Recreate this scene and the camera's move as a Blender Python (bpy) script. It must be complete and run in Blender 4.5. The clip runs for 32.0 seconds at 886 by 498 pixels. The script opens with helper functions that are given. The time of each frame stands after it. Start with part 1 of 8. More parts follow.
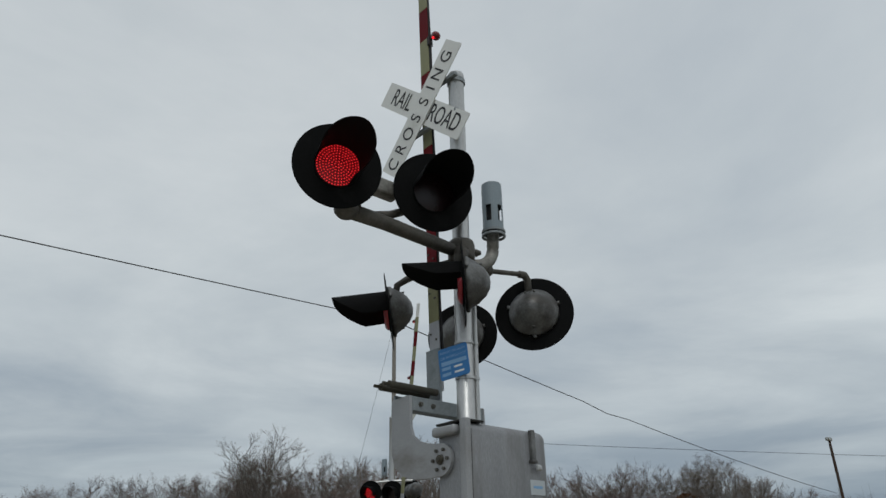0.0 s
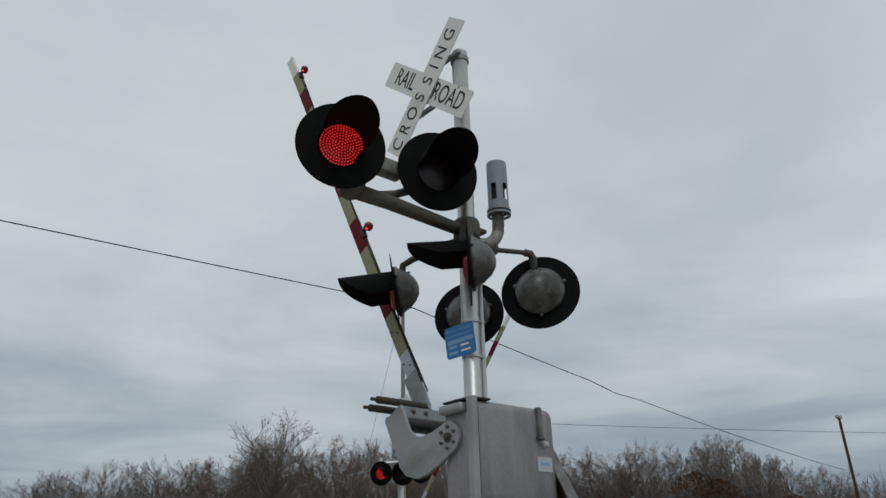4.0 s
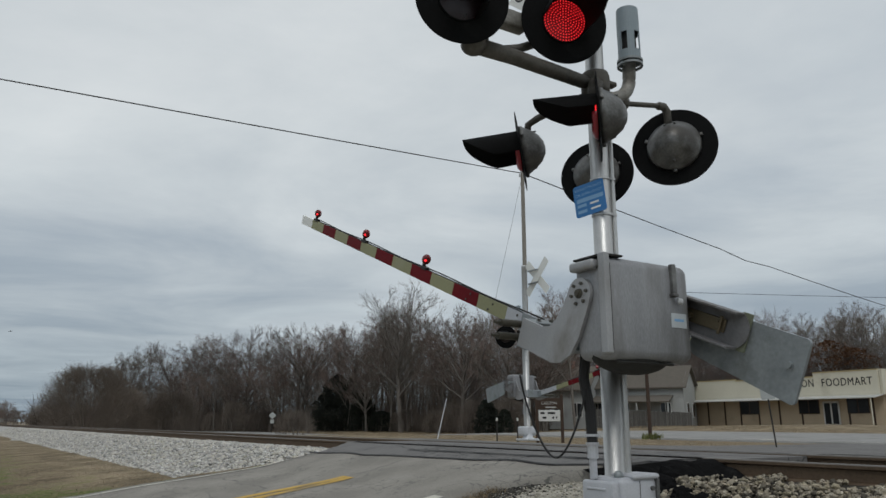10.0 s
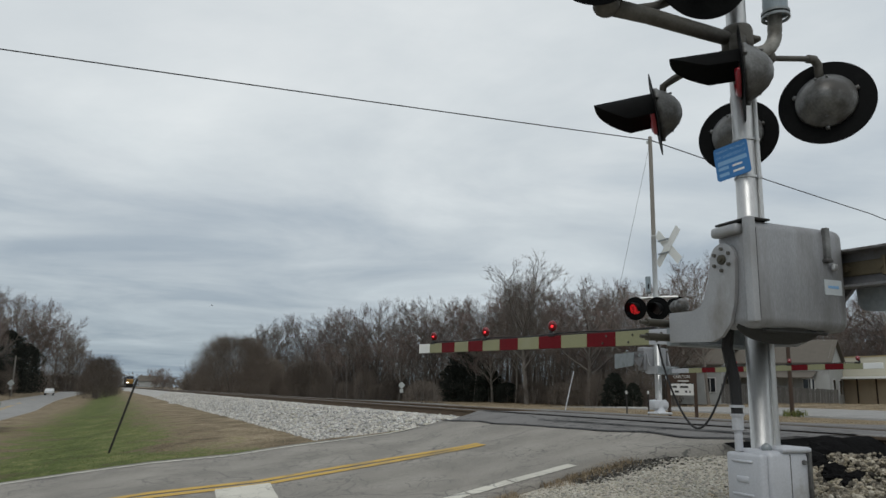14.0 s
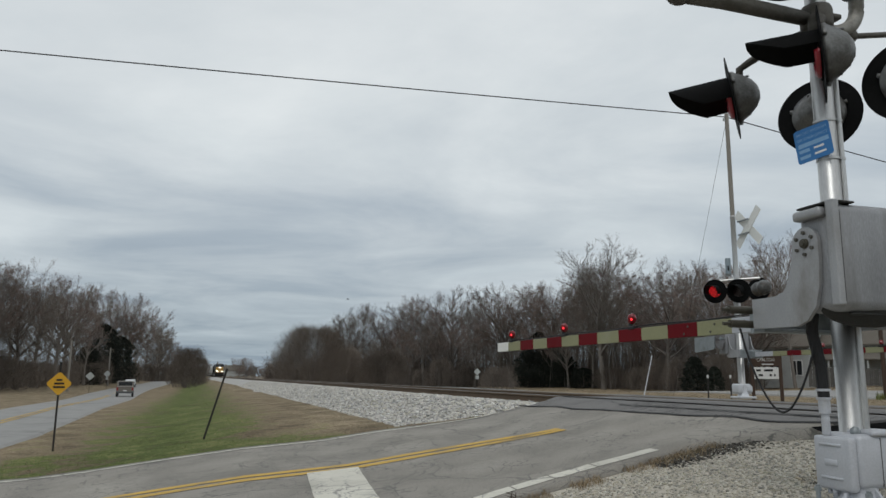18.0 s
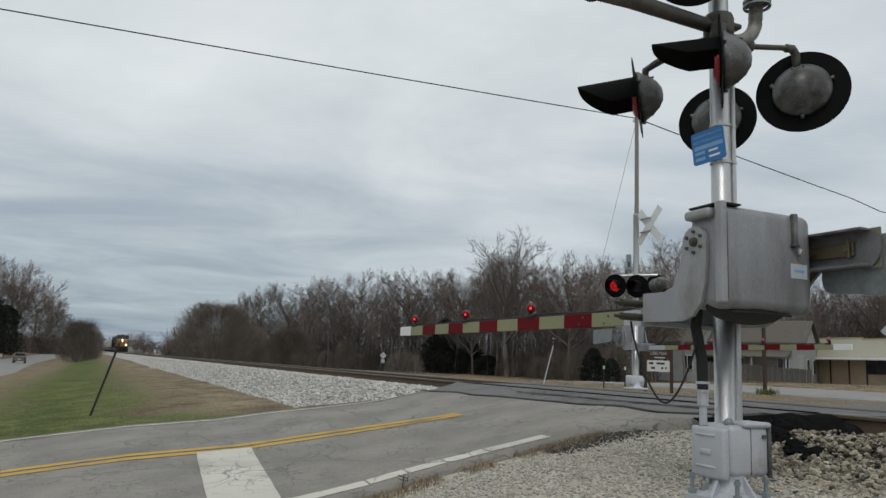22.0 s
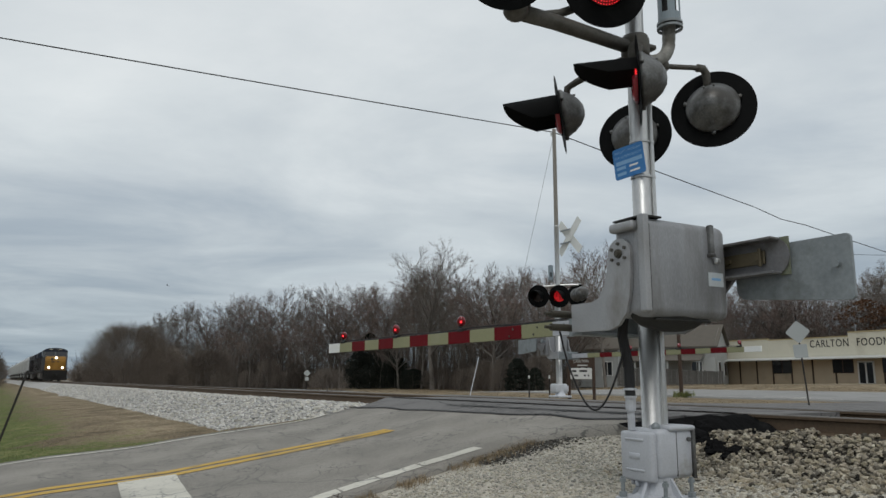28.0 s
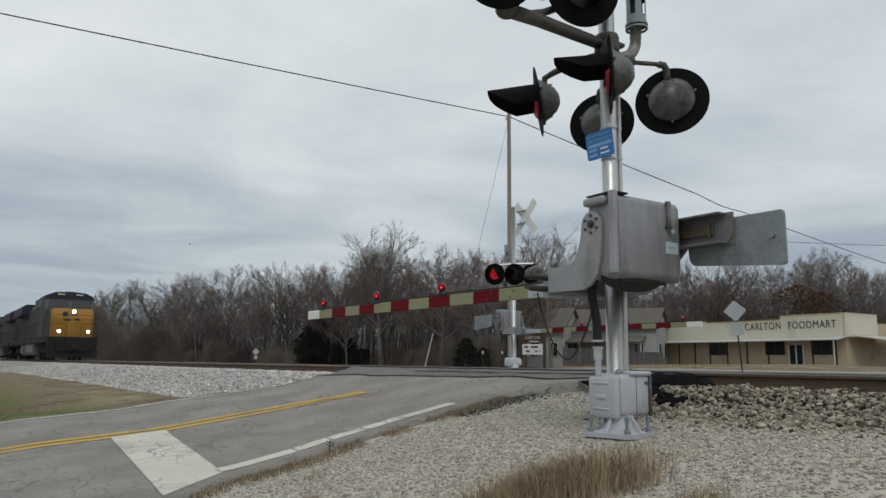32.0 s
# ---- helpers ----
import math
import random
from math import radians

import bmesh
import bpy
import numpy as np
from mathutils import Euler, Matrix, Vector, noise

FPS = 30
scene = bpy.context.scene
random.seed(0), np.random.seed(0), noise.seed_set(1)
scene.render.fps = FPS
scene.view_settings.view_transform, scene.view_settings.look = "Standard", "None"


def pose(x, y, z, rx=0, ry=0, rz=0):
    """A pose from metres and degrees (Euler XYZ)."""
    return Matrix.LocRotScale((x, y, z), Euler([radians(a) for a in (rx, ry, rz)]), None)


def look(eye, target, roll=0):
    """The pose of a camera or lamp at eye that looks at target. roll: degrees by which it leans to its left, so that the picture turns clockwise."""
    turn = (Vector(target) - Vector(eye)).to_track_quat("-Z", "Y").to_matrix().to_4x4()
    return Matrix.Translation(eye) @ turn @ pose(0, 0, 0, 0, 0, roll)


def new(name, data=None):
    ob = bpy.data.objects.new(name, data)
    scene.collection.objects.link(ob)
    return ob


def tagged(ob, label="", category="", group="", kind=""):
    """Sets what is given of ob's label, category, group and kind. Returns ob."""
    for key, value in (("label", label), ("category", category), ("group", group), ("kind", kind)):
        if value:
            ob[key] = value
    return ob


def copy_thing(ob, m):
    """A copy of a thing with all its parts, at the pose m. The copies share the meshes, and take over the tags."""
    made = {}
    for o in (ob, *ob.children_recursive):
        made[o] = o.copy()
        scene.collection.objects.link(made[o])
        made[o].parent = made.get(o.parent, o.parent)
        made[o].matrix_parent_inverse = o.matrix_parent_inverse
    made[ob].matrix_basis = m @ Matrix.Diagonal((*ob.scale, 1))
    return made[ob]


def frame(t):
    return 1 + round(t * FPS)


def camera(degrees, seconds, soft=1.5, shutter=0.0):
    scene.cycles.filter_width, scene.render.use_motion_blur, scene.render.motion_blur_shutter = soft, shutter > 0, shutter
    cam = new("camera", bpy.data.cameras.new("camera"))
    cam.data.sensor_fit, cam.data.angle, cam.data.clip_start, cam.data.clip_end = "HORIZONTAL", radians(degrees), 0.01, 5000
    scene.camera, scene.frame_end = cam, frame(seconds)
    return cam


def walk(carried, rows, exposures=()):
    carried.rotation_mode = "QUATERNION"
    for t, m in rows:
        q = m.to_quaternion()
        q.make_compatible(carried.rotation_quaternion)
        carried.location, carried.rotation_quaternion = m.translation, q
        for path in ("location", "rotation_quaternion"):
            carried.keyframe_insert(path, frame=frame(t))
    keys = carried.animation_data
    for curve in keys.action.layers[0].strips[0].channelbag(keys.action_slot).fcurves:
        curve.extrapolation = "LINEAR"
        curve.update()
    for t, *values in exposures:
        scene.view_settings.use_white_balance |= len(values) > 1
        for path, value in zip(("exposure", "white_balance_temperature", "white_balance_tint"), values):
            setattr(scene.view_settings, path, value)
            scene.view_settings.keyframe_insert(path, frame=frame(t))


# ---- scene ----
cam = camera(62.1, 32.0)
PATH = [
    (0, (-3.427, -3.593, 0.769), (-2.206, -2.241, 1.595), -1.2),
    (0.5, (-3.427, -3.594, 0.767), (-2.203, -2.244, 1.593), -1.2),
    (1, (-3.415, -3.593, 0.763), (-2.193, -2.241, 1.586), -1.2),
    (1.5, (-3.409, -3.591, 0.759), (-2.189, -2.234, 1.577), -1.4),
    (2, (-3.406, -3.59, 0.749), (-2.188, -2.227, 1.561), -1.5),
    (2.5, (-3.399, -3.583, 0.754), (-2.183, -2.212, 1.555), -1.6),
    (3, (-3.407, -3.587, 0.753), (-2.191, -2.211, 1.547), -1.6),
    (3.5, (-3.402, -3.592, 0.751), (-2.188, -2.213, 1.539), -1.6),
    (5.5, (-3.402, -3.592, 0.746), (-2.174, -2.21, 1.51), -1.6),
    (6, (-3.397, -3.578, 0.74), (-2.169, -2.192, 1.495), -1.4),
    (6.5, (-3.399, -3.566, 0.727), (-2.178, -2.16, 1.457), -1.1),
    (7, (-3.398, -3.553, 0.718), (-2.193, -2.115, 1.411), -1.1),
    (7.5, (-3.395, -3.544, 0.717), (-2.224, -2.06, 1.369), -0.7),
    (8, (-3.412, -3.547, 0.705), (-2.278, -2.02, 1.322), -0.3),
    (8.5, (-3.413, -3.537, 0.694), (-2.302, -1.977, 1.27), 0.1),
    (9, (-3.414, -3.526, 0.69), (-2.327, -1.931, 1.216), 0.2),
    (9.5, (-3.407, -3.508, 0.689), (-2.352, -1.881, 1.177), 0.1),
    (10, (-3.405, -3.497, 0.687), (-2.385, -1.838, 1.145), 0.0),
    (10.5, (-3.424, -3.489, 0.677), (-2.448, -1.797, 1.106), 0.1),
    (11, (-3.433, -3.489, 0.667), (-2.504, -1.763, 1.065), 0.0),
    (11.5, (-3.419, -3.482, 0.67), (-2.53, -1.729, 1.041), -0.1),
    (12, (-3.429, -3.49, 0.669), (-2.57, -1.72, 1.031), 0.0),
    (12.5, (-3.443, -3.495, 0.665), (-2.606, -1.714, 1.024), 0.3),
    (13, (-3.459, -3.494, 0.664), (-2.646, -1.7, 1.016), 0.5),
    (13.5, (-3.468, -3.474, 0.651), (-2.697, -1.661, 0.996), 0.7),
    (14, (-3.475, -3.483, 0.655), (-2.744, -1.661, 1.038), 1.1),
    (14.5, (-3.49, -3.506, 0.652), (-2.785, -1.682, 1.074), 1.4),
    (16.5, (-3.535, -3.506, 0.652), (-2.937, -1.637, 1.04), -1.4),
    (17, (-3.539, -3.522, 0.658), (-2.977, -1.64, 1.035), -0.8),
    (17.5, (-3.568, -3.609, 0.661), (-3.037, -1.716, 1.032), 0.2),
    (18, (-3.588, -3.624, 0.659), (-3.037, -1.733, 1.004), 0.5),
    (18.5, (-3.58, -3.596, 0.657), (-3.0, -1.71, 0.985), 1.8),
    (19, (-3.57, -3.593, 0.656), (-2.972, -1.712, 0.977), 2.7),
    (19.5, (-3.56, -3.612, 0.659), (-2.948, -1.736, 0.984), 2.7),
    (20, (-3.559, -3.607, 0.655), (-2.93, -1.737, 0.985), 2.0),
    (20.5, (-3.566, -3.599, 0.655), (-2.922, -1.735, 0.988), 1.7),
    (21, (-3.557, -3.586, 0.661), (-2.904, -1.725, 0.993), 1.8),
    (21.5, (-3.545, -3.599, 0.66), (-2.868, -1.748, 0.999), 1.2),
    (22, (-3.509, -3.607, 0.652), (-2.732, -1.79, 0.962), 2.4),
    (22.5, (-3.519, -3.582, 0.642), (-2.676, -1.79, 0.926), 3.5),
    (23, (-3.483, -3.592, 0.657), (-2.628, -1.803, 0.923), 2.8),
    (23.5, (-3.511, -3.59, 0.665), (-2.598, -1.836, 0.969), 2.9),
    (24, (-3.518, -3.621, 0.661), (-2.575, -1.893, 1.014), 3.4),
    (24.5, (-3.527, -3.605, 0.663), (-2.555, -1.897, 1.036), 3.2),
    (26.5, (-3.542, -3.604, 0.661), (-2.605, -1.881, 1.052), 0.9),
    (27, (-3.561, -3.587, 0.667), (-2.627, -1.856, 1.029), 0.5),
    (27.5, (-3.563, -3.601, 0.668), (-2.642, -1.861, 1.022), 0.1),
    (28, (-3.584, -3.612, 0.66), (-2.622, -1.894, 1.011), 0.2),
    (28.5, (-3.567, -3.612, 0.669), (-2.608, -1.892, 1.018), 1.0),
    (29, (-3.557, -3.645, 0.669), (-2.624, -1.91, 1.016), 1.6),
    (29.5, (-3.662, -3.679, 0.638), (-2.736, -1.941, 0.985), 1.4),
    (30, (-3.785, -3.716, 0.602), (-2.818, -1.995, 0.923), 0.3),
    (30.5, (-3.853, -3.76, 0.597), (-2.888, -2.038, 0.918), 0.1),
    (31, (-3.952, -3.861, 0.535), (-2.988, -2.14, 0.869), 0.7),
    (31.5, (-4.092, -3.933, 0.496), (-3.099, -2.228, 0.823), 0.8),
    (32, (-4.202, -3.993, 0.44), (-3.115, -2.342, 0.744), 0.5),
]
walk(cam, [(t, look(eye, target, roll)) for t, eye, target, roll in PATH], [(0.0, -0.28, 6320, 9), (6.0, -0.28, 6320, 9), (9.0, -0.22, 6380, 10), (12.0, 0.0, 6450, 10), (32.0, 0.0, 6450, 10)])

# ---- sky and sun: an overcast winter afternoon ----
def make_world():
    w = bpy.data.worlds.new("overcast_sky")
    scene.world = w
    w.use_nodes = True
    nt = w.node_tree
    nt.nodes.clear()
    N = nt.nodes.new
    L = nt.links.new
    out, bg = N("ShaderNodeOutputWorld"), N("ShaderNodeBackground")
    sky = N("ShaderNodeTexSky")
    sky.sky_type = "NISHITA"
    sky.sun_disc = False
    sky.sun_elevation, sky.sun_rotation = radians(38), radians(150)
    sky.air_density, sky.dust_density = 1.0, 2.0
    dim = N("ShaderNodeVectorMath")
    dim.operation = "SCALE"
    dim.inputs["Scale"].default_value = 0.10
    L(sky.outputs[0], dim.inputs[0])
    tc = N("ShaderNodeTexCoord")
    sep = N("ShaderNodeSeparateXYZ")
    L(tc.outputs["Generated"], sep.inputs[0])
    # a flat cloud deck: the direction divided by its height
    h = N("ShaderNodeMath"); h.operation = "MAXIMUM"; h.inputs[1].default_value = 0.0
    L(sep.outputs[2], h.inputs[0])
    h2 = N("ShaderNodeMath"); h2.operation = "ADD"; h2.inputs[1].default_value = 0.10
    L(h.outputs[0], h2.inputs[0])
    inv = N("ShaderNodeMath"); inv.operation = "DIVIDE"; inv.inputs[0].default_value = 1.0
    L(h2.outputs[0], inv.inputs[1])
    deck = N("ShaderNodeVectorMath"); deck.operation = "SCALE"
    L(tc.outputs["Generated"], deck.inputs[0]); L(inv.outputs[0], deck.inputs["Scale"])
    n1 = N("ShaderNodeTexNoise"); n1.inputs["Scale"].default_value = 0.75; n1.inputs["Detail"].default_value = 7; n1.inputs["Roughness"].default_value = 0.6; n1.inputs["Distortion"].default_value = 0.3
    n2 = N("ShaderNodeTexNoise"); n2.inputs["Scale"].default_value = 2.6; n2.inputs["Detail"].default_value = 5; n2.inputs["Roughness"].default_value = 0.5
    L(deck.outputs[0], n1.inputs["Vector"]); L(deck.outputs[0], n2.inputs["Vector"])
    mixn = N("ShaderNodeMath"); mixn.operation = "MULTIPLY_ADD"; mixn.inputs[1].default_value = 0.28
    L(n2.outputs["Fac"], mixn.inputs[0]); L(n1.outputs["Fac"], mixn.inputs[2])
    ramp = N("ShaderNodeValToRGB")
    e = ramp.color_ramp.elements
    e[0].position, e[0].color = 0.44, (0.545, 0.59, 0.63, 1)
    e[1].position, e[1].color = 0.88, (0.735, 0.765, 0.78, 1)
    m = e.new(0.66); m.color = (0.63, 0.67, 0.695, 1)
    L(mixn.outputs[0], ramp.inputs[0])
    # the deck darkens to slate blue low over the land
    low = N("ShaderNodeValToRGB")
    l = low.color_ramp.elements
    l[0].position, l[0].color = 0.0, (0.46, 0.545, 0.62, 1)
    l[1].position, l[1].color = 0.66, (1.06, 1.06, 1.05, 1)
    k = l.new(0.10); k.color = (0.715, 0.765, 0.80, 1)
    k = l.new(0.28); k.color = (1.01, 1.025, 1.02, 1)
    L(sep.outputs[2], low.inputs[0])
    mul = N("ShaderNodeMixRGB"); mul.blend_type = "MULTIPLY"; mul.inputs[0].default_value = 1.0
    L(ramp.outputs[0], mul.inputs[1]); L(low.outputs[0], mul.inputs[2])
    # long bands of thicker and thinner cloud low over the land
    h3 = N("ShaderNodeMath"); h3.operation = "ADD"; h3.inputs[1].default_value = 0.045
    L(h.outputs[0], h3.inputs[0])
    inv3 = N("ShaderNodeMath"); inv3.operation = "DIVIDE"; inv3.inputs[0].default_value = 1.0
    L(h3.outputs[0], inv3.inputs[1])
    deck3 = N("ShaderNodeVectorMath"); deck3.operation = "SCALE"
    L(tc.outputs["Generated"], deck3.inputs[0]); L(inv3.outputs[0], deck3.inputs["Scale"])
    n3 = N("ShaderNodeTexNoise"); n3.inputs["Scale"].default_value = 0.62; n3.inputs["Detail"].default_value = 6; n3.inputs["Roughness"].default_value = 0.55; n3.inputs["Distortion"].default_value = 0.6
    L(deck3.outputs[0], n3.inputs["Vector"])
    band = N("ShaderNodeValToRGB")
    e3 = band.color_ramp.elements
    e3[0].position, e3[0].color = 0.36, (0.81, 0.84, 0.875, 1)
    e3[1].position, e3[1].color = 0.66, (1.15, 1.14, 1.12, 1)
    q = e3.new(0.50); q.color = (1.0, 1.0, 1.0, 1)
    L(n3.outputs["Fac"], band.inputs[0])
    fade = N("ShaderNodeMapRange")
    fade.inputs["From Min"].default_value, fade.inputs["From Max"].default_value = 0.24, 0.42
    fade.inputs["To Min"].default_value, fade.inputs["To Max"].default_value = 1.0, 0.25
    L(sep.outputs[2], fade.inputs["Value"])
    banded = N("ShaderNodeMixRGB"); banded.blend_type = "MULTIPLY"
    L(fade.outputs[0], banded.inputs[0]); L(mul.outputs[0], banded.inputs[1]); L(band.outputs[0], banded.inputs[2])
    mul = banded
    # the deck is a little thinner, and so brighter, towards one side
    side = N("ShaderNodeVectorMath"); side.operation = "DOT_PRODUCT"
    side.inputs[1].default_value = (0.75, -0.45, 0.2)
    L(tc.outputs["Generated"], side.inputs[0])
    gain = N("ShaderNodeMath"); gain.operation = "MULTIPLY_ADD"; gain.inputs[1].default_value = 0.05; gain.inputs[2].default_value = 0.985
    L(side.outputs["Value"], gain.inputs[0])
    lit = N("ShaderNodeVectorMath"); lit.operation = "SCALE"
    L(mul.outputs[0], lit.inputs[0]); L(gain.outputs[0], lit.inputs["Scale"])
    mix = N("ShaderNodeMixRGB"); mix.inputs[0].default_value = 0.93
    L(dim.outputs[0], mix.inputs[1]); L(lit.outputs[0], mix.inputs[2])
    L(mix.outputs[0], bg.inputs[0])
    bg.inputs[1].default_value = 1.0
    L(bg.outputs[0], out.inputs[0])


make_world()
sun = new("sun", bpy.data.lights.new("sun", "SUN"))
sun.data.energy, sun.data.angle, sun.data.color = 0.9, radians(25), (1.0, 0.97, 0.92)
sun.matrix_world = look((0, 0, 50), (22, 28, 0))

# ---- helpers for meshes ----
def part(name, bm, material, parent=None, label="", smooth=False):
    """Link a bmesh as one mesh object, under a thing or a part if one is given."""
    me = bpy.data.meshes.new(name)
    bm.to_mesh(me)
    bm.free()
    for m in material if isinstance(material, (list, tuple)) else [material]:
        me.materials.append(m)
    if smooth:
        me.polygons.foreach_set("use_smooth", [True] * len(me.polygons))
    ob = new(name, me)
    if parent is not None:
        ob.parent = parent
    if label:
        ob["label"] = label
    return ob


def thing(name, m, label, category, group="", kind=""):
    ob = new(name)
    ob.matrix_world = m
    ob.empty_display_size = 0.2
    return tagged(ob, label, category, group, kind)


def pydata(name, verts, faces, material, parent=None, label="", smooth=False):
    me = bpy.data.meshes.new(name)
    me.from_pydata(verts, [], faces)
    me.materials.append(material)
    if smooth:
        me.polygons.foreach_set("use_smooth", [True] * len(me.polygons))
    ob = new(name, me)
    if parent is not None:
        ob.parent = parent
    if label:
        ob["label"] = label
    return ob


def B():
    return bmesh.new()


def box(bm, x0, x1, y0, y1, z0, z1, bev=0.0, seg=2, m=None, mi=0):
    r = bmesh.ops.create_cube(bm, size=1.0)
    vs = r["verts"]
    bmesh.ops.scale(bm, vec=(x1 - x0, y1 - y0, z1 - z0), verts=vs)
    bmesh.ops.translate(bm, vec=((x0 + x1) / 2, (y0 + y1) / 2, (z0 + z1) / 2), verts=vs)
    fs = {f for v in vs for f in v.link_faces}
    if bev > 0:
        es = list({e for v in vs for e in v.link_edges})
        rr = bmesh.ops.bevel(bm, geom=es, offset=bev, segments=seg, affect="EDGES", profile=0.5)
        fs = {f for v in rr["verts"] for f in v.link_faces} | {f for f in fs if f.is_valid}
        vs = list({v for f in fs for v in f.verts})
    for f in fs:
        f.material_index = mi
    if m is not None:
        bmesh.ops.transform(bm, matrix=m, verts=vs)
    return vs


def cyl(bm, a, b, r, r2=None, n=16, cap=True, mi=0):
    a, b = Vector(a), Vector(b)
    d = b - a
    q = d.to_track_quat("Z", "Y").to_matrix().to_4x4()
    res = bmesh.ops.create_cone(bm, cap_ends=cap, cap_tris=False, segments=n, radius1=r, radius2=r if r2 is None else r2, depth=d.length,
                                matrix=Matrix.Translation((a + b) / 2) @ q)
    for f in {f for v in res["verts"] for f in v.link_faces}:
        f.material_index = mi
    return res["verts"]


def ball(bm, c, r, n=12, m=12, sx=1, sy=1, sz=1):
    res = bmesh.ops.create_uvsphere(bm, u_segments=n, v_segments=m, radius=r)
    bmesh.ops.scale(bm, vec=(sx, sy, sz), verts=res["verts"])
    bmesh.ops.translate(bm, vec=c, verts=res["verts"])
    return res["verts"]


def tube(bm, pts, r, n=10, r_end=None):
    """A bent pipe through the points."""
    pts = [Vector(p) for p in pts]
    rings = []
    k = len(pts)
    for i, p in enumerate(pts):
        d = (pts[min(i + 1, k - 1)] - pts[max(i - 1, 0)]).normalized()
        side = d.cross(Vector((0, 0, 1)))
        if side.length < 1e-3:
            side = Vector((1, 0, 0))
        side.normalize()
        up = side.cross(d)
        rad = r if r_end is None else r + (r_end - r) * i / (k - 1)
        rings.append([bm.verts.new(p + rad * (math.cos(2 * math.pi * j / n) * side + math.sin(2 * math.pi * j / n) * up)) for j in range(n)])
    for a, b in zip(rings, rings[1:]):
        for j in range(n):
            bm.faces.new((a[j], a[(j + 1) % n], b[(j + 1) % n], b[j]))
    bm.faces.new(rings[0][::-1])
    bm.faces.new(rings[-1])


def arc(c, r, a0, a1, n, ax, ay):
    """Points on an arc about c in the plane of the axes ax and ay."""
    c, ax, ay = Vector(c), Vector(ax), Vector(ay)
    return [c + r * (math.cos(a0 + (a1 - a0) * i / n) * ax + math.sin(a0 + (a1 - a0) * i / n) * ay) for i in range(n + 1)]


def prism(bm, outline, h0, h1, m=None, mi=0):
    """An outline in x, y, made thick from h0 to h1 along z."""
    lo = [bm.verts.new((x, y, h0)) for x, y in outline]
    hi = [bm.verts.new((x, y, h1)) for x, y in outline]
    n = len(outline)
    fs = [bm.faces.new(lo[::-1]), bm.faces.new(hi)]
    fs += [bm.faces.new((lo[i], lo[(i + 1) % n], hi[(i + 1) % n], hi[i])) for i in range(n)]
    for f in fs:
        f.material_index = mi
    if m is not None:
        bmesh.ops.transform(bm, matrix=m, verts=lo + hi)
    bmesh.ops.recalc_face_normals(bm, faces=fs)
    return lo + hi


def lathe(bm, prof, n=32, m=None, mi=0):
    """A profile of (radius, height) turned about z."""
    rings = []
    made = []
    for r, z in prof:
        if r < 1e-5:
            v = bm.verts.new((0, 0, z))
            rings.append([v])
            made.append(v)
        else:
            ring = [bm.verts.new((r * math.cos(2 * math.pi * j / n), r * math.sin(2 * math.pi * j / n), z)) for j in range(n)]
            rings.append(ring)
            made += ring
    fs = []
    for a, b in zip(rings, rings[1:]):
        for j in range(n):
            q = [a[j % len(a)], a[(j + 1) % len(a)], b[(j + 1) % len(b)], b[j % len(b)]]
            q = list(dict.fromkeys(q))
            if len(q) > 2:
                fs.append(bm.faces.new(q))
    for f in fs:
        f.material_index = mi
    if m is not None:
        bmesh.ops.transform(bm, matrix=m, verts=made)
    bmesh.ops.recalc_face_normals(bm, faces=fs)
    return made


def letters(name, text, size, m, material, parent, deep=0.002, label="", spacing=1.0, wide=1.0):
    """Raised lettering in the built-in font, centred on the pose m, read along its x, up its y."""
    cu = bpy.data.curves.new(name, "FONT")
    cu.body, cu.size, cu.extrude, cu.align_x, cu.align_y = text, size, deep, "CENTER", "CENTER"
    cu.space_character = spacing
    tmp = bpy.data.objects.new(name, cu)
    me = bpy.data.meshes.new_from_object(tmp)
    bpy.data.objects.remove(tmp)
    bpy.data.curves.remove(cu)
    me.transform(m @ Matrix.Diagonal((wide, 1, 1, 1)))
    me.materials.clear()
    me.materials.append(material)
    ob = new(name, me)
    ob.parent = parent
    if label:
        ob["label"] = label
    return ob


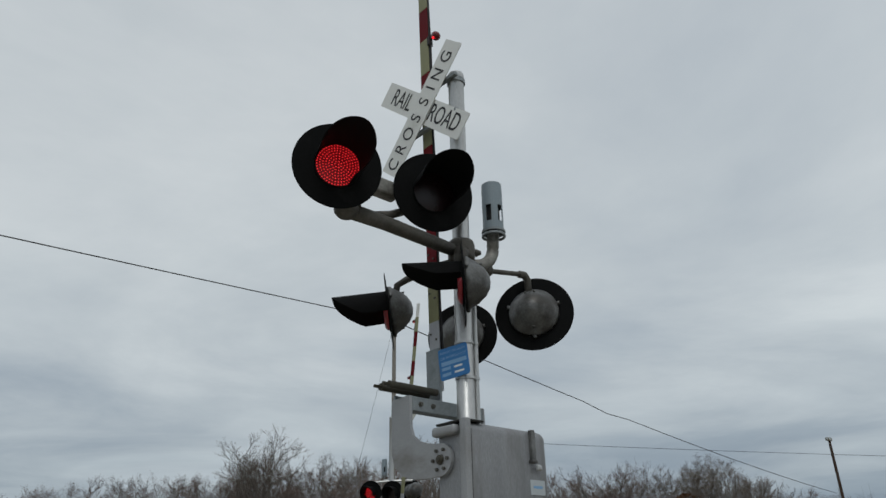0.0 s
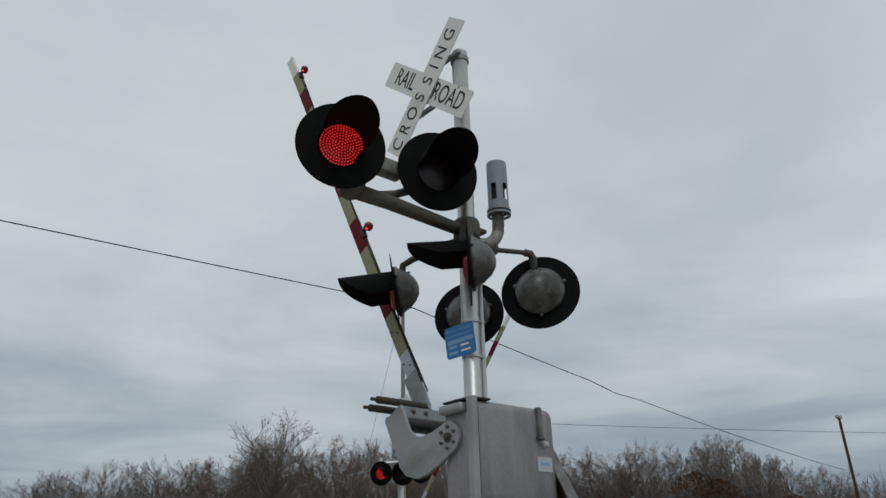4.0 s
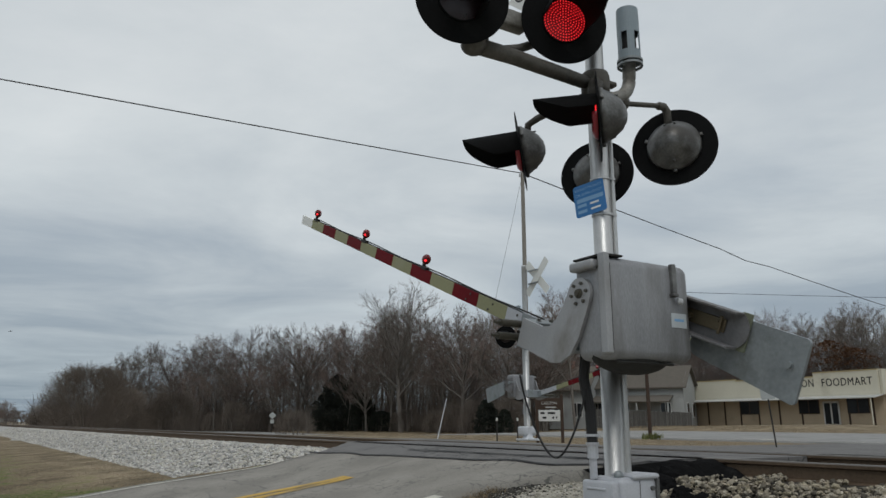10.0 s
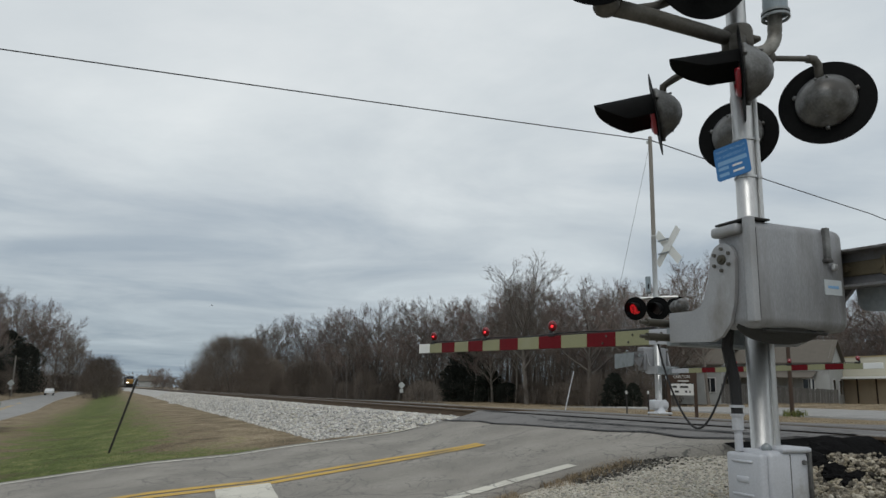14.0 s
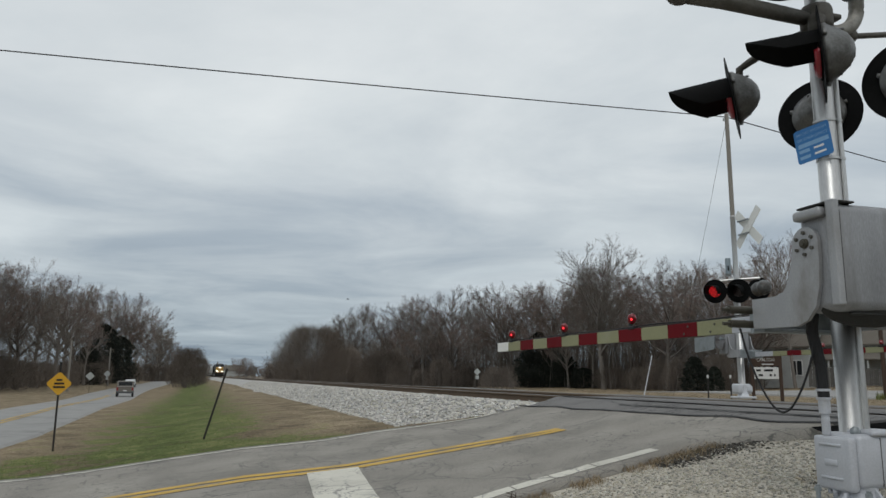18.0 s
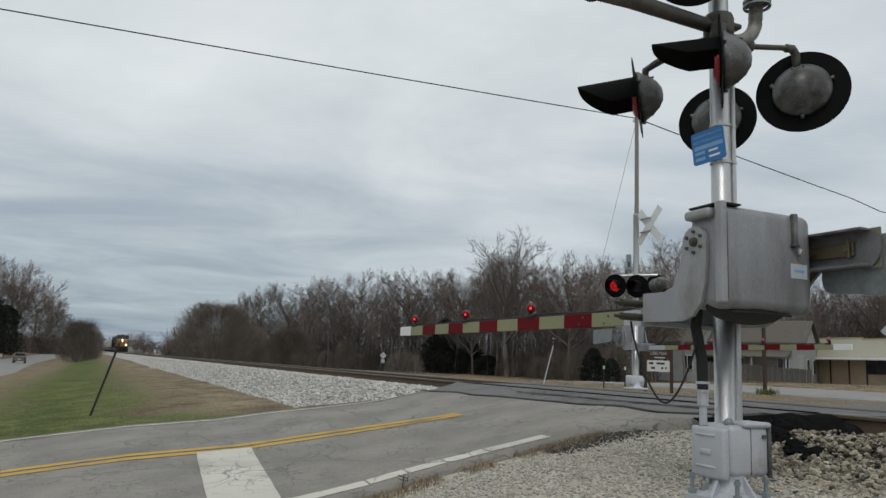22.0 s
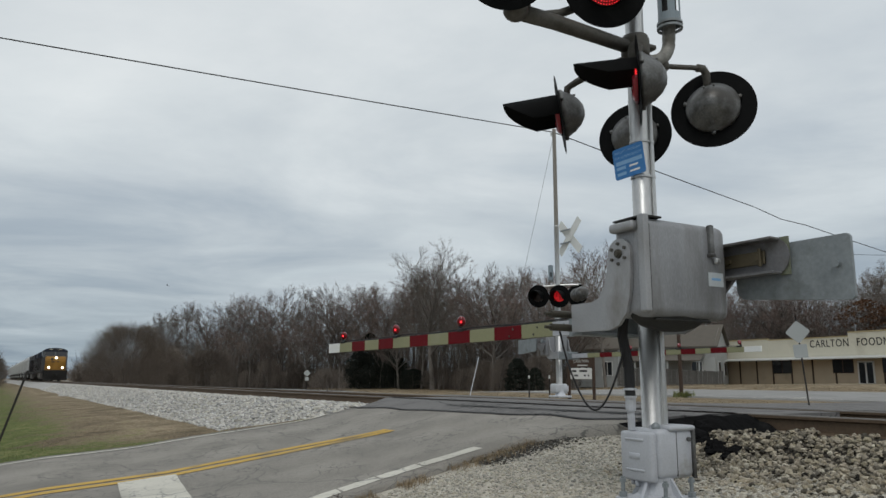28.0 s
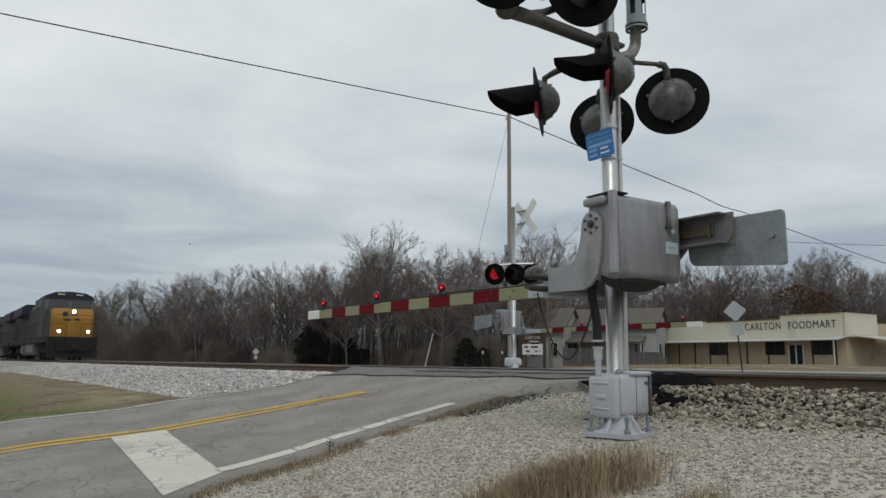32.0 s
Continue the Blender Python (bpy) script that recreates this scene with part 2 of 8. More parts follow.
# ---- materials ----
def mat(name, color, rough=0.6, metal=0.0, var=0.15, scale=8.0, fine=60.0, bump=0.15, dirt=None, dirt_at=0.6, spec=0.4, per=0.0, stretch=(1, 1, 1), hue=None):
    """A surface with patches at one scale, grain at a finer one, stains and relief."""
    m = bpy.data.materials.new(name)
    m.use_nodes = True
    nt = m.node_tree
    b = nt.nodes["Principled BSDF"]
    N, L = nt.nodes.new, nt.links.new
    tc, mp = N("ShaderNodeTexCoord"), N("ShaderNodeMapping")
    mp.inputs["Scale"].default_value = stretch
    L(tc.outputs["Object"], mp.inputs[0])
    n1, n2 = N("ShaderNodeTexNoise"), N("ShaderNodeTexNoise")
    for n, s, d in ((n1, scale, 4), (n2, fine, 3)):
        n.inputs["Scale"].default_value, n.inputs["Detail"].default_value = s, d
        L(mp.outputs[0], n.inputs["Vector"])
    add = N("ShaderNodeMath"); add.operation = "ADD"
    L(n1.outputs["Fac"], add.inputs[0]); L(n2.outputs["Fac"], add.inputs[1])
    val = add.outputs[0]
    if per:
        oi = N("ShaderNodeObjectInfo")
        ma = N("ShaderNodeMath"); ma.operation = "MULTIPLY_ADD"; ma.inputs[1].default_value = per
        L(oi.outputs["Random"], ma.inputs[0]); L(val, ma.inputs[2])
        sub = N("ShaderNodeMath"); sub.operation = "SUBTRACT"; sub.inputs[1].default_value = per / 2
        L(ma.outputs[0], sub.inputs[0])
        val = sub.outputs[0]
    ramp = N("ShaderNodeValToRGB")
    e = ramp.color_ramp.elements
    e[0].position, e[1].position = 0.3, 0.75
    c2 = hue or color
    e[0].color = tuple(max(0, c * (1 - var)) for c in color) + (1,)
    e[1].color = tuple(min(1, c * (1 + var)) for c in c2) + (1,)
    half = N("ShaderNodeMath"); half.operation = "MULTIPLY"; half.inputs[1].default_value = 0.5
    L(val, half.inputs[0]); L(half.outputs[0], ramp.inputs[0])
    col = ramp.outputs[0]
    if dirt:
        n3 = N("ShaderNodeTexNoise"); n3.inputs["Scale"].default_value = scale * 0.45; n3.inputs["Detail"].default_value = 6; n3.inputs["Roughness"].default_value = 0.65
        L(mp.outputs[0], n3.inputs["Vector"])
        r3 = N("ShaderNodeValToRGB")
        r3.color_ramp.elements[0].position, r3.color_ramp.elements[1].position = dirt_at - 0.06, dirt_at + 0.1
        L(n3.outputs["Fac"], r3.inputs[0])
        mx = N("ShaderNodeMixRGB")
        L(r3.outputs[0], mx.inputs[0]); L(col, mx.inputs[1])
        mx.inputs[2].default_value = (*dirt, 1)
        col = mx.outputs[0]
    L(col, b.inputs["Base Color"])
    b.inputs["Metallic"].default_value = metal
    b.inputs["Specular IOR Level"].default_value = spec
    rr = N("ShaderNodeMath"); rr.operation = "MULTIPLY_ADD"; rr.inputs[1].default_value = 0.2; rr.inputs[2].default_value = rough - 0.1
    L(n1.outputs["Fac"], rr.inputs[0]); L(rr.outputs[0], b.inputs["Roughness"])
    if bump:
        bp = N("ShaderNodeBump"); bp.inputs["Strength"].default_value = bump; bp.inputs["Distance"].default_value = 0.01
        L(n2.outputs["Fac"], bp.inputs["Height"]); L(bp.outputs[0], b.inputs["Normal"])
    return m


def glow(name, color, strength):
    m = bpy.data.materials.new(name)
    m.use_nodes = True
    b = m.node_tree.nodes["Principled BSDF"]
    b.inputs["Base Color"].default_value = (*[c * 0.04 for c in color], 1)
    b.inputs["Emission Color"].default_value = (*color, 1)
    b.inputs["Emission Strength"].default_value = strength
    return m


ALU = mat("brushed_aluminium", (0.50, 0.505, 0.50), 0.42, 0.85, 0.18, 6, 90, 0.05, dirt=(0.26, 0.26, 0.25), dirt_at=0.60, stretch=(1.5, 1.5, 0.25))
CAST = mat("cast_aluminium", (0.33, 0.337, 0.345), 0.5, 0.35, 0.15, 4, 120, 0.12, dirt=(0.225, 0.22, 0.21), dirt_at=0.60, stretch=(1.3, 1.3, 0.7))
GALV = mat("galvanised_steel", (0.25, 0.275, 0.285), 0.5, 0.4, 0.2, 9, 40, 0.05, dirt=(0.17, 0.185, 0.185), dirt_at=0.6)
# darker copy of GALV; the recess shade of the channel is in its colour
BRACKET = mat("shaded_steel_channel", (0.185, 0.185, 0.19), 0.5, 0.35, 0.2, 9, 50, 0.06, dirt=(0.12, 0.11, 0.10), dirt_at=0.56)
BACKPLATE = mat("olive_steel_plate", (0.17, 0.185, 0.13), 0.6, 0.1, 0.15, 9, 50, 0.05)
# darker than CAST: the shade on the turned-away case face is in this grey
CASEGREY = mat("weathered_shaded_casting", (0.27, 0.277, 0.288), 0.5, 0.3, 0.28, 3, 110, 0.16, dirt=(0.17, 0.168, 0.165), dirt_at=0.57, stretch=(1.8, 1.8, 0.35))
SILVER = mat("silver_paint", (0.46, 0.475, 0.505), 0.55, 0.25, 0.12, 7, 80, 0.06, dirt=(0.30, 0.29, 0.27), dirt_at=0.60)
PALESILVER = mat("pale_silver_paint", (0.52, 0.54, 0.57), 0.55, 0.15, 0.12, 7, 80, 0.06)
BLACK = mat("black_paint", (0.006, 0.0064, 0.0066), 0.75, 0.0, 0.3, 6, 60, 0.05, dirt=(0.012, 0.012, 0.012), dirt_at=0.62, spec=0.08)
BACKGREY = mat("weathered_cast_housing", (0.165, 0.168, 0.165), 0.42, 0.5, 0.35, 7, 60, 0.12, dirt=(0.065, 0.062, 0.057), dirt_at=0.52)
OLIVEARM = mat("weathered_pipe", (0.095, 0.09, 0.078), 0.6, 0.15, 0.3, 12, 60, 0.1, dirt=(0.06, 0.055, 0.045), dirt_at=0.55)
ELBOW = mat("weathered_elbow", (0.26, 0.255, 0.232), 0.55, 0.3, 0.25, 9, 60, 0.1, dirt=(0.10, 0.095, 0.08), dirt_at=0.56)
BELLGREY = mat("grey_blue_plastic", (0.23, 0.28, 0.31), 0.5, 0.0, 0.08, 6, 60, 0.02)
WHITEREF = mat("white_sheeting", (0.72, 0.73, 0.70), 0.5, 0.0, 0.06, 3, 40, 0.02, dirt=(0.52, 0.52, 0.48), dirt_at=0.64)
OLIVEREF = mat("faded_sheeting", (0.255, 0.255, 0.142), 0.6, 0.0, 0.10, 5, 50, 0.02, dirt=(0.27, 0.265, 0.175), dirt_at=0.6)
REDREF = mat("red_sheeting", (0.125, 0.005, 0.009), 0.6, 0.0, 0.14, 5, 50, 0.02, spec=0.12)
BLUE = mat("blue_enamel", (0.035, 0.17, 0.42), 0.45, 0.0, 0.08, 5, 60, 0.01)
INK = mat("black_ink", (0.012, 0.012, 0.013), 0.5, 0.0, 0.1, 5, 60, 0.0)
PALEINK = mat("pale_ink", (0.20, 0.37, 0.58), 0.5, 0.0, 0.1, 5, 60, 0.0)
RUBBER = mat("black_rubber", (0.014, 0.014, 0.015), 0.6, 0.0, 0.2, 10, 80, 0.05)
BRASS = mat("dull_brass", (0.155, 0.13, 0.085), 0.5, 0.6, 0.15, 10, 60, 0.05)
# near-black casting for the case underside, door seam and lid edge
BELLY = mat("dark_casting", (0.030, 0.030, 0.028), 0.7, 0.2, 0.35, 9, 60, 0.2, dirt=(0.075, 0.072, 0.065), dirt_at=0.62)
SILVERLABEL = mat("pale_label", (0.46, 0.50, 0.52), 0.5, 0.0, 0.06, 6, 60, 0.0)
PINOLIVE = mat("olive_steel_pin", (0.062, 0.057, 0.043), 0.5, 0.2, 0.2, 12, 60, 0.05)
REDLENS = mat("red_lens", (0.16, 0.008, 0.012), 0.25, 0.0, 0.1, 10, 60, 0.0, spec=0.6)
DARKLENS = mat("unlit_lens", (0.013, 0.004, 0.005), 0.3, 0.0, 0.1, 10, 60, 0.0, spec=0.5)
LED = glow("lit_red_leds", (1.0, 0.030, 0.036), 1.25)
LEDSOFT = glow("lit_red_diffuser", (1.0, 0.006, 0.018), 0.085)
# red glass brightened in its base colour to stand for the LED glow
ROSE = mat("glow_red_lens_rim", (0.26, 0.008, 0.018), 0.3, 0.0, 0.1, 10, 60, 0.0, spec=0.6)
LEDLAMP = glow("lit_red_marker", (1.0, 0.02, 0.03), 1.6)
HEADLIGHT = glow("headlight_glass", (1.0, 0.90, 0.74), 60.0)


# ---- the lie of the land ----
def lerp(x, rows):
    if x <= rows[0][0]:
        return rows[0][1]
    for (a, u), (b, v) in zip(rows, rows[1:]):
        if x <= b:
            k = (x - a) / (b - a)
            return u + (v - u) * k
    return rows[-1][1]


def smooth(a, b, x):
    k = min(1.0, max(0.0, (x - a) / (b - a)))
    return k * k * (3 - 2 * k)


RAIL_TOP = 0.355
LEAN = 0.034  # the track bears to the left of +y by this much


def track_x(y):
    return 3.40 - LEAN * y


def flare(x):
    """How far the near edge of the road swings out towards the junction."""
    return 0.36 * smooth(-0.6, -2.2, x) + min(2.2, 0.8 * max(0.0, -2.2 - x))


def road_z(x, y):
    z = lerp(x, [(-30, -1.05), (-12, -0.98), (-7.6, -0.94), (-6.2, -0.87), (-5.4, -0.78), (-4.2, -0.615), (-3.3, -0.50), (-2.1, -0.40), (-0.8, -0.21), (0.5, 0.0), (1.4, 0.20), (2.2, 0.335), (4.6, 0.345), (6.0, 0.28), (9, 0.14), (14, 0.04), (20, 0.0), (33, 0.12), (68, 0.38)])
    return z - 0.035 * (5.4 - y) * smooth(1.0, -1.5, x) * smooth(9.5, 8.0, y) * smooth(1.0, 2.4, y + flare(x))


def dip(y):
    """How far the land beyond the track sinks towards the north."""
    return 0.9 * smooth(30, 62, y)


def side_x(y):
    """Middle of the road that runs beside the track."""
    return lerp(y, [(-200, -10.5), (18, -10.1), (31, -10.8), (60, -12.9), (89, -15.9), (120, -18.4), (223, -21.3), (400, -28.5), (900, -60)])


def side_z(y):
    return -0.88 - lerp(y, [(35, 0), (60, 0.33), (89, 0.69), (120, 0.81), (223, 0.59), (400, -0.2), (900, -3.0)])


def land_z(x, y):
    """Height of the open ground."""
    u = x - track_x(y)
    side = lerp(u, [(-60, 0.2), (-30, -0.5), (-17, -0.85), (-11.2, -0.92), (-9.5, -0.80), (-7.2, -0.66), (-4.5, -0.45), (-2.6, -0.33), (-1.5, -0.30), (1.5, -0.05), (4.0, 0.02), (9, 0.05), (17, -0.02), (30, 0.10), (65, 0.36), (120, 0.8), (400, 4), (2500, 6)])
    near = lerp(x, [(-9, -0.98), (-6, -0.86), (-4.4, -0.68), (-3.6, -0.62), (-2.3, -0.52), (-0.9, -0.24), (-0.35, -0.11), (0.3, -0.06), (1.0, 0.01), (1.8, 0.05), (4.5, 0.05), (8, 0.0), (17, -0.02), (30, 0.10), (65, 0.36), (120, 0.8), (400, 4), (2500, 6)])
    k = smooth(8.5, 12.0, y)
    z = side * k + near * (1 - k)
    r = smooth(1.4, 2.5, y + flare(x)) * smooth(9.6, 8.4, y) * smooth(14, 9, x)
    z = z * (1 - r) + (road_z(x, y) - 0.05) * r
    z -= dip(y) * smooth(5.0, 15.0, u)
    z += 0.28 * smooth(33.5, 38, x) * smooth(20, 27, y) * smooth(64, 50, x)
    far = smooth(60, 300, abs(x) + abs(y))
    z += 0.02 * noise.noise((x * 0.8, y * 0.8, 3)) + 0.05 * noise.noise((x * 0.15, y * 0.15, 7)) * smooth(12, 30, abs(y)) + far * 1.5 * noise.noise((x * 0.006, y * 0.006, 1))
    # the land falls away with the road beside the track
    w = smooth(-5.0, -10.0, u)
    if w > 0 and y > 30:
        z += w * (side_z(y) + 0.88)
    k = smooth(7.0, 3.6, abs(x - side_x(y)))
    if k > 0 and y > 12:
        z = z * (1 - k) + (side_z(y) - 0.045) * k
    return z


def sheet(name, xs, ys, zf, material, parent=None, label="", thick=0.0):
    """A sheet over a grid, draped at the height zf, with a skirt at its rim if it is thick."""
    xs, ys = list(xs), list(ys)
    nx, ny = len(xs), len(ys)
    vs = [(x, y, zf(x, y)) for y in ys for x in xs]
    fs = [(j * nx + i, j * nx + i + 1, (j + 1) * nx + i + 1, (j + 1) * nx + i) for j in range(ny - 1) for i in range(nx - 1)]
    if thick:
        rim = [i for i in range(nx)] + [j * nx + nx - 1 for j in range(1, ny)] + [(ny - 1) * nx + i for i in range(nx - 2, -1, -1)] + [j * nx for j in range(ny - 2, 0, -1)]
        k = len(vs)
        vs += [(vs[i][0], vs[i][1], vs[i][2] - thick) for i in rim]
        m = len(rim)
        fs += [(rim[i], k + i, k + (i + 1) % m, rim[(i + 1) % m]) for i in range(m)]
    return pydata(name, vs, fs, material, parent, label, smooth=True)


def steps(a, b, n):
    return [a + (b - a) * i / n for i in range(n + 1)]


def ground_material():
    m = bpy.data.materials.new("winter_field")
    m.use_nodes = True
    nt = m.node_tree
    N, L = nt.nodes.new, nt.links.new
    b = nt.nodes["Principled BSDF"]
    tc = N("ShaderNodeTexCoord")
    sep = N("ShaderNodeSeparateXYZ"); L(tc.outputs["Object"], sep.inputs[0])

    def noise_node(s, d=5, r=0.6):
        n = N("ShaderNodeTexNoise"); n.inputs["Scale"].default_value, n.inputs["Detail"].default_value, n.inputs["Roughness"].default_value = s, d, r
        L(tc.outputs["Object"], n.inputs["Vector"])
        return n.outputs["Fac"]

    def op(kind, a, c, d=None):
        n = N("ShaderNodeMath"); n.operation = kind
        for i, v in enumerate((a, c) if d is None else (a, c, d)):
            if isinstance(v, (int, float)):
                n.inputs[i].default_value = v
            else:
                L(v, n.inputs[i])
        return n.outputs[0]

    def ramp(v, rows):
        n = N("ShaderNodeValToRGB")
        e = n.color_ramp.elements
        e[0].position, e[0].color = rows[0][0], (*rows[0][1], 1)
        e[1].position, e[1].color = rows[-1][0], (*rows[-1][1], 1)
        for p, c in rows[1:-1]:
            k = e.new(p); k.color = (*c, 1)
        L(v, n.inputs[0])
        return n.outputs[0]

    def mix(f, a, c):
        n = N("ShaderNodeMixRGB")
        L(f, n.inputs[0]); L(a, n.inputs[1]); L(c, n.inputs[2])
        return n.outputs[0]

    fine, mid = noise_node(13, 9, 0.72), noise_node(0.95, 8, 0.68)
    straw = ramp(op("ADD", op("MULTIPLY", fine, 0.5), op("MULTIPLY", mid, 0.5)), [(0.39, (0.088, 0.068, 0.043)), (0.5, (0.188, 0.150, 0.098)), (0.60, (0.35, 0.285, 0.195))])
    green = ramp(op("ADD", op("MULTIPLY", fine, 0.55), op("MULTIPLY", mid, 0.45)), [(0.40, (0.036, 0.054, 0.014)), (0.5, (0.076, 0.108, 0.027)), (0.59, (0.17, 0.172, 0.066))])
    # the greener hollow between the road and the track
    u = op("ADD", sep.outputs[0], op("MULTIPLY_ADD", sep.outputs[1], 0.034, -3.4))
    # it widens beside the crossing road
    open_out = op("MAXIMUM", op("MINIMUM", op("MULTIPLY_ADD", sep.outputs[1], -0.30, 3.7), 1.0), 0.0)
    ditch = op("SUBTRACT", 1.0, op("DIVIDE", op("ABSOLUTE", op("ADD", u, 7.5), 0), op("MULTIPLY_ADD", open_out, 1.9, 1.8)))
    patch = op("ADD", op("MULTIPLY", ditch, 1.15), op("MULTIPLY_ADD", mid, 7.0, -3.25))
    patch = op("ADD", patch, op("MULTIPLY_ADD", fine, 1.6, -0.75))
    g = op("MULTIPLY", op("MAXIMUM", op("MINIMUM", op("MULTIPLY", patch, 1.5), 1.0), 0.0), 0.92)
    near = op("MAXIMUM", op("MINIMUM", op("MULTIPLY_ADD", sep.outputs[1], 1.0, -7.7), 1.0), 0.0)
    g = op("MULTIPLY", g, near)
    L(mix(g, straw, green), b.inputs["Base Color"])
    b.inputs["Roughness"].default_value = 0.95
    b.inputs["Specular IOR Level"].default_value = 0.1
    bp = N("ShaderNodeBump"); bp.inputs["Strength"].default_value = 0.6; bp.inputs["Distance"].default_value = 0.04
    L(fine, bp.inputs["Height"]); L(bp.outputs[0], b.inputs["Normal"])
    return m


def asphalt_material(name, base, crack, spread=1.0, cracks=True):
    m = mat(name, base, 0.9, 0.0, 0.24 * spread, 1.3, 70, 0.5, dirt=tuple(c * 0.72 for c in base), dirt_at=0.56, spec=0.2)
    if not cracks:
        return m
    nt = m.node_tree
    N, L = nt.nodes.new, nt.links.new
    b = nt.nodes["Principled BSDF"]
    old = b.inputs["Base Color"].links[0].from_socket
    tc = N("ShaderNodeTexCoord")
    wob = N("ShaderNodeTexNoise"); wob.inputs["Scale"].default_value = 1.7; wob.inputs["Detail"].default_value = 6
    L(tc.outputs["Object"], wob.inputs["Vector"])
    mx = N("ShaderNodeMixRGB"); mx.inputs[0].default_value = 0.42
    L(tc.outputs["Object"], mx.inputs[1]); L(wob.outputs["Color"], mx.inputs[2])
    col = old
    for s, w, g0 in ((0.55, 0.0035, 0.36), (2.3, 0.0075, 0.46), (8.0, 0.020, 0.44)):
        v = N("ShaderNodeTexVoronoi"); v.feature = "DISTANCE_TO_EDGE"; v.inputs["Scale"].default_value = s
        L(mx.outputs[0], v.inputs["Vector"])
        r = N("ShaderNodeValToRGB")
        r.color_ramp.elements[0].position, r.color_ramp.elements[0].color = w * 0.4, (1, 1, 1, 1)
        r.color_ramp.elements[1].position, r.color_ramp.elements[1].color = w * 1.6, (0, 0, 0, 1)
        L(v.outputs["Distance"], r.inputs[0])
        gap = N("ShaderNodeTexNoise"); gap.inputs["Scale"].default_value = 0.6 + 0.1 * s
        L(tc.outputs["Object"], gap.inputs["Vector"])
        gr = N("ShaderNodeValToRGB"); gr.color_ramp.elements[0].position, gr.color_ramp.elements[1].position = g0, g0 + 0.12
        L(gap.outputs["Fac"], gr.inputs[0])
        f = N("ShaderNodeMath"); f.operation = "MULTIPLY"
        L(r.outputs[0], f.inputs[0]); L(gr.outputs[0], f.inputs[1])
        f.use_clamp = True
        c = N("ShaderNodeMixRGB")
        L(f.outputs[0], c.inputs[0]); L(col, c.inputs[1])
        c.inputs[2].default_value = (*crack, 1)
        col = c.outputs[0]
    L(col, b.inputs["Base Color"])
    return m


FIELD = ground_material()
OLDROAD = asphalt_material("worn_asphalt", (0.262, 0.246, 0.218), (0.135, 0.13, 0.12), 1.6)
NEWROAD = asphalt_material("patched_asphalt", (0.165, 0.16, 0.155), (0.05, 0.05, 0.05), 0.8)
PALEROAD = asphalt_material("pale_road", (0.275, 0.272, 0.262), (0.2, 0.2, 0.2), 0.6, cracks=False)
TAR = mat("black_tar_and_gaps", (0.012, 0.012, 0.012), 0.75, 0, 0.3, 5, 40, 0.4)
ROADWHITE = asphalt_material("worn_white_paint", (0.58, 0.56, 0.49), (0.24, 0.235, 0.22), 0.5)
ROADYELLOW = mat("worn_yellow_paint", (0.49, 0.315, 0.068), 0.8, 0, 0.15, 4, 60, 0.2, dirt=(0.24, 0.19, 0.11), dirt_at=0.56)
STONE = mat("pale_ballast_stone", (0.50, 0.50, 0.49), 0.9, 0, 0.30, 18, 90, 0.3, spec=0.2)
GRAVEL = mat("mixed_gravel_stone", (0.44, 0.43, 0.39), 0.9, 0, 0.36, 18, 90, 0.3, spec=0.2)
SOILED = mat("soiled_ballast_stone", (0.335, 0.308, 0.255), 0.9, 0, 0.4, 14, 90, 0.4, spec=0.2)
GRIT = mat("dark_grit", (0.045, 0.040, 0.034), 0.95, 0, 0.4, 12, 70, 0.5, spec=0.1)
RUST = mat("rusty_rail_steel", (0.115, 0.080, 0.052), 0.75, 0.2, 0.3, 3, 40, 0.2, dirt=(0.11, 0.075, 0.048), dirt_at=0.58)
RAILHEAD = mat("worn_rail_head", (0.17, 0.155, 0.14), 0.5, 0.7, 0.1, 3, 40, 0.02)
TIE = mat("creosoted_timber", (0.035, 0.028, 0.022), 0.9, 0, 0.35, 6, 50, 0.4, stretch=(1, 6, 6))


def per_island(m, amount):
    """Vary the tone from stone to stone."""
    nt = m.node_tree
    N, L = nt.nodes.new, nt.links.new
    b = nt.nodes["Principled BSDF"]
    old = b.inputs["Base Color"].links[0].from_socket
    g = N("ShaderNodeNewGeometry")
    r = N("ShaderNodeValToRGB")
    e = r.color_ramp.elements
    e[0].position, e[0].color = 0.0, (1 - amount, 1 - amount, 1 - amount, 1)
    e[1].position, e[1].color = 1.0, (1 + amount * 0.5, 1 + amount * 0.5, 1 + amount * 0.47, 1)
    k = e.new(0.45); k.color = (1.0, 0.97, 0.92, 1)
    k = e.new(0.62); k.color = (1.0, 0.94, 0.87, 1)
    k = e.new(0.72); k.color = (0.80, 0.78, 0.66, 1)
    k = e.new(0.8); k.color = (1.05, 0.98, 0.86, 1)
    L(g.outputs["Random Per Island"], r.inputs[0])
    mx = N("ShaderNodeMixRGB"); mx.blend_type = "MULTIPLY"; mx.inputs[0].default_value = 1
    L(old, mx.inputs[1]); L(r.outputs[0], mx.inputs[2])
    L(mx.outputs[0], b.inputs["Base Color"])


per_island(STONE, 0.45)
per_island(GRAVEL, 0.5)
per_island(SOILED, 0.95)


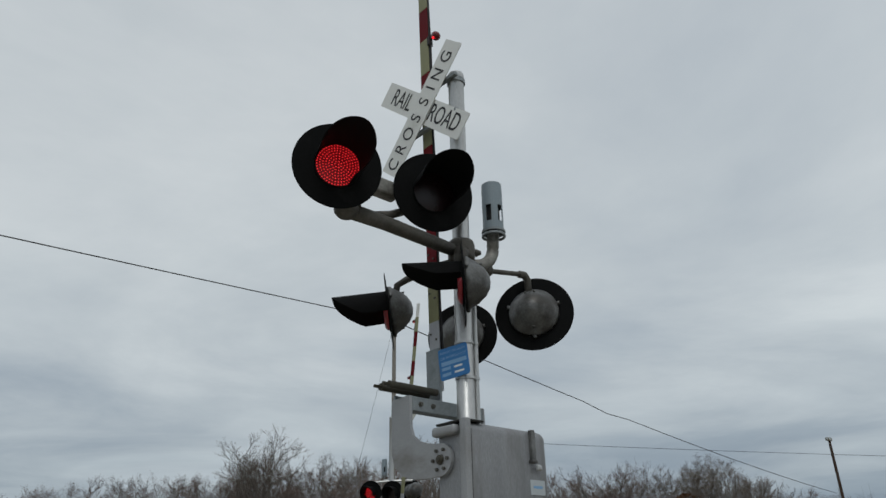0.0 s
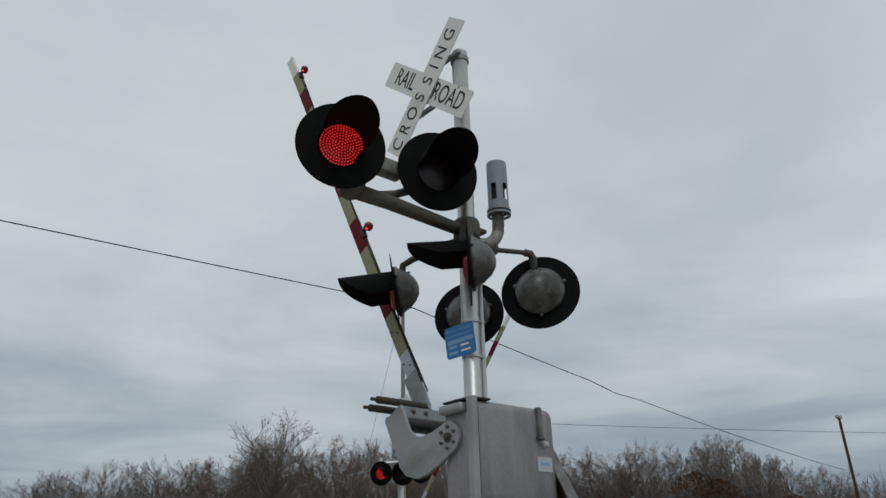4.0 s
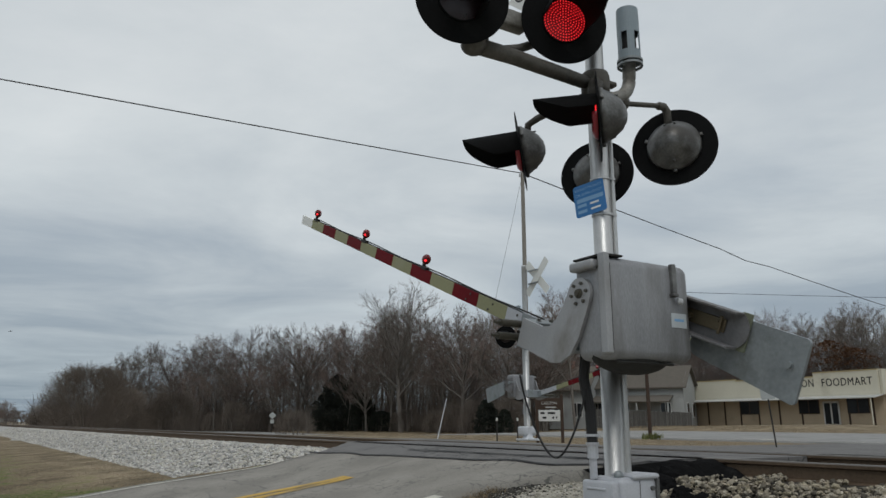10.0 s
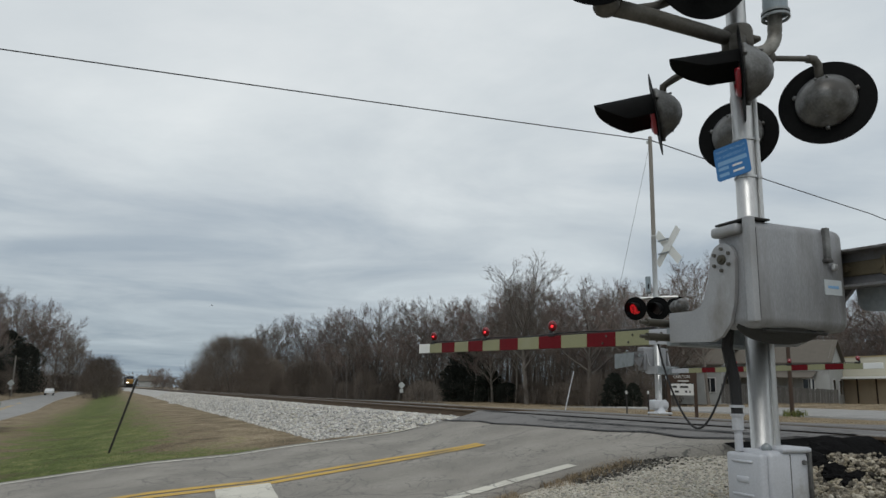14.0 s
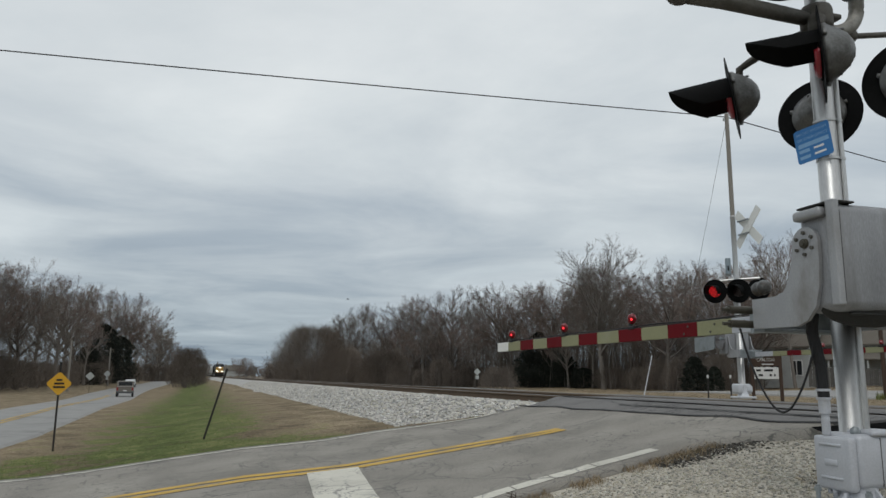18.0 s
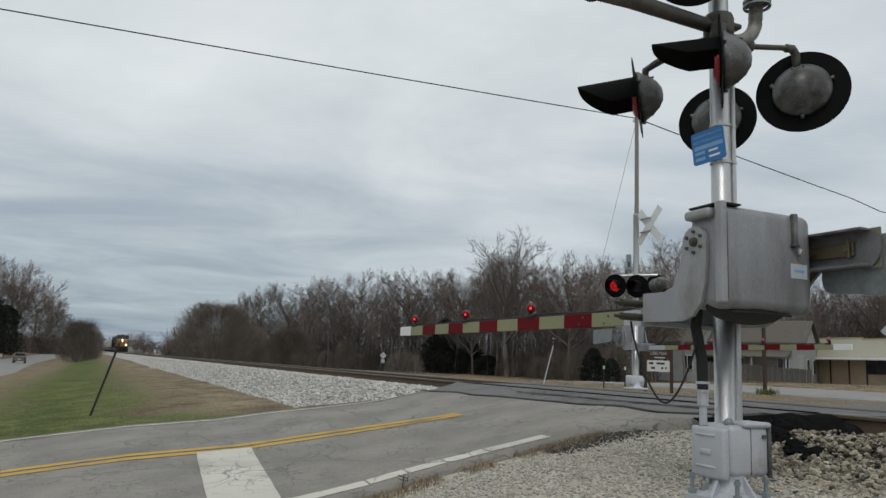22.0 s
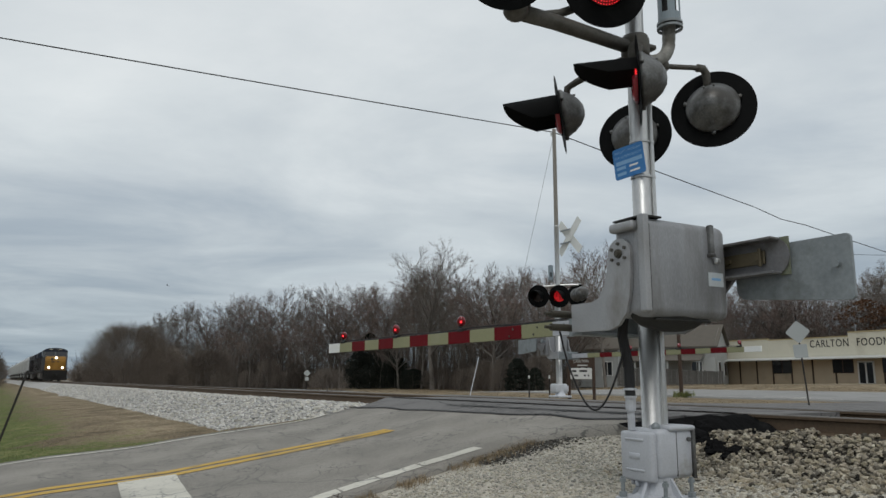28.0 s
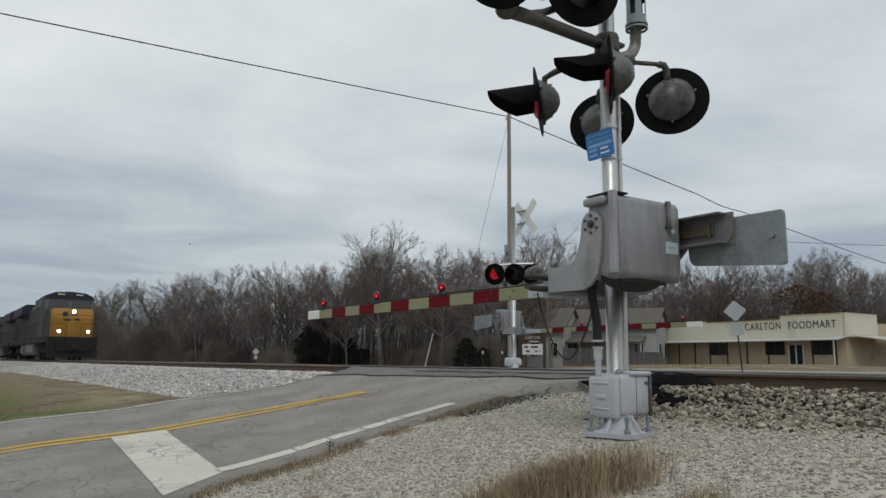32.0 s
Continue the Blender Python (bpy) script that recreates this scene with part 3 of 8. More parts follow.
def make_land():
    xs = [-2500, -1200, -600, -300, -160, -100, -60, -40] + steps(-30, -12, 18) + steps(-11, 8, 95)[0:] + steps(9, 36, 27) + [42, 50, 60, 75, 100, 160, 300, 600, 1200, 2500]
    ys = [-2500, -1000, -400, -150, -60, -30, -15] + steps(-10, 20, 120) + steps(21, 60, 39) + [66, 74, 84, 100, 130, 180, 260, 400, 700, 1300, 2500]
    g = sheet("ground", xs, ys, land_z, FIELD)
    tagged(g, "winter grass land with brown and green patches", "ground", kind="structure")


def slab_edge(x):
    """Where the newer asphalt beside the near rail ends towards the mast."""
    return lerp(x, [(1.5, 2.1), (1.75, 1.85), (2.1, 1.45), (2.5, 1.28)])


def make_roads():
    # the side road that climbs over the track
    ys = steps(2.6, 8.35, 14)
    r = sheet("road", steps(-16, 1.95, 62), ys, road_z, OLDROAD, thick=0.15)
    for v in r.data.vertices:
        # the near edge flares out towards the junction
        v.co.y -= (flare(v.co.x) + 0.55 * smooth(0.6, 1.7, v.co.x)) * min(1.0, max(0.0, (4.0 - v.co.y) / 1.4))
        v.co.z = road_z(v.co.x, v.co.y) - (0.15 if v.index >= 63 * 15 else 0.0)
    tagged(r, "worn grey asphalt side road with fine cracks", "road", kind="structure")
    # darker asphalt laid round the rails
    a, b = track_x(5.5) - 0.72, track_x(5.5) + 0.72
    for nm, x0, x1 in (("near", 1.56, a - 0.075), ("mid", a + 0.14, b - 0.14), ("far", b + 0.075, 20.4)):
        n = 8 if nm != "far" else 40
        y0, y1 = (1.26, 9.0) if nm != "far" else (1.4, 10.6)
        xs = steps(0, 1, n)
        ys2 = steps(y0, y1, 14)
        vs = []
        for row in ys2:
            for k in xs:
                end = 8.15 + 0.8 * k
                y = row if nm != "near" else end - (y1 - row) * (end - slab_edge(x0 + (x1 - x0) * k)) / (y1 - y0)
                sx = -(0.065 if nm == "near" and k < 0.5 else LEAN) * (y - 5.5)
                x = x0 + (x1 - x0) * k + sx * (1 - k if nm == "far" else 1) + (0.10 * noise.noise((y * 1.3, 2, 5)) if (nm == "near" and k == 0) else 0)
                vs.append((x, y, (RAIL_TOP - 0.012 if nm == "mid" else road_z(x, y) + 0.006)))
        nx, ny = len(xs), len(ys2)
        fs = [(j * nx + i, j * nx + i + 1, (j + 1) * nx + i + 1, (j + 1) * nx + i) for j in range(ny - 1) for i in range(nx - 1)]
        k0 = len(vs)
        rim = list(range(nx)) + [j * nx + nx - 1 for j in range(1, ny)] + [(ny - 1) * nx + i for i in range(nx - 2, -1, -1)] + [j * nx for j in range(ny - 2, 0, -1)]
        vs += [(vs[i][0], vs[i][1], vs[i][2] - 0.14) for i in rim]
        m = len(rim)
        fs += [(rim[i], k0 + i, k0 + (i + 1) % m, rim[(i + 1) % m]) for i in range(m)]
        p = pydata("road", vs, fs, NEWROAD, smooth=False)
        tagged(p, "dark patched asphalt laid between and beside the rails", "road", kind="structure")
    # broad pale highway beyond the track
    h = sheet("road", steps(20.4, 33, 8), [-400, -200, -100] + steps(-60, 120, 60) + [200, 400, 900], lambda x, y: lerp(x, [(20, 0.0), (33, 0.12)]) - dip(y) + 0.035, PALEROAD, thick=0.12)
    tagged(h, "broad pale concrete highway beyond the track", "road", kind="structure")
    # the road that runs beside the track
    ysl = steps(8, 60, 26) + [70, 85, 100, 130, 160, 200, 260, 320, 500, 900]
    vs = []
    for y in [-200, -60] + ysl:
        half = lerp(y, [(31, 1.9), (60, 2.3), (89, 2.9), (120, 3.2), (900, 3.4)])
        for d in (-1, -0.5, 0, 0.5, 1):
            vs.append((side_x(y) + d * half, y, side_z(y) + 0.02 * (1 - abs(d))))
    n = len(vs) // 5
    fs = [(j * 5 + i, j * 5 + i + 1, (j + 1) * 5 + i + 1, (j + 1) * 5 + i) for j in range(n - 1) for i in range(4)]
    for i in (0, 4):
        k0 = len(vs)
        vs += [(vs[j * 5 + i][0] + (0.25 if i else -0.25), vs[j * 5 + i][1], vs[j * 5 + i][2] - 0.12) for j in range(n)]
        fs += [(j * 5 + i, (j + 1) * 5 + i, k0 + j + 1, k0 + j) for j in range(n - 1)]
    s = pydata("road", vs, fs, PALEROAD)
    tagged(s, "pale two-lane road beside the grassy ditch", "road", kind="structure")
    make_marks(side_x)


def ribbon(name, rows, zf, material, label):
    """A painted band through rows of (x, y, half-width along x, half-width along y)."""
    vs, fs = [], []
    for x, y, dx, dy in rows:
        vs += [(x - dx, y - dy, zf(x - dx, y - dy)), (x + dx, y + dy, zf(x + dx, y + dy))]
    for i in range(len(rows) - 1):
        fs.append((2 * i, 2 * i + 1, 2 * i + 3, 2 * i + 2))
    ob = pydata(name, vs, fs, material)
    bm = bmesh.new()
    bm.from_mesh(ob.data)
    bmesh.ops.recalc_face_normals(bm, faces=bm.faces)
    for f in bm.faces:
        if f.normal.z < 0:
            f.normal_flip()
    bm.to_mesh(ob.data)
    bm.free()
    return tagged(ob, label, "road marking", kind="structure")


def make_marks(side_x):
    up = lambda x, y: road_z(x, y) + 0.006
    # twin yellow centre lines
    for off in (-0.12, 0.12):
        rows = []
        for x in steps(-14, 0.60, 60):
            y = 5.42 + off * (1 - 0.3 * smooth(-1.0, 0.6, x)) - 0.18 * smooth(-1.2, 0.9, x)
            rows.append((x, y, 0, 0.076 + 0.012 * noise.noise((x * 3, off, 1))))
        ribbon("centre_line", rows, up, ROADYELLOW, "worn yellow centre line on the side road")
    # white edge lines
    rows = [(x, 8.02 + 0.35 * smooth(-0.8, 1.3, x) + 0.02 * noise.noise((x, 3, 3)), 0, 0.045) for x in steps(-14, 0.9, 50)]
    ribbon("edge_line", rows, up, ROADWHITE, "thin white edge line on the side road")
    # the near edge line, broken by cracks into lengths
    cuts = [-2.22, -1.42, -1.02, -0.62, -0.18, 0.49]
    for a, b in zip(cuts, cuts[1:]):
        rows = [(x, 2.90 - 0.85 * flare(x) + 0.014 * noise.noise((x * 3, 9, 1)), 0, 0.086 + 0.012 * noise.noise((x * 7, 3, 1))) for x in steps(a + 0.010, b - 0.010, 12)]
        ribbon("edge_line", rows, up, ROADWHITE, "cracked thick white edge line of the side road")
    # stop line
    for y0, y1, x in ((2.22, 5.30, -2.48),):
        rows = [(x + 0.055 * (y - y0) + 0.01 * noise.noise((1, y * 2, 1)), y, -0.30, -0.25 * (5.30 - y) / 3.08) for y in steps(y0, y1, 18)]
        ribbon("stop_line", rows, up, ROADWHITE, "broad white stop line with dark cracks")
    # flat black strips over the flangeways, and tar seams across the asphalt
    top = lambda x, y: (RAIL_TOP if 2.2 < x < 4.7 else road_z(x, y) + 0.012) + 0.006
    for u, w0 in ((-0.80, 0.035), (0.62, 0.045), (-1.28, 0.022), (1.9, 0.03)):
        rows = [(track_x(y) + u + 0.03 * noise.noise((y * 0.9, u, 4)), y, w0 + 0.015 * noise.noise((y * 2.5, u, 8)), 0) for y in steps(1.9 if u < -1 else 1.45, 6.1 if u < -1 else 8.8, 34)]
        ribbon("tar_seam", rows, top, TAR, "black strip of the flangeways and tar seams across the crossing")
    rows = [(1.575 - 0.065 * (y - 5.5) + 0.10 * noise.noise((y * 1.3, 2, 5)), y, 0.022 + 0.012 * noise.noise((y * 3, 1, 8)), 0) for y in steps(2.0, 8.4, 34)]
    ribbon("tar_seam", rows, lambda x, y: road_z(x, y) + 0.014, TAR, "black tar seam at the edge of the newer asphalt")
    # lines and arrows of the highway
    hw = lambda x, y: lerp(x, [(20, 0.0), (33, 0.12)]) - dip(y) + 0.042
    ribbon("edge_line", [(20.8, y, 0.06, 0) for y in steps(-60, 120, 30)], hw, ROADWHITE, "white edge line of the highway")
    for y in (15.6, 34.0, 4.0):
        rows = [(22.2, y + k, 0.09, 0) for k in steps(-1.4, 0.6, 8)]
        ribbon("turn_arrow", rows, hw, ROADWHITE, "white turn arrow painted on the highway")
        rows = [(22.2 - k, y - 1.4 - 0.1 * k, 0, 0.08 + (0.35 * (1.0 - k) / 0.4 if k > 0.6 else 0)) for k in steps(0.0, 1.0, 10)]
        ribbon("turn_arrow", rows, hw, ROADWHITE, "white turn arrow painted on the highway")
    sl = lambda x, y: side_z(y) + 0.028
    for off in (-0.12, 0.12):
        ribbon("centre_line", [(side_x(y) + off, y, 0.05, 0) for y in steps(8, 130, 60)], sl, ROADYELLOW, "faded yellow line of the road by the ditch")


RNG = np.random.default_rng(7)


def stones(name, pos, size, material, label, flat=0.7):
    """Many broken stones in one mesh: each a jittered octahedron-like lump."""
    base = np.array([(1, 0, 0), (0, 1, 0), (-1, 0, 0), (0, -1, 0), (0.45, 0.45, 0.8), (-0.55, 0.4, 0.75), (-0.4, -0.5, 0.85), (0.5, -0.45, 0.7), (0, 0, -0.8)], float)
    tri = [(0, 1, 4), (1, 2, 5), (2, 3, 6), (3, 0, 7), (4, 1, 5), (5, 2, 6), (6, 3, 7), (7, 0, 4), (4, 5, 6), (4, 6, 7), (1, 0, 8), (2, 1, 8), (3, 2, 8), (0, 3, 8)]
    n = len(pos)
    a = RNG.uniform(0, 2 * np.pi, n)
    v = base[None] * (1 + RNG.uniform(-0.35, 0.35, (n, 9, 3)))
    v *= (size[:, None, None] * np.stack([RNG.uniform(0.8, 1.4, n), RNG.uniform(0.7, 1.1, n), flat * RNG.uniform(0.6, 1.2, n)], -1)[:, None, :])
    c, s = np.cos(a)[:, None], np.sin(a)[:, None]
    t = RNG.uniform(-0.6, 0.6, n)[:, None]
    x, y, z = v[..., 0], v[..., 1], v[..., 2]
    y, z = y * np.cos(t) - z * np.sin(t), y * np.sin(t) + z * np.cos(t)
    v = np.stack([x * c - y * s, x * s + y * c, z], -1) + pos[:, None, :]
    f = (np.array(tri)[None] + 9 * np.arange(n)[:, None, None]).reshape(-1, 3)
    me = bpy.data.meshes.new(name)
    me.vertices.add(n * 9)
    me.vertices.foreach_set("co", v.reshape(-1).astype(np.float32))
    me.loops.add(len(f) * 3)
    me.loops.foreach_set("vertex_index", f.reshape(-1).astype(np.int32))
    me.polygons.add(len(f))
    me.polygons.foreach_set("loop_start", np.arange(0, len(f) * 3, 3, dtype=np.int32))
    me.polygons.foreach_set("loop_total", np.full(len(f), 3, dtype=np.int32))
    me.polygons.foreach_set("use_smooth", np.zeros(len(f), dtype=bool))
    me.update(calc_edges=True)
    me.materials.append(material)
    return tagged(new(name, me), label, "stones", kind="stuff")


def bed_z(u, y):
    """Top of the stone bed at the distance u from the track's middle."""
    a = abs(u)
    if u < 0:
        z = lerp(a, [(0, 0.20), (0.6, 0.20), (0.9, 0.19), (1.5, 0.18), (1.8, 0.09), (2.9, -0.34), (3.3, -0.42)])
    else:
        z = lerp(a, [(0, 0.20), (1.35, 0.20), (1.75, 0.14), (2.8, -0.05), (3.2, -0.12)])
    if y < 2 and u < 0:
        z = max(z, lerp(a, [(0, 0.17), (0.6, 0.17), (0.86, 0.13), (1.35, 0.13), (1.8, 0.07), (2.6, -0.02), (3.4, -0.15)]))
    return z


def make_track():
    # bed of stone, either side of the road
    for y0, y1, label in ((8.2, 900, "pale grey stone bed under the track"), (-300, 1.9, "brown and grey stone bed under the track")):
        ys = steps(y0, 60, 60) + [80, 120, 200, 400, 900] if y0 > 0 else [-300, -100, -50] + steps(-30, y1, 40)
        us = steps(-3.3, 3.2, 26)
        vs = [(track_x(y) + u, y, bed_z(u, y) + 0.02 * noise.noise((u * 3, y * 3, 2)) - (0.35 * smooth(9.2, 8.2, y) if y0 > 0 else 0.3 * smooth(0.9, 1.9, y)) * (1 if abs(u) > 1.5 else 0.3)) for y in ys for u in us]
        n = len(us)
        fs = [(j * n + i, j * n + i + 1, (j + 1) * n + i + 1, (j + 1) * n + i) for j in range(len(ys) - 1) for i in range(n - 1)]
        ob = pydata("track_bed", vs, fs, STONE if y0 > 0 else GRIT, smooth=True)
        tagged(ob, label, "track bed", kind="structure")
    # loose stone on the bed
    def scatter(n, y0, y1, u0, u1, power):
        y = y0 + (y1 - y0) * RNG.uniform(0, 1, n) ** power
        u = RNG.uniform(u0, u1, n)
        return np.array([(track_x(b) + a, b, bed_z(a, b) - (0.35 * smooth(9.2, 8.2, b) if b > 5 else 0.3 * smooth(0.9, 1.9, b)) * (1 if abs(a) > 1.5 else 0.3) + 0.01) for a, b in zip(u, y)])
    p = scatter(17000, 8.5, 75, -3.05, -0.95, 1.7)
    stones("ballast", p, RNG.uniform(0.022, 0.055, len(p)), STONE, "sharp pale grey ballast stones along the rail")
    p = scatter(3500, 8.5, 50, 0.9, 2.7, 1.5)
    stones("ballast", p, RNG.uniform(0.025, 0.055, len(p)), STONE, "sharp pale grey ballast stones beyond the rail")
    p = scatter(40000, -9, 1.5, -3.3, -0.80, 1.0)
    p[:, 2] += RNG.uniform(-0.02, 0.03, len(p))
    p = p[RNG.uniform(0, 1, len(p)) < np.clip(1.15 + p[:, 1] * 0.09, 0.3, 1)]
    u = p[:, 0] - 3.40 + LEAN * p[:, 1]
    gap = np.abs((1.45 - p[:, 1]) / 0.53 - np.round((1.45 - p[:, 1]) / 0.53)) * 0.53
    p = p[(gap > 0.18) | (u < -1.42)]
    stones("ballast", p, 0.010 + 0.020 * RNG.uniform(0, 1, len(p)) ** 1.4, SOILED, "brown and grey ballast stones beside the crossing", 0.95)
    # rails
    prof = [(-0.07, 0), (0.07, 0), (0.07, 0.012), (0.012, 0.03), (0.009, 0.125), (0.036, 0.138), (0.036, 0.162), (0.028, 0.172), (-0.028, 0.172), (-0.036, 0.162), (-0.036, 0.138), (-0.009, 0.125), (-0.012, 0.03), (-0.07, 0.012)]
    turn = Matrix.Rotation(math.atan(LEAN), 4, "Z")
    for d in (-0.753, 0.753):
        bm = B()
        n = len(prof)
        rings = [[bm.verts.new((x, y, z)) for x, z in prof] for y in (-420, 1000)]
        for i in range(n):
            bm.faces.new((rings[0][i], rings[0][(i + 1) % n], rings[1][(i + 1) % n], rings[1][i]))
        for f in bm.faces:
            zz = min(v.co.z for v in f.verts)
            f.material_index = 1 if zz > 0.16 else 0
        bmesh.ops.recalc_face_normals(bm, faces=bm.faces)
        r = part("rail", bm, [RUST, RAILHEAD])
        r.matrix_world = Matrix.Translation((track_x(0) + d, 0, RAIL_TOP - 0.172)) @ turn
        tagged(r, "rust-brown steel rail with a worn bright head", "rail", "rails of the track", "structure")
    # timber ties
    bm = B()
    box(bm, -1.3, 1.3, -0.115, 0.115, -0.17, 0.0, 0.012, 1)
    first = None
    for y in [1.45 - 0.53 * i for i in range(26)] + [8.9 + 0.53 * i for i in range(60)]:
        m = Matrix.Translation((track_x(y), y, RAIL_TOP - 0.176 + 0.012)) @ turn
        if first is None:
            first = part("railway_tie", bm, TIE)
            tagged(first, "dark creosoted timber tie under the rails", "railway tie", "ties under the rails", "structure")
            first.matrix_world = m
        else:
            copy_thing(first, m)


make_land()
make_roads()
make_track()


def gravel_patch():
    # the stone-covered ground round the mast
    n = 52000
    x = RNG.uniform(-3.4, 1.9, n)
    y = RNG.uniform(-3.4, 2.55, n)
    keep = (RNG.uniform(0, 1, n) < np.clip(1.0 - 0.62 * (np.hypot(x + 0.3, y + 0.2) - 2.0), 0.0, 1)) & (y < 2.52 - np.array([flare(a) for a in x]))
    x, y = x[keep], y[keep]
    p = np.array([(a, b, land_z(a, b) + 0.006) for a, b in zip(x, y)])
    s = RNG.uniform(0.006, 0.0155, len(p)) * np.where(RNG.uniform(0, 1, len(p)) < 0.08, 1.3, 1.0)
    stones("gravel", p, s, GRAVEL, "grey and tan gravel spread round the mast")
    g = sheet("gravel_bed", steps(-7.5, 1.9, 80), steps(-9.5, 2.58, 90), lambda a, b: land_z(a, b) + 0.004, GRAVEL)
    tagged(g, "packed grey gravel ground round the mast", "gravel", kind="structure")


gravel_patch()


# ---- crossing signals ----
def facing(pos, f):
    """A frame at pos with z along f (level), y up."""
    z = Vector((f[0], f[1], 0)).normalized()
    y = Vector((0, 0, 1))
    x = y.cross(z)
    m = Matrix((x, y, z)).transposed().to_4x4()
    m.translation = pos
    return m


def shared(name, key, maker, material, parent, m, label="", smooth=False):
    """A part whose mesh is built once and then shared."""
    if key not in SHARED:
        bm = B()
        maker(bm)
        me = bpy.data.meshes.new(name)
        bm.to_mesh(me)
        bm.free()
        for a in material if isinstance(material, (list, tuple)) else [material]:
            me.materials.append(a)
        if smooth:
            me.polygons.foreach_set("use_smooth", [True] * len(me.polygons))
        SHARED[key] = me
    ob = new(name, SHARED[key])
    ob.parent = parent
    ob.matrix_local = m
    if label:
        ob["label"] = label
    return ob


SHARED = {}
FLASH = []  # (led array, side of the pair, phase)


def lamp_housing(bm):
    lathe(bm, [(0.0, -0.188), (0.05, -0.180), (0.10, -0.150), (0.145, -0.098), (0.176, -0.045), (0.19, -0.034), (0.192, -0.006), (0.165, -0.004), (0.160, -0.02), (0.14, -0.08), (0.10, -0.115), (0.0, -0.135)], 40)
    for a in (0.3, math.pi - 0.3, -math.pi / 2):
        box(bm, 0.18, 0.212, -0.013, 0.013, -0.034, -0.008, 0.004, 1, Matrix.Rotation(a, 4, "Z"))
    for a in (1.2, 1.75):
        cyl(bm, (0.13 * math.cos(a), 0.13 * math.sin(a), -0.10), (0.13 * math.cos(a), 0.13 * math.sin(a), -0.135), 0.008, n=8)
    box(bm, -0.012, 0.012, -0.155, -0.125, -0.10, -0.055, 0.003, 1)


def lamp_disc(bm):
    lathe(bm, [(0.148, 0.0), (0.295, 0.0), (0.302, 0.001), (0.302, 0.003), (0.295, 0.004), (0.148, 0.004), (0.148, 0.0)], 64)


def lamp_hood(bm, low=-29, back=0.46, gap=0.0, scoop=False):
    # a tunnel visor, cut away below; the scoop kind curves back from its tip to the lens
    n, k = 40, 8
    prev = None
    for i in range(n + 1):
        a = radians(low) + radians(180 - 2 * low) * i / n
        off = abs(math.degrees(a) - 90) / (90 - low)
        reach = 0.42 * (1 - back * off ** 1.5)
        if scoop:
            reach = 0.42 - 0.23 * ((1 - math.sin(a)) / (1 - math.sin(radians(low)))) ** 1.6
        row = []
        for r in (0.152, 0.158):
            for j in range(k + 1):
                z = 0.006 + gap * smooth(0.35, 0.8, off) + (reach - gap * smooth(0.35, 0.8, off)) * j / k
                rr = r * (1 + 0.04 * j / k)
                row.append(bm.verts.new((rr * math.cos(a), rr * math.sin(a), z)))
        if prev:
            for o in (0, k + 1):
                for j in range(k):
                    q = (prev[o + j], row[o + j], row[o + j + 1], prev[o + j + 1])
                    bm.faces.new(q if o else q[::-1])
            bm.faces.new((prev[k], row[k], row[2 * k + 1], prev[2 * k + 1]))
        prev = row
    lathe(bm, [(0.149, 0.004), (0.160, 0.006), (0.160, 0.014), (0.150, 0.012), (0.149, 0.004)], 40)


def led_array(bm):
    # one face of lit dots on a red plate, the other a dark lens
    n = 40
    swell = lambda r: 0.014 * (1 - (r / 0.147) ** 2)
    for s, mi in ((1, 1), (-1, 2)):
        old = None
        for r in (0.147, 0.135, 0.11, 0.075, 0.035):
            v = [bm.verts.new((r * math.cos(2 * math.pi * i / n), r * math.sin(2 * math.pi * i / n), s * (0.006 + swell(r)))) for i in range(n)]
            if old:
                for i in range(n):
                    q = (old[i], old[(i + 1) % n], v[(i + 1) % n], v[i])
                    bm.faces.new(q if s > 0 else q[::-1]).material_index = mi
            old = v
        bm.faces.new(old if s > 0 else old[::-1]).material_index = mi
    v0 = [bm.verts.new((0.147 * math.cos(2 * math.pi * i / n), 0.147 * math.sin(2 * math.pi * i / n), -0.006)) for i in range(n)]
    v1 = [bm.verts.new((0.147 * math.cos(2 * math.pi * i / n), 0.147 * math.sin(2 * math.pi * i / n), 0.006)) for i in range(n)]
    for i in range(n):
        bm.faces.new((v0[i], v0[(i + 1) % n], v1[(i + 1) % n], v1[i])).material_index = 2
    for ring in range(8):
        r = 0.0195 * ring + 0.003
        m = max(1, round(2 * math.pi * r / 0.0200))
        for i in range(m):
            a = 2 * math.pi * (i + 0.5 * (ring % 2)) / m
            cx, cy = r * math.cos(a), r * math.sin(a)
            v = [bm.verts.new((cx + 0.0043 * math.cos(b), cy + 0.0043 * math.sin(b), 0.0085 + swell(r))) for b in [2 * math.pi * j / 6 for j in range(6)]]
            bm.faces.new(v).material_index = 0
            w = [bm.verts.new((x.co.x, x.co.y, 0.004 + swell(r))) for x in v]
            for j in range(6):
                bm.faces.new((w[j], w[(j + 1) % 6], v[(j + 1) % 6], v[j])).material_index = 0


def lens_rim(bm):
    """The lower half of a swelling lens glass that shows under the hood."""
    n, rings = 18, ((0.149, 0.004), (0.143, 0.030), (0.120, 0.046), (0.112, 0.040), (0.132, 0.026), (0.138, 0.004))
    rows = [[bm.verts.new((r * math.cos(a), r * math.sin(a), z)) for r, z in rings] for a in [radians(185 + 170 * i / n) for i in range(n + 1)]]
    m = len(rings)
    for p, q in zip(rows, rows[1:]):
        for j in range(m):
            bm.faces.new((p[j], p[(j + 1) % m], q[(j + 1) % m], q[j]))
    bm.faces.new(rows[0][::-1])
    bm.faces.new(rows[-1])


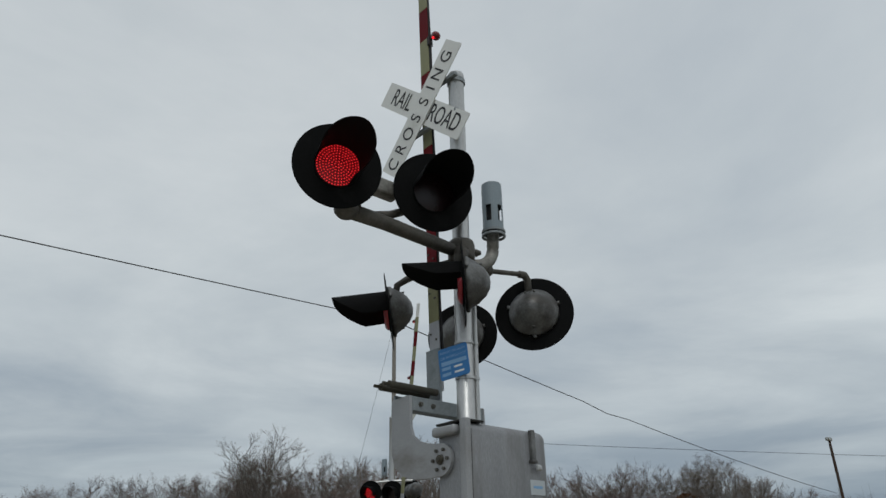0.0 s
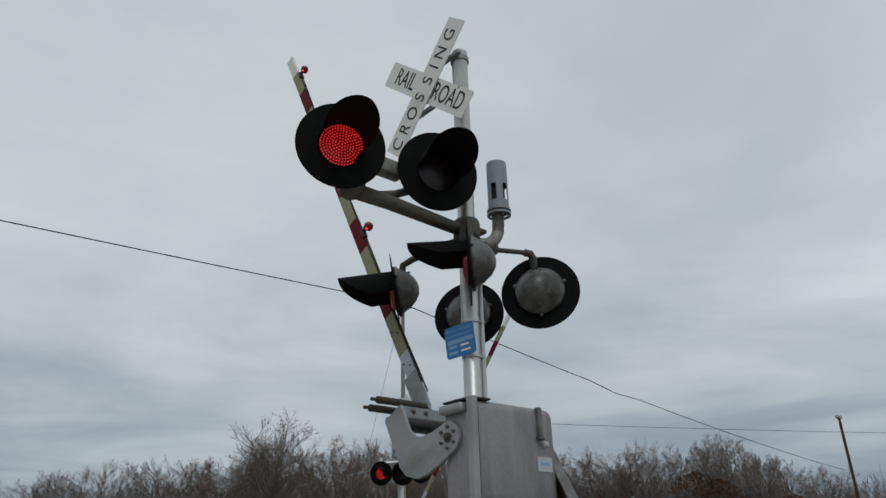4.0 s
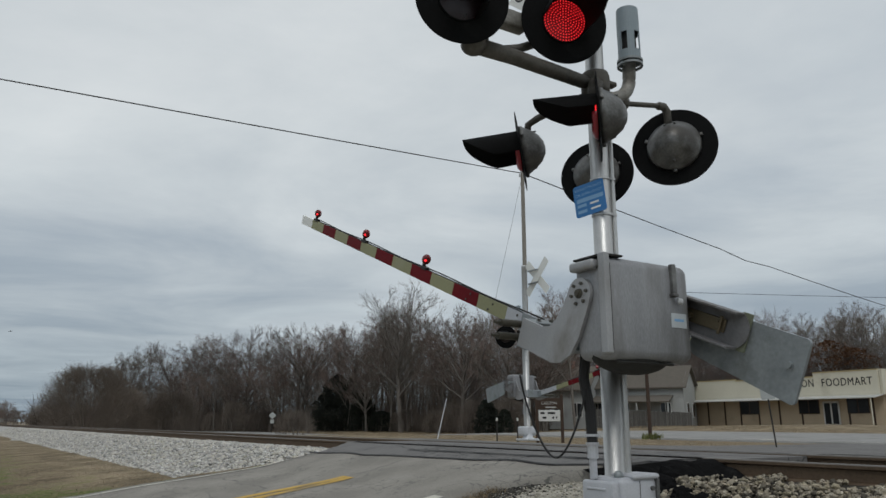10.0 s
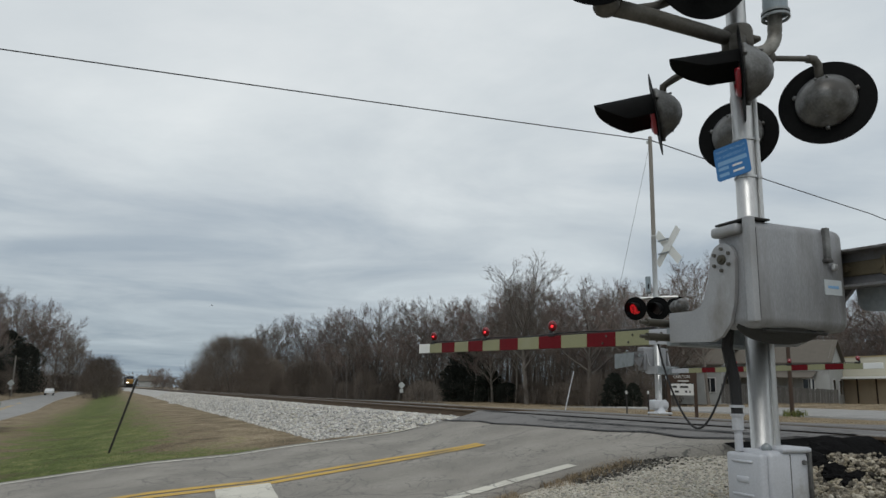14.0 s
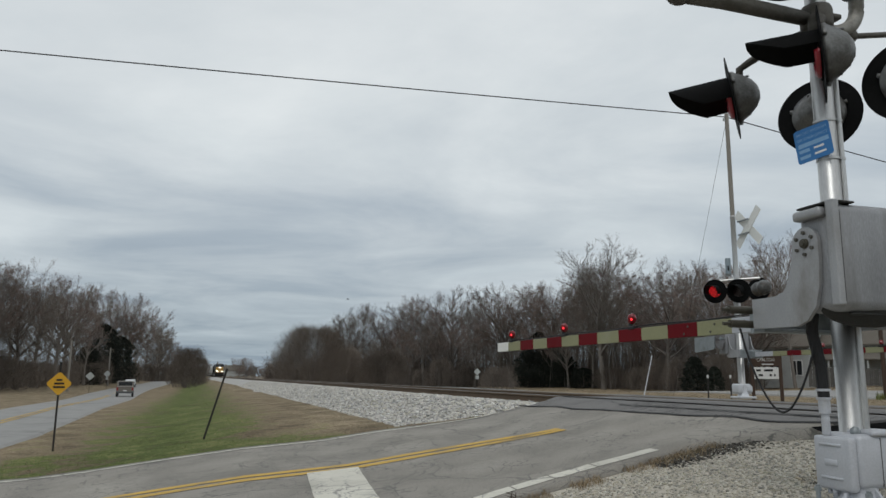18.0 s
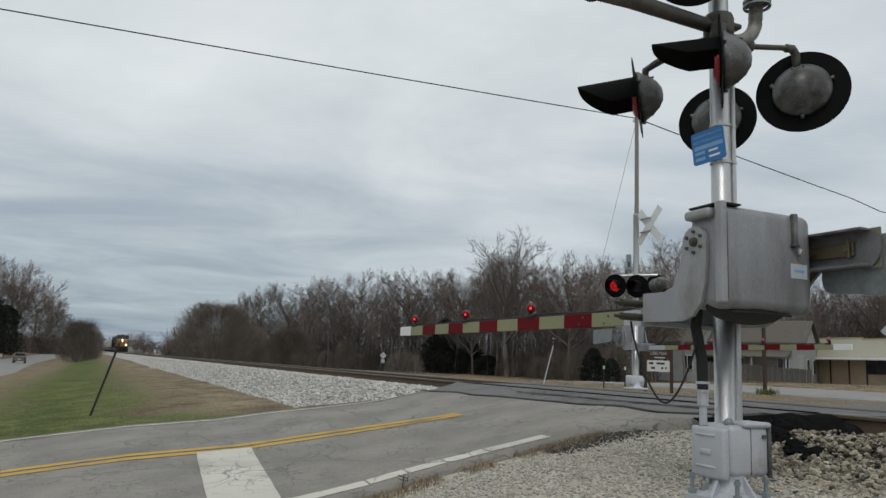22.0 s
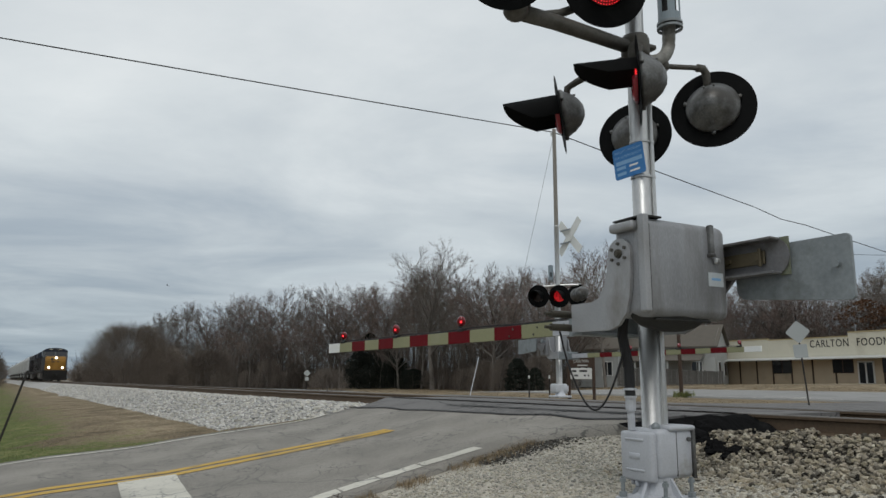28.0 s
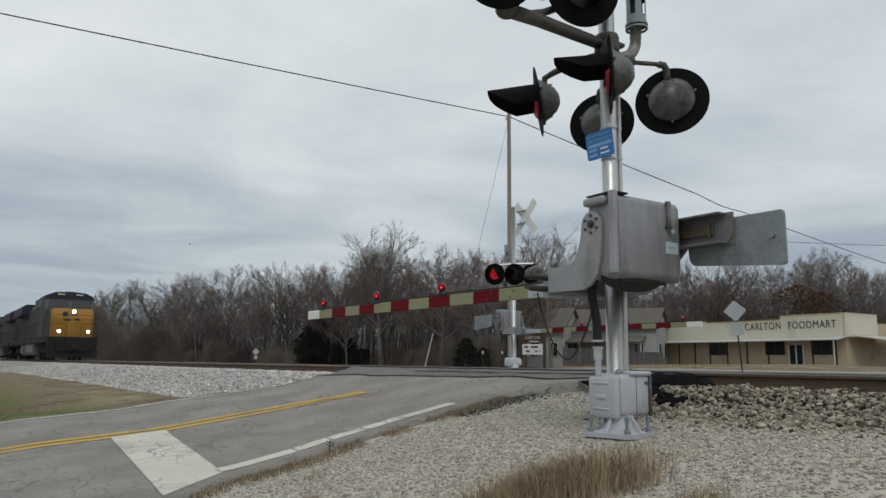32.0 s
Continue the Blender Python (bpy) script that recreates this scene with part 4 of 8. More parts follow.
def signal_lamp(parent, pos, f, side, phase, hood=0.0, tilt=6, disc=True):
    m = facing(pos, f) @ pose(0, 0, 0, tilt)
    lamp = shared("signal_lamp", "lamp", lamp_housing, BACKGREY, parent, m, "weathered grey cast lamp housing", True)
    if not disc:
        return lamp
    shared("background_disc", "disc", lamp_disc, BLACK, lamp, Matrix(), "round matt black background disc")
    if hood is None:
        low = -16 if tilt > 4 else 8
        shared("hood", "scoop%d" % low, lambda bm: lamp_hood(bm, low, 0.36, 0.0, True), BLACK, lamp, Matrix(), "shallow black scoop hood over the lens")
    else:
        shared("hood", "hood", lamp_hood, BLACK, lamp, pose(0, 0, 0, 0, 0, hood), "black tunnel hood over the lens")
    if hood is None:
        shared("lens_rim", "rim", lens_rim, ROSE, lamp, Matrix(), "swelling red rim of the lens, LED glow put into its colour", True)
    led = shared("lamp_lens", "led", led_array, [LED, LEDSOFT, DARKLENS], lamp, Matrix(), "round red lens with rings of small lights")
    FLASH.append((led, side, phase))
    return lamp


def rounded(x0, x1, y0, y1, r, n=5):
    pts = []
    for cx, cy, a in ((x1 - r, y1 - r, 0), (x0 + r, y1 - r, 90), (x0 + r, y0 + r, 180), (x1 - r, y0 + r, 270)):
        pts += [(cx + r * math.cos(radians(a + 90 * i / n)), cy + r * math.sin(radians(a + 90 * i / n))) for i in range(n + 1)]
    return pts


# a frame whose x is the world's y, whose y is up, and which thickens along -x
YZ = Matrix(((0, 0, -1, 0), (1, 0, 0, 0), (0, 1, 0, 0), (0, 0, 0, 1)))


PIVOT = (-0.30, -0.152, 1.45)


def gate_arm(parent, pivot, length, name="gate_arm"):
    """The swinging part: a cranked bracket, the striped board with its lamps, and the counterweight. Level at rest, it points along +y."""
    bm = B()
    hub = [(0.097 * math.cos(radians(a)), 0.097 * math.sin(radians(a))) for a in range(0, 181, 15)]
    out = [(0.46, -0.47), (0.46, -0.285), (0.26, -0.285), (0.19, -0.262), (0.145, -0.20), (0.112, -0.10)] + hub + [(-0.095, -0.12), (-0.085, -0.25), (-0.05, -0.37), (0.02, -0.447), (0.10, -0.475)]
    prism(bm, out, 0.052, 0.076, YZ)
    arm = part(name, bm, CAST, parent, "grey cast crank bracket of the gate")
    arm.matrix_local = pose(*pivot)
    bm = B()
    prism(bm, out, -0.62, -0.595, YZ)
    part("rear_bracket", bm, CAST, arm, "second grey crank bracket behind the case")
    for i in range(6):
        a = radians(60 * i + 30)
        bm = B()
        cyl(bm, (-0.074, 0.064 * math.cos(a), 0.064 * math.sin(a)), (-0.090, 0.064 * math.cos(a), 0.064 * math.sin(a)), 0.011, n=6)
        part("hub_bolt", bm, OLIVEARM, arm, "dark hexagon bolt")
    bm = B()
    lathe(bm, [(0, 0.102), (0.016, 0.102), (0.018, 0.092), (0.027, 0.091), (0.032, 0.072)], 20, YZ)
    part("hub_cap", bm, PINOLIVE, arm, "dull brass hub nut")
    bm = B()
    cyl(bm, (-0.07, 0, 0), (0.79, 0, 0), 0.045, n=16)
    part("shaft", bm, GALV, arm)
    # channel that carries the board
    bm = B()
    box(bm, -0.05, 0.61, 0.36, 0.46, -0.33, -0.285, 0.006, 1)
    box(bm, -0.05, 0.61, 0.40, 0.50, -0.49, -0.465, 0.006, 1)
    box(bm, -0.03, 0.60, 0.44, 0.455, -0.47, -0.30, 0.004, 1)
    box(bm, 0.24, 0.262, 0.44, 0.86, -0.47, -0.33, 0.004, 1)
    channel = part("channel", bm, GALV, arm, "galvanised channel between the brackets")
    for x in (0.02, 0.13, 0.38, 0.52):
        bm = B()
        cyl(bm, (x, 0.41, -0.284), (x, 0.41, -0.268), 0.013, n=6)
        cyl(bm, (x, 0.41, -0.285), (x, 0.41, -0.280), 0.018, n=10)
        part("channel_bolt", bm, OLIVEARM, channel, "small dark bolt")
    for z in (-0.345, -0.435):
        bm = B()
        cyl(bm, (-0.20, 0.53, z), (0.22, 0.53, z), 0.025, n=14)
        cyl(bm, (-0.25, 0.53, z), (-0.20, 0.53, z), 0.012, n=8)
        part("spring_pin", bm, PINOLIVE, arm, "dark break-away pin")
    # striped board
    cuts = [0.60, 1.12, 1.51, 1.89, 2.27, 2.64, 3.02, 3.39, 3.76, 4.11, 4.46, 4.82, 5.18, 5.52]
    cols = [3] + [1, 2] * 5 + [1, 0]
    k = length / 5.52
    for a, b, c in zip(cuts, cuts[1:], cols):
        bm = B()
        box(bm, 0.265, 0.295, a * k - 0.05, b * k - 0.05, -0.455, -0.345, 0.003, 1)
        part("arm_section", bm, (WHITEREF, OLIVEREF, REDREF, SILVER)[c], arm, ("white end", "faded olive-yellow section", "dark red section", "bare aluminium root section")[c] + " of the gate board")
    for y in (0.72, 0.98, 1.30, 1.62):
        for dy, z in ((0, -0.375), (0.05, -0.43)):
            bm = B()
            cyl(bm, (0.258, y * k - 0.05 + dy, z), (0.300, y * k - 0.05 + dy, z), 0.009, n=6)
            part("board_bolt", bm, OLIVEARM, arm, "dark board bolt")
    bm = B()
    box(bm, 0.272, 0.288, 0.8 * k - 0.05, 5.1 * k - 0.05, -0.345, -0.337, 0.002, 1)
    tube(bm, [(0.28, y * k - 0.05, -0.335 + 0.012 * math.sin(y * 2.2) ** 2) for y in steps(0.7, 5.1, 40)], 0.006, 6)
    part("arm_wire", bm, RUBBER, arm, "black lamp cable along the board")
    for y in (5.08, 3.71, 2.42):
        bm = B()
        box(bm, 0.255, 0.305, (y - 0.05) * k - 0.05, (y + 0.05) * k - 0.05, -0.35, -0.32, 0.006, 1)
        box(bm, 0.27, 0.29, (y + 0.01) * k - 0.05, (y + 0.05) * k - 0.05, -0.33, -0.29, 0.004, 1)
        base = part("arm_lamp", bm, RUBBER, arm, "black foot of a gate lamp")
        bm = B()
        lathe(bm, [(0, 0.026), (0.02, 0.024), (0.031, 0.015), (0.035, 0.0), (0.031, -0.015), (0.02, -0.024), (0, -0.026)], 20, pose(0.28, y * k - 0.04, -0.255, 0, 62, 60) @ Matrix.Diagonal((1.5, 1.2, 1.2, 1)))
        part("lens", bm, REDLENS, base, "round red gate lamp lens", True)
        bm = B()
        ball(bm, (0.256, y * k - 0.068, -0.262), 0.012, 10, 8)
        part("lamp_light", bm, LEDLAMP, base, "small lit red light")
    # counterweight on the far side of the mechanism
    # a channel with rounded end and a slot, the plate bolted behind it
    bm = B()
    end = [(-0.56 + 0.10 * math.cos(radians(a)), -0.015 + 0.115 * math.sin(radians(a))) for a in range(90, 271, 15)]
    prism(bm, [(-0.46, 0.10)] + end + [(-0.46, -0.13)], -0.765, -0.755, YZ)
    prism(bm, [(-0.46, 0.10), (-0.46, 0.012), (0.10, 0.012), (0.10, 0.10)], -0.765, -0.755, YZ)
    prism(bm, [(-0.46, -0.032), (-0.46, -0.13), (0.10, -0.13), (0.10, -0.032)], -0.765, -0.755, YZ)
    prism(bm, [(-0.15, 0.012), (-0.15, -0.032), (-0.46, -0.032), (-0.46, 0.012)], -0.772, -0.766, YZ)
    box(bm, 0.665, 0.765, -0.60, 0.0, 0.085, 0.10, 0.002, 1)
    box(bm, 0.665, 0.765, -0.60, 0.0, -0.13, -0.115, 0.002, 1)
    prism(bm, [(0.10, -0.10), (0.02, -0.30), (-0.10, -0.26), (-0.24, -0.12), (-0.24, -0.05)], -0.80, -0.77, YZ)
    shift = Matrix.Translation((0, 0.042, 0))
    bm.transform(shift)
    bracket = part("counterweight_bracket", bm, BRACKET, arm, "weathered steel channel of the counterweight, darkened to look recessed")
    bm = B()
    box(bm, 0.735, 0.752, -0.50, -0.20, -0.055, 0.03, 0.003, 1)
    for y in (-0.46, -0.24):
        cyl(bm, (0.71, y, -0.012), (0.74, y, -0.012), 0.02, n=6)
    box(bm, 0.715, 0.733, -0.485, -0.465, -0.07, 0.045, 0.003, 1)
    bm.transform(shift)
    part("clamp_bar", bm, BRASS, bracket, "dull yellow clamp bar with bolts")
    bm = B()
    prism(bm, [(-0.58, -0.135), (-0.648, -0.135), (-0.648, 0.105), (-0.58, 0.105)], -0.785, -0.770, YZ)
    bm.transform(shift)
    part("backing_plate", bm, BACKPLATE, bracket, "thin olive plate behind the channel")
    bm = B()
    corner = lambda y, z, r, a0: [(y + r * math.cos(radians(a0 + 15 * i)), z + r * math.sin(radians(a0 + 15 * i))) for i in range(7)]
    prism(bm, corner(-0.26, 0.035, 0.03, 0) + corner(-0.998, 0.035, 0.03, 90) + corner(-0.998, -0.295, 0.03, 180) + corner(-0.315, -0.195, 0.07, 270), -0.812, -0.79, YZ)
    cyl(bm, (0.79, -0.94, -0.11), (0.765, -0.94, -0.11), 0.022, n=10)
    bm.transform(shift)
    part("counterweight", bm, GALV, arm, "flat galvanised counterweight plate")
    return arm


def crossbuck(parent, m, turn=0.0):
    """Two crossed boards; m: centre, x to the reader's right, z towards the reader."""
    for ang, off, words in ((-45, 0.0, (("RAIL", -0.33), ("ROAD", 0.33))), (45, 0.012, (("CROSSING", 0.0),))):
        r = m @ pose(0, 0, off, 0, 0, ang + turn)
        bm = B()
        prism(bm, rounded(-0.61, 0.61, -0.114, 0.114, 0.012, 2), -0.003, 0.003, r)
        blade = part("crossbuck_blade", bm, WHITEREF, parent, "white board with black capital letters")
        for w, x in words:
            if len(w) == 4:
                letters("lettering", w, 0.215, r @ pose(x, 0, 0.0045), INK, blade, 0.001, "black capital letters", 1.0, 0.72)
            else:
                for s, xx in (("C", -0.52), ("R", -0.38), ("O", -0.235), ("S", -0.09), ("S", 0.06), ("I", 0.185), ("N", 0.31), ("G", 0.47)):
                    letters("lettering", s, 0.19, r @ pose(xx, 0, 0.0045), INK, blade, 0.001, "black capital letters", 1.0, 0.80)


def bell(parent, m):
    bm = B()
    lathe(bm, [(0.0, 0.40), (0.055, 0.40), (0.066, 0.392), (0.068, 0.33), (0.064, 0.325)], 28, m)
    part("bell_cap", bm, BELLGREY, parent, "grey round cap of the electronic bell")
    bm = B()
    lathe(bm, [(0.064, 0.0), (0.068, 0.0), (0.068, 0.065), (0.064, 0.065), (0.064, 0.0)], 28, m)
    lathe(bm, [(0.064, 0.20), (0.068, 0.20), (0.068, 0.33), (0.064, 0.33), (0.064, 0.20)], 28, m)
    for i in range(5):
        a = radians(72 * i + 20)
        w = radians(19)
        pts = [(0.063 * math.cos(a + w * k), 0.063 * math.sin(a + w * k)) for k in (-1, -0.33, 0.33, 1)] + [(0.068 * math.cos(a + w * k), 0.068 * math.sin(a + w * k)) for k in (1, 0.33, -0.33, -1)]
        prism(bm, pts, 0.06, 0.205, m)
    part("bell_body", bm, BELLGREY, parent, "grey slotted bell housing")
    bm = B()
    lathe(bm, [(0, 0.02), (0.045, 0.02), (0.045, 0.30), (0, 0.30)], 20, m)
    part("bell_core", bm, RUBBER, parent, "dark inside of the bell")
    bm = B()
    for z in (-0.005, -0.035):
        lathe(bm, [(0.066, z - 0.01), (0.078, z - 0.01), (0.078, z + 0.006), (0.066, z + 0.006), (0.066, z - 0.01)], 24, m)
    part("bell_clamp", bm, GALV, parent, "steel clamp rings below the bell")


XZ_CASE = Matrix(((1, 0, 0, 0), (0, 0, 1, 0), (0, 1, 0, 0), (0, 0, 0, 1)))


def mechanism(parent, x0, x1, y0, y1, z0, z1):
    bm = B()
    box(bm, x0, x1, y0, y1, z0, z1, 0.062, 6)
    body = part("mechanism_case", bm, CASEGREY, parent, "grey cast aluminium gate mechanism case", True)
    bm = B()
    box(bm, x0 - 0.018, x0 + 0.03, y0 - 0.012, y0 + 0.045, z0 + 0.03, z1 + 0.012, 0.008, 2)
    part("door_lip", bm, CAST, body, "raised lip along the case door")
    bm = B()
    box(bm, x0 + 0.032, x0 + 0.040, y0 - 0.002, y0 + 0.01, z0 + 0.05, z1 - 0.05)
    part("door_seam", bm, BELLY, body, "dark seam beside the lip")
    bm = B()
    box(bm, x0 - 0.012, x0 + 0.15, y0 - 0.004, y1 - 0.02, z1 - 0.004, z1 + 0.008, 0.003, 1)
    part("lid_edge", bm, BELLY, body, "dark edge of the case lid")
    bm = B()
    # round belly hanging below the case, with a rib along it
    ball(bm, ((x0 + x1) / 2 - 0.05, (y0 + y1) / 2, z0 + 0.03), 1.0, 28, 16, (x1 - x0) * 0.42, (y1 - y0) * 0.42, 0.108)
    box(bm, x0 + 0.10, x1 - 0.16, y0 + 0.03, y0 + 0.06, z0 - 0.020, z0 - 0.004, 0.006, 1)
    part("case_belly", bm, BELLY, body, "dark rounded underside of the case", True)
    bm = B()
    lx = x1 - 0.17
    box(bm, lx - 0.018, lx + 0.018, y0 - 0.028, y0 + 0.01, z1 - 0.20, z1 - 0.005, 0.006, 1)
    box(bm, lx - 0.03, lx + 0.02, y0 - 0.035, y0 + 0.005, z1 - 0.215, z1 - 0.195, 0.004, 1)
    hasp = part("hasp", bm, BACKGREY, body, "dark hasp on the case door")
    bm = B()
    box(bm, lx + 0.01, lx + 0.055, y0 - 0.04, y0 - 0.015, z1 - 0.262, z1 - 0.222, 0.012, 2, None)
    part("padlock", bm, ALU, hasp, "small bright padlock")
    bm = B()
    box(bm, lx - 0.03, lx + 0.105, y0 - 0.004, y0 + 0.004, z1 - 0.405, z1 - 0.315, 0.0)
    plate = part("maker_plate", bm, SILVERLABEL, body, "small white plate")
    bm = B()
    box(bm, lx - 0.005, lx + 0.08, y0 - 0.0055, y0, z1 - 0.366, z1 - 0.350, 0.0)
    part("plate_lettering", bm, PALEINK, plate, "pale blue lettering bar")
    return body


def conduit_parts(sig):
    bm = B()
    lathe(bm, [(0.0, 4.60), (0.062, 4.60), (0.066, 4.585), (0.066, 4.56), (0.0635, 4.555), (0.0635, 0.34), (0.075, 0.335), (0.075, 0.30)], 32)
    part("mast", bm, ALU, sig, "tall brushed aluminium mast with a cap", True)
    bm = B()
    tube(bm, [(0.064, -0.047, z) for z in (3.0, 2.4, 1.66)], 0.016, 10)
    tube(bm, [(0.064, -0.047, 1.66), (0.064, -0.047, 0.36)], 0.022, 10)
    for z in (2.28, 2.03):
        lathe(bm, [(0.064, z), (0.07, z), (0.07, z + 0.016), (0.064, z + 0.016)], 28)
        lathe(bm, [(0.016, z), (0.021, z), (0.021, z + 0.016), (0.016, z + 0.016)], 14, Matrix.Translation((0.064, -0.047, 0)))
    part("conduit", bm, ALU, sig, "slim aluminium conduit strapped to the mast")


def near_signal():
    sig = thing("crossing_signal", pose(0, 0, 0), "tall railroad crossing signal with flashing red lamps and striped gate", "crossing signal", "crossing signals")
    conduit_parts(sig)
    # foot
    FOOT = pose(-0.07, -0.09, 0, 0, 0, 13)
    bm = B()
    prism(bm, rounded(-0.20, 0.20, -0.195, 0.195, 0.05), -0.085, -0.052, FOOT)
    part("base_plate", bm, SILVER, sig, "square grey base plate")
    for dx in (-0.15, 0.15):
        for dy in (-0.15, 0.15):
            bm = B()
            cyl(bm, (dx, dy, -0.052), (dx, dy, 0.07), 0.013, n=10)
            cyl(bm, (dx, dy, -0.052), (dx, dy, -0.022), 0.027, n=6)
            cyl(bm, (dx, dy, 0.035), (dx, dy, 0.058), 0.022, n=6)
            bm.transform(FOOT)
            part("anchor_bolt", bm, GALV, sig, "galvanised anchor bolt and nut")
    bm = B()
    lathe(bm, [(0.165, -0.054), (0.12, -0.03), (0.10, 0.04), (0.10, 0.30)], 28, FOOT)
    for g in (0, 90, 180, 270):
        prism(bm, [(0.08, -0.055), (0.185, -0.055), (0.10, 0.07), (0.08, 0.07)], -0.010, 0.010, FOOT @ pose(0, 0, 0, 0, 0, g) @ XZ_CASE)
    part("pedestal", bm, SILVER, sig, "ribbed grey pedestal")
    bm = B()
    box(bm, -0.15, 0.15, -0.20, 0.085, 0.065, 0.365, 0.034, 3)
    box(bm, -0.06, 0.16, -0.215, -0.02, 0.352, 0.385, 0.014, 2)
    jb = part("junction_box", bm, SILVER, sig, "silver painted junction box at the foot", True)
    bm = B()
    box(bm, -0.20, -0.145, -0.185, 0.09, 0.045, 0.345, 0.018, 3)
    box(bm, -0.207, -0.195, -0.12, 0.04, 0.29, 0.305, 0.003, 1)
    box(bm, -0.207, -0.195, -0.12, 0.04, 0.105, 0.120, 0.003, 1)
    box(bm, -0.207, -0.195, -0.085, 0.005, 0.18, 0.215, 0.003, 1)
    cyl(bm, (-0.175, -0.03, 0.01), (-0.175, -0.03, 0.05), 0.016, n=10)
    cyl(bm, (-0.175, 0.01, 0.02), (-0.175, 0.01, 0.05), 0.012, n=10)
    part("box_cover", bm, SILVER, jb, "pale embossed cover of the junction box", True)
    bm = B()
    box(bm, -0.002, 0.003, -0.202, -0.194, 0.08, 0.345)
    box(bm, 0.137, 0.158, -0.212, -0.18, 0.06, 0.37, 0.004, 1)
    cyl(bm, (0.10, -0.215, 0.30), (0.10, -0.195, 0.30), 0.014, n=8)
    part("box_seam", bm, BACKGREY, jb, "dark seam and clamp of the box")
    bm = B()
    ball(bm, (-0.10, -0.13, 0.375), 0.030, 12, 8)
    part("box_screw", bm, GALV, jb)
    # cable duct beside the mast
    bm = B()
    cyl(bm, (-0.16, 0.02, 0.35), (-0.16, 0.02, 0.47), 0.024, n=12)
    cyl(bm, (-0.16, 0.02, 0.47), (-0.16, 0.02, 0.55), 0.034, n=12)
    cyl(bm, (-0.16, 0.02, 0.55), (-0.16, 0.02, 0.565), 0.042, n=12)
    cyl(bm, (-0.16, 0.02, 0.60), (-0.16, 0.02, 0.615), 0.044, n=12)
    part("cable_gland", bm, SILVER, sig, "grey cable gland")
    bm = B()
    tube(bm, [(-0.16, 0.02, 0.56), (-0.165, 0.02, 0.75), (-0.20, 0.03, 0.95), (-0.20, 0.0, 1.12)], 0.034, 12)
    part("cable_sleeve", bm, RUBBER, sig, "thick black cable sleeve")
    bm = B()
    tube(bm, [(-0.40 + 0.20 * k + 0.02 * math.sin(6 * k), 0.45 - 0.45 * k, 1.0 - 0.53 * (1 - (2 * k - 1.06) ** 2) ** 0.8 if k < 0.999 else 1.02) for k in steps(0.032, 1.0, 24)], 0.007, 8)
    part("loose_cable", bm, RUBBER, sig, "thin black cable hanging in a loop")
    mechanism(sig, -0.345, 0.395, -0.355, -0.068, 1.045, 1.665)
    bm = B()
    box(bm, -0.40, -0.33, -0.30, -0.09, 1.585, 1.645, 0.02, 3)
    part("mechanism_bracket", bm, CAST, sig, "grey cast shoulder beside the case", True)
    global NEAR_ARM
    NEAR_ARM = gate_arm(sig, PIVOT, 5.56)
    # lamps
    up = (-0.36, -0.93)
    signal_lamp(sig, (-1.13, -0.03, 3.285), up, 0, 0.0, -32)
    signal_lamp(sig, (-0.345, -0.09, 3.335), up, 1, 0.0, -32)
    signal_lamp(sig, (-0.135, -0.155, 2.66), (-0.735, 0.678), 1, 0.0, None, 2)
    signal_lamp(sig, (-0.135, 0.69, 2.69), (-0.778, 0.628), 0, 0.0, None, 8)
    signal_lamp(sig, (0.667, -0.086, 2.635), (0.82, 0.57), 0, 0.0)
    signal_lamp(sig, (0.715, 0.771, 2.686), (0.82, 0.57), 1, 0.0)
    # pipe arms
    bm = B()
    tube(bm, [(0.0, 0.0, 2.98), (-0.25, 0.0, 2.99), (-0.70, 0.02, 3.02), (-0.98, 0.04, 3.03)], 0.045, 14, 0.055)
    ball(bm, (-1.0, 0.04, 3.03), 0.085, 14, 10, 1, 1, 0.8)
    box(bm, -1.08, -0.90, 0.0, 0.09, 3.05, 3.13, 0.02, 2)
    tube(bm, [(-1.0, 0.05, 3.05), (-1.08, 0.10, 3.16), (-1.10, 0.09, 3.28)], 0.03, 10)
    tube(bm, [(-0.80, 0.04, 3.05), (-0.60, 0.09, 3.14), (-0.40, 0.09, 3.25), (-0.33, 0.06, 3.34)], 0.03, 10)
    part("lamp_arm", bm, OLIVEARM, sig, "weathered dark pipe arm carrying two lamps", True)
    bm = B()
    box(bm, -0.98, -0.56, 0.03, 0.13, 3.26, 3.38, 0.015, 2)
    part("wiring_box", bm, ELBOW, sig, "grey wiring box between the two lamps")
    bm = B()
    lathe(bm, [(0.066, 2.90), (0.095, 2.905), (0.10, 2.95), (0.10, 3.04), (0.09, 3.07), (0.066, 3.075)], 24)
    box(bm, 0.05, 0.17, -0.045, 0.02, 3.0, 3.035, 0.008, 1)
    tube(bm, [(-0.03, -0.05, 2.95), (-0.10, -0.10, 2.93), (-0.12, -0.11, 2.80)], 0.05, 12)
    tube(bm, [(0.0, 0.0, 2.93), (-0.02, 0.30, 2.96), (-0.02, 0.62, 2.96), (-0.05, 0.70, 2.93), (-0.06, 0.71, 2.80)], 0.028, 10)
    part("lamp_arm", bm, OLIVEARM, sig, "weathered bracket arm clamped to the mast", True)
    bm = B()
    tube(bm, [(0.0, 0.0, 2.90), (0.25, -0.02, 2.90), (0.50, -0.06, 2.93), (0.60, -0.07, 2.94)], 0.019, 10)
    tube(bm, [(0.55, -0.065, 2.935), (0.60, -0.07, 2.94), (0.63, -0.075, 2.90), (0.63, -0.078, 2.78)], 0.030, 10)
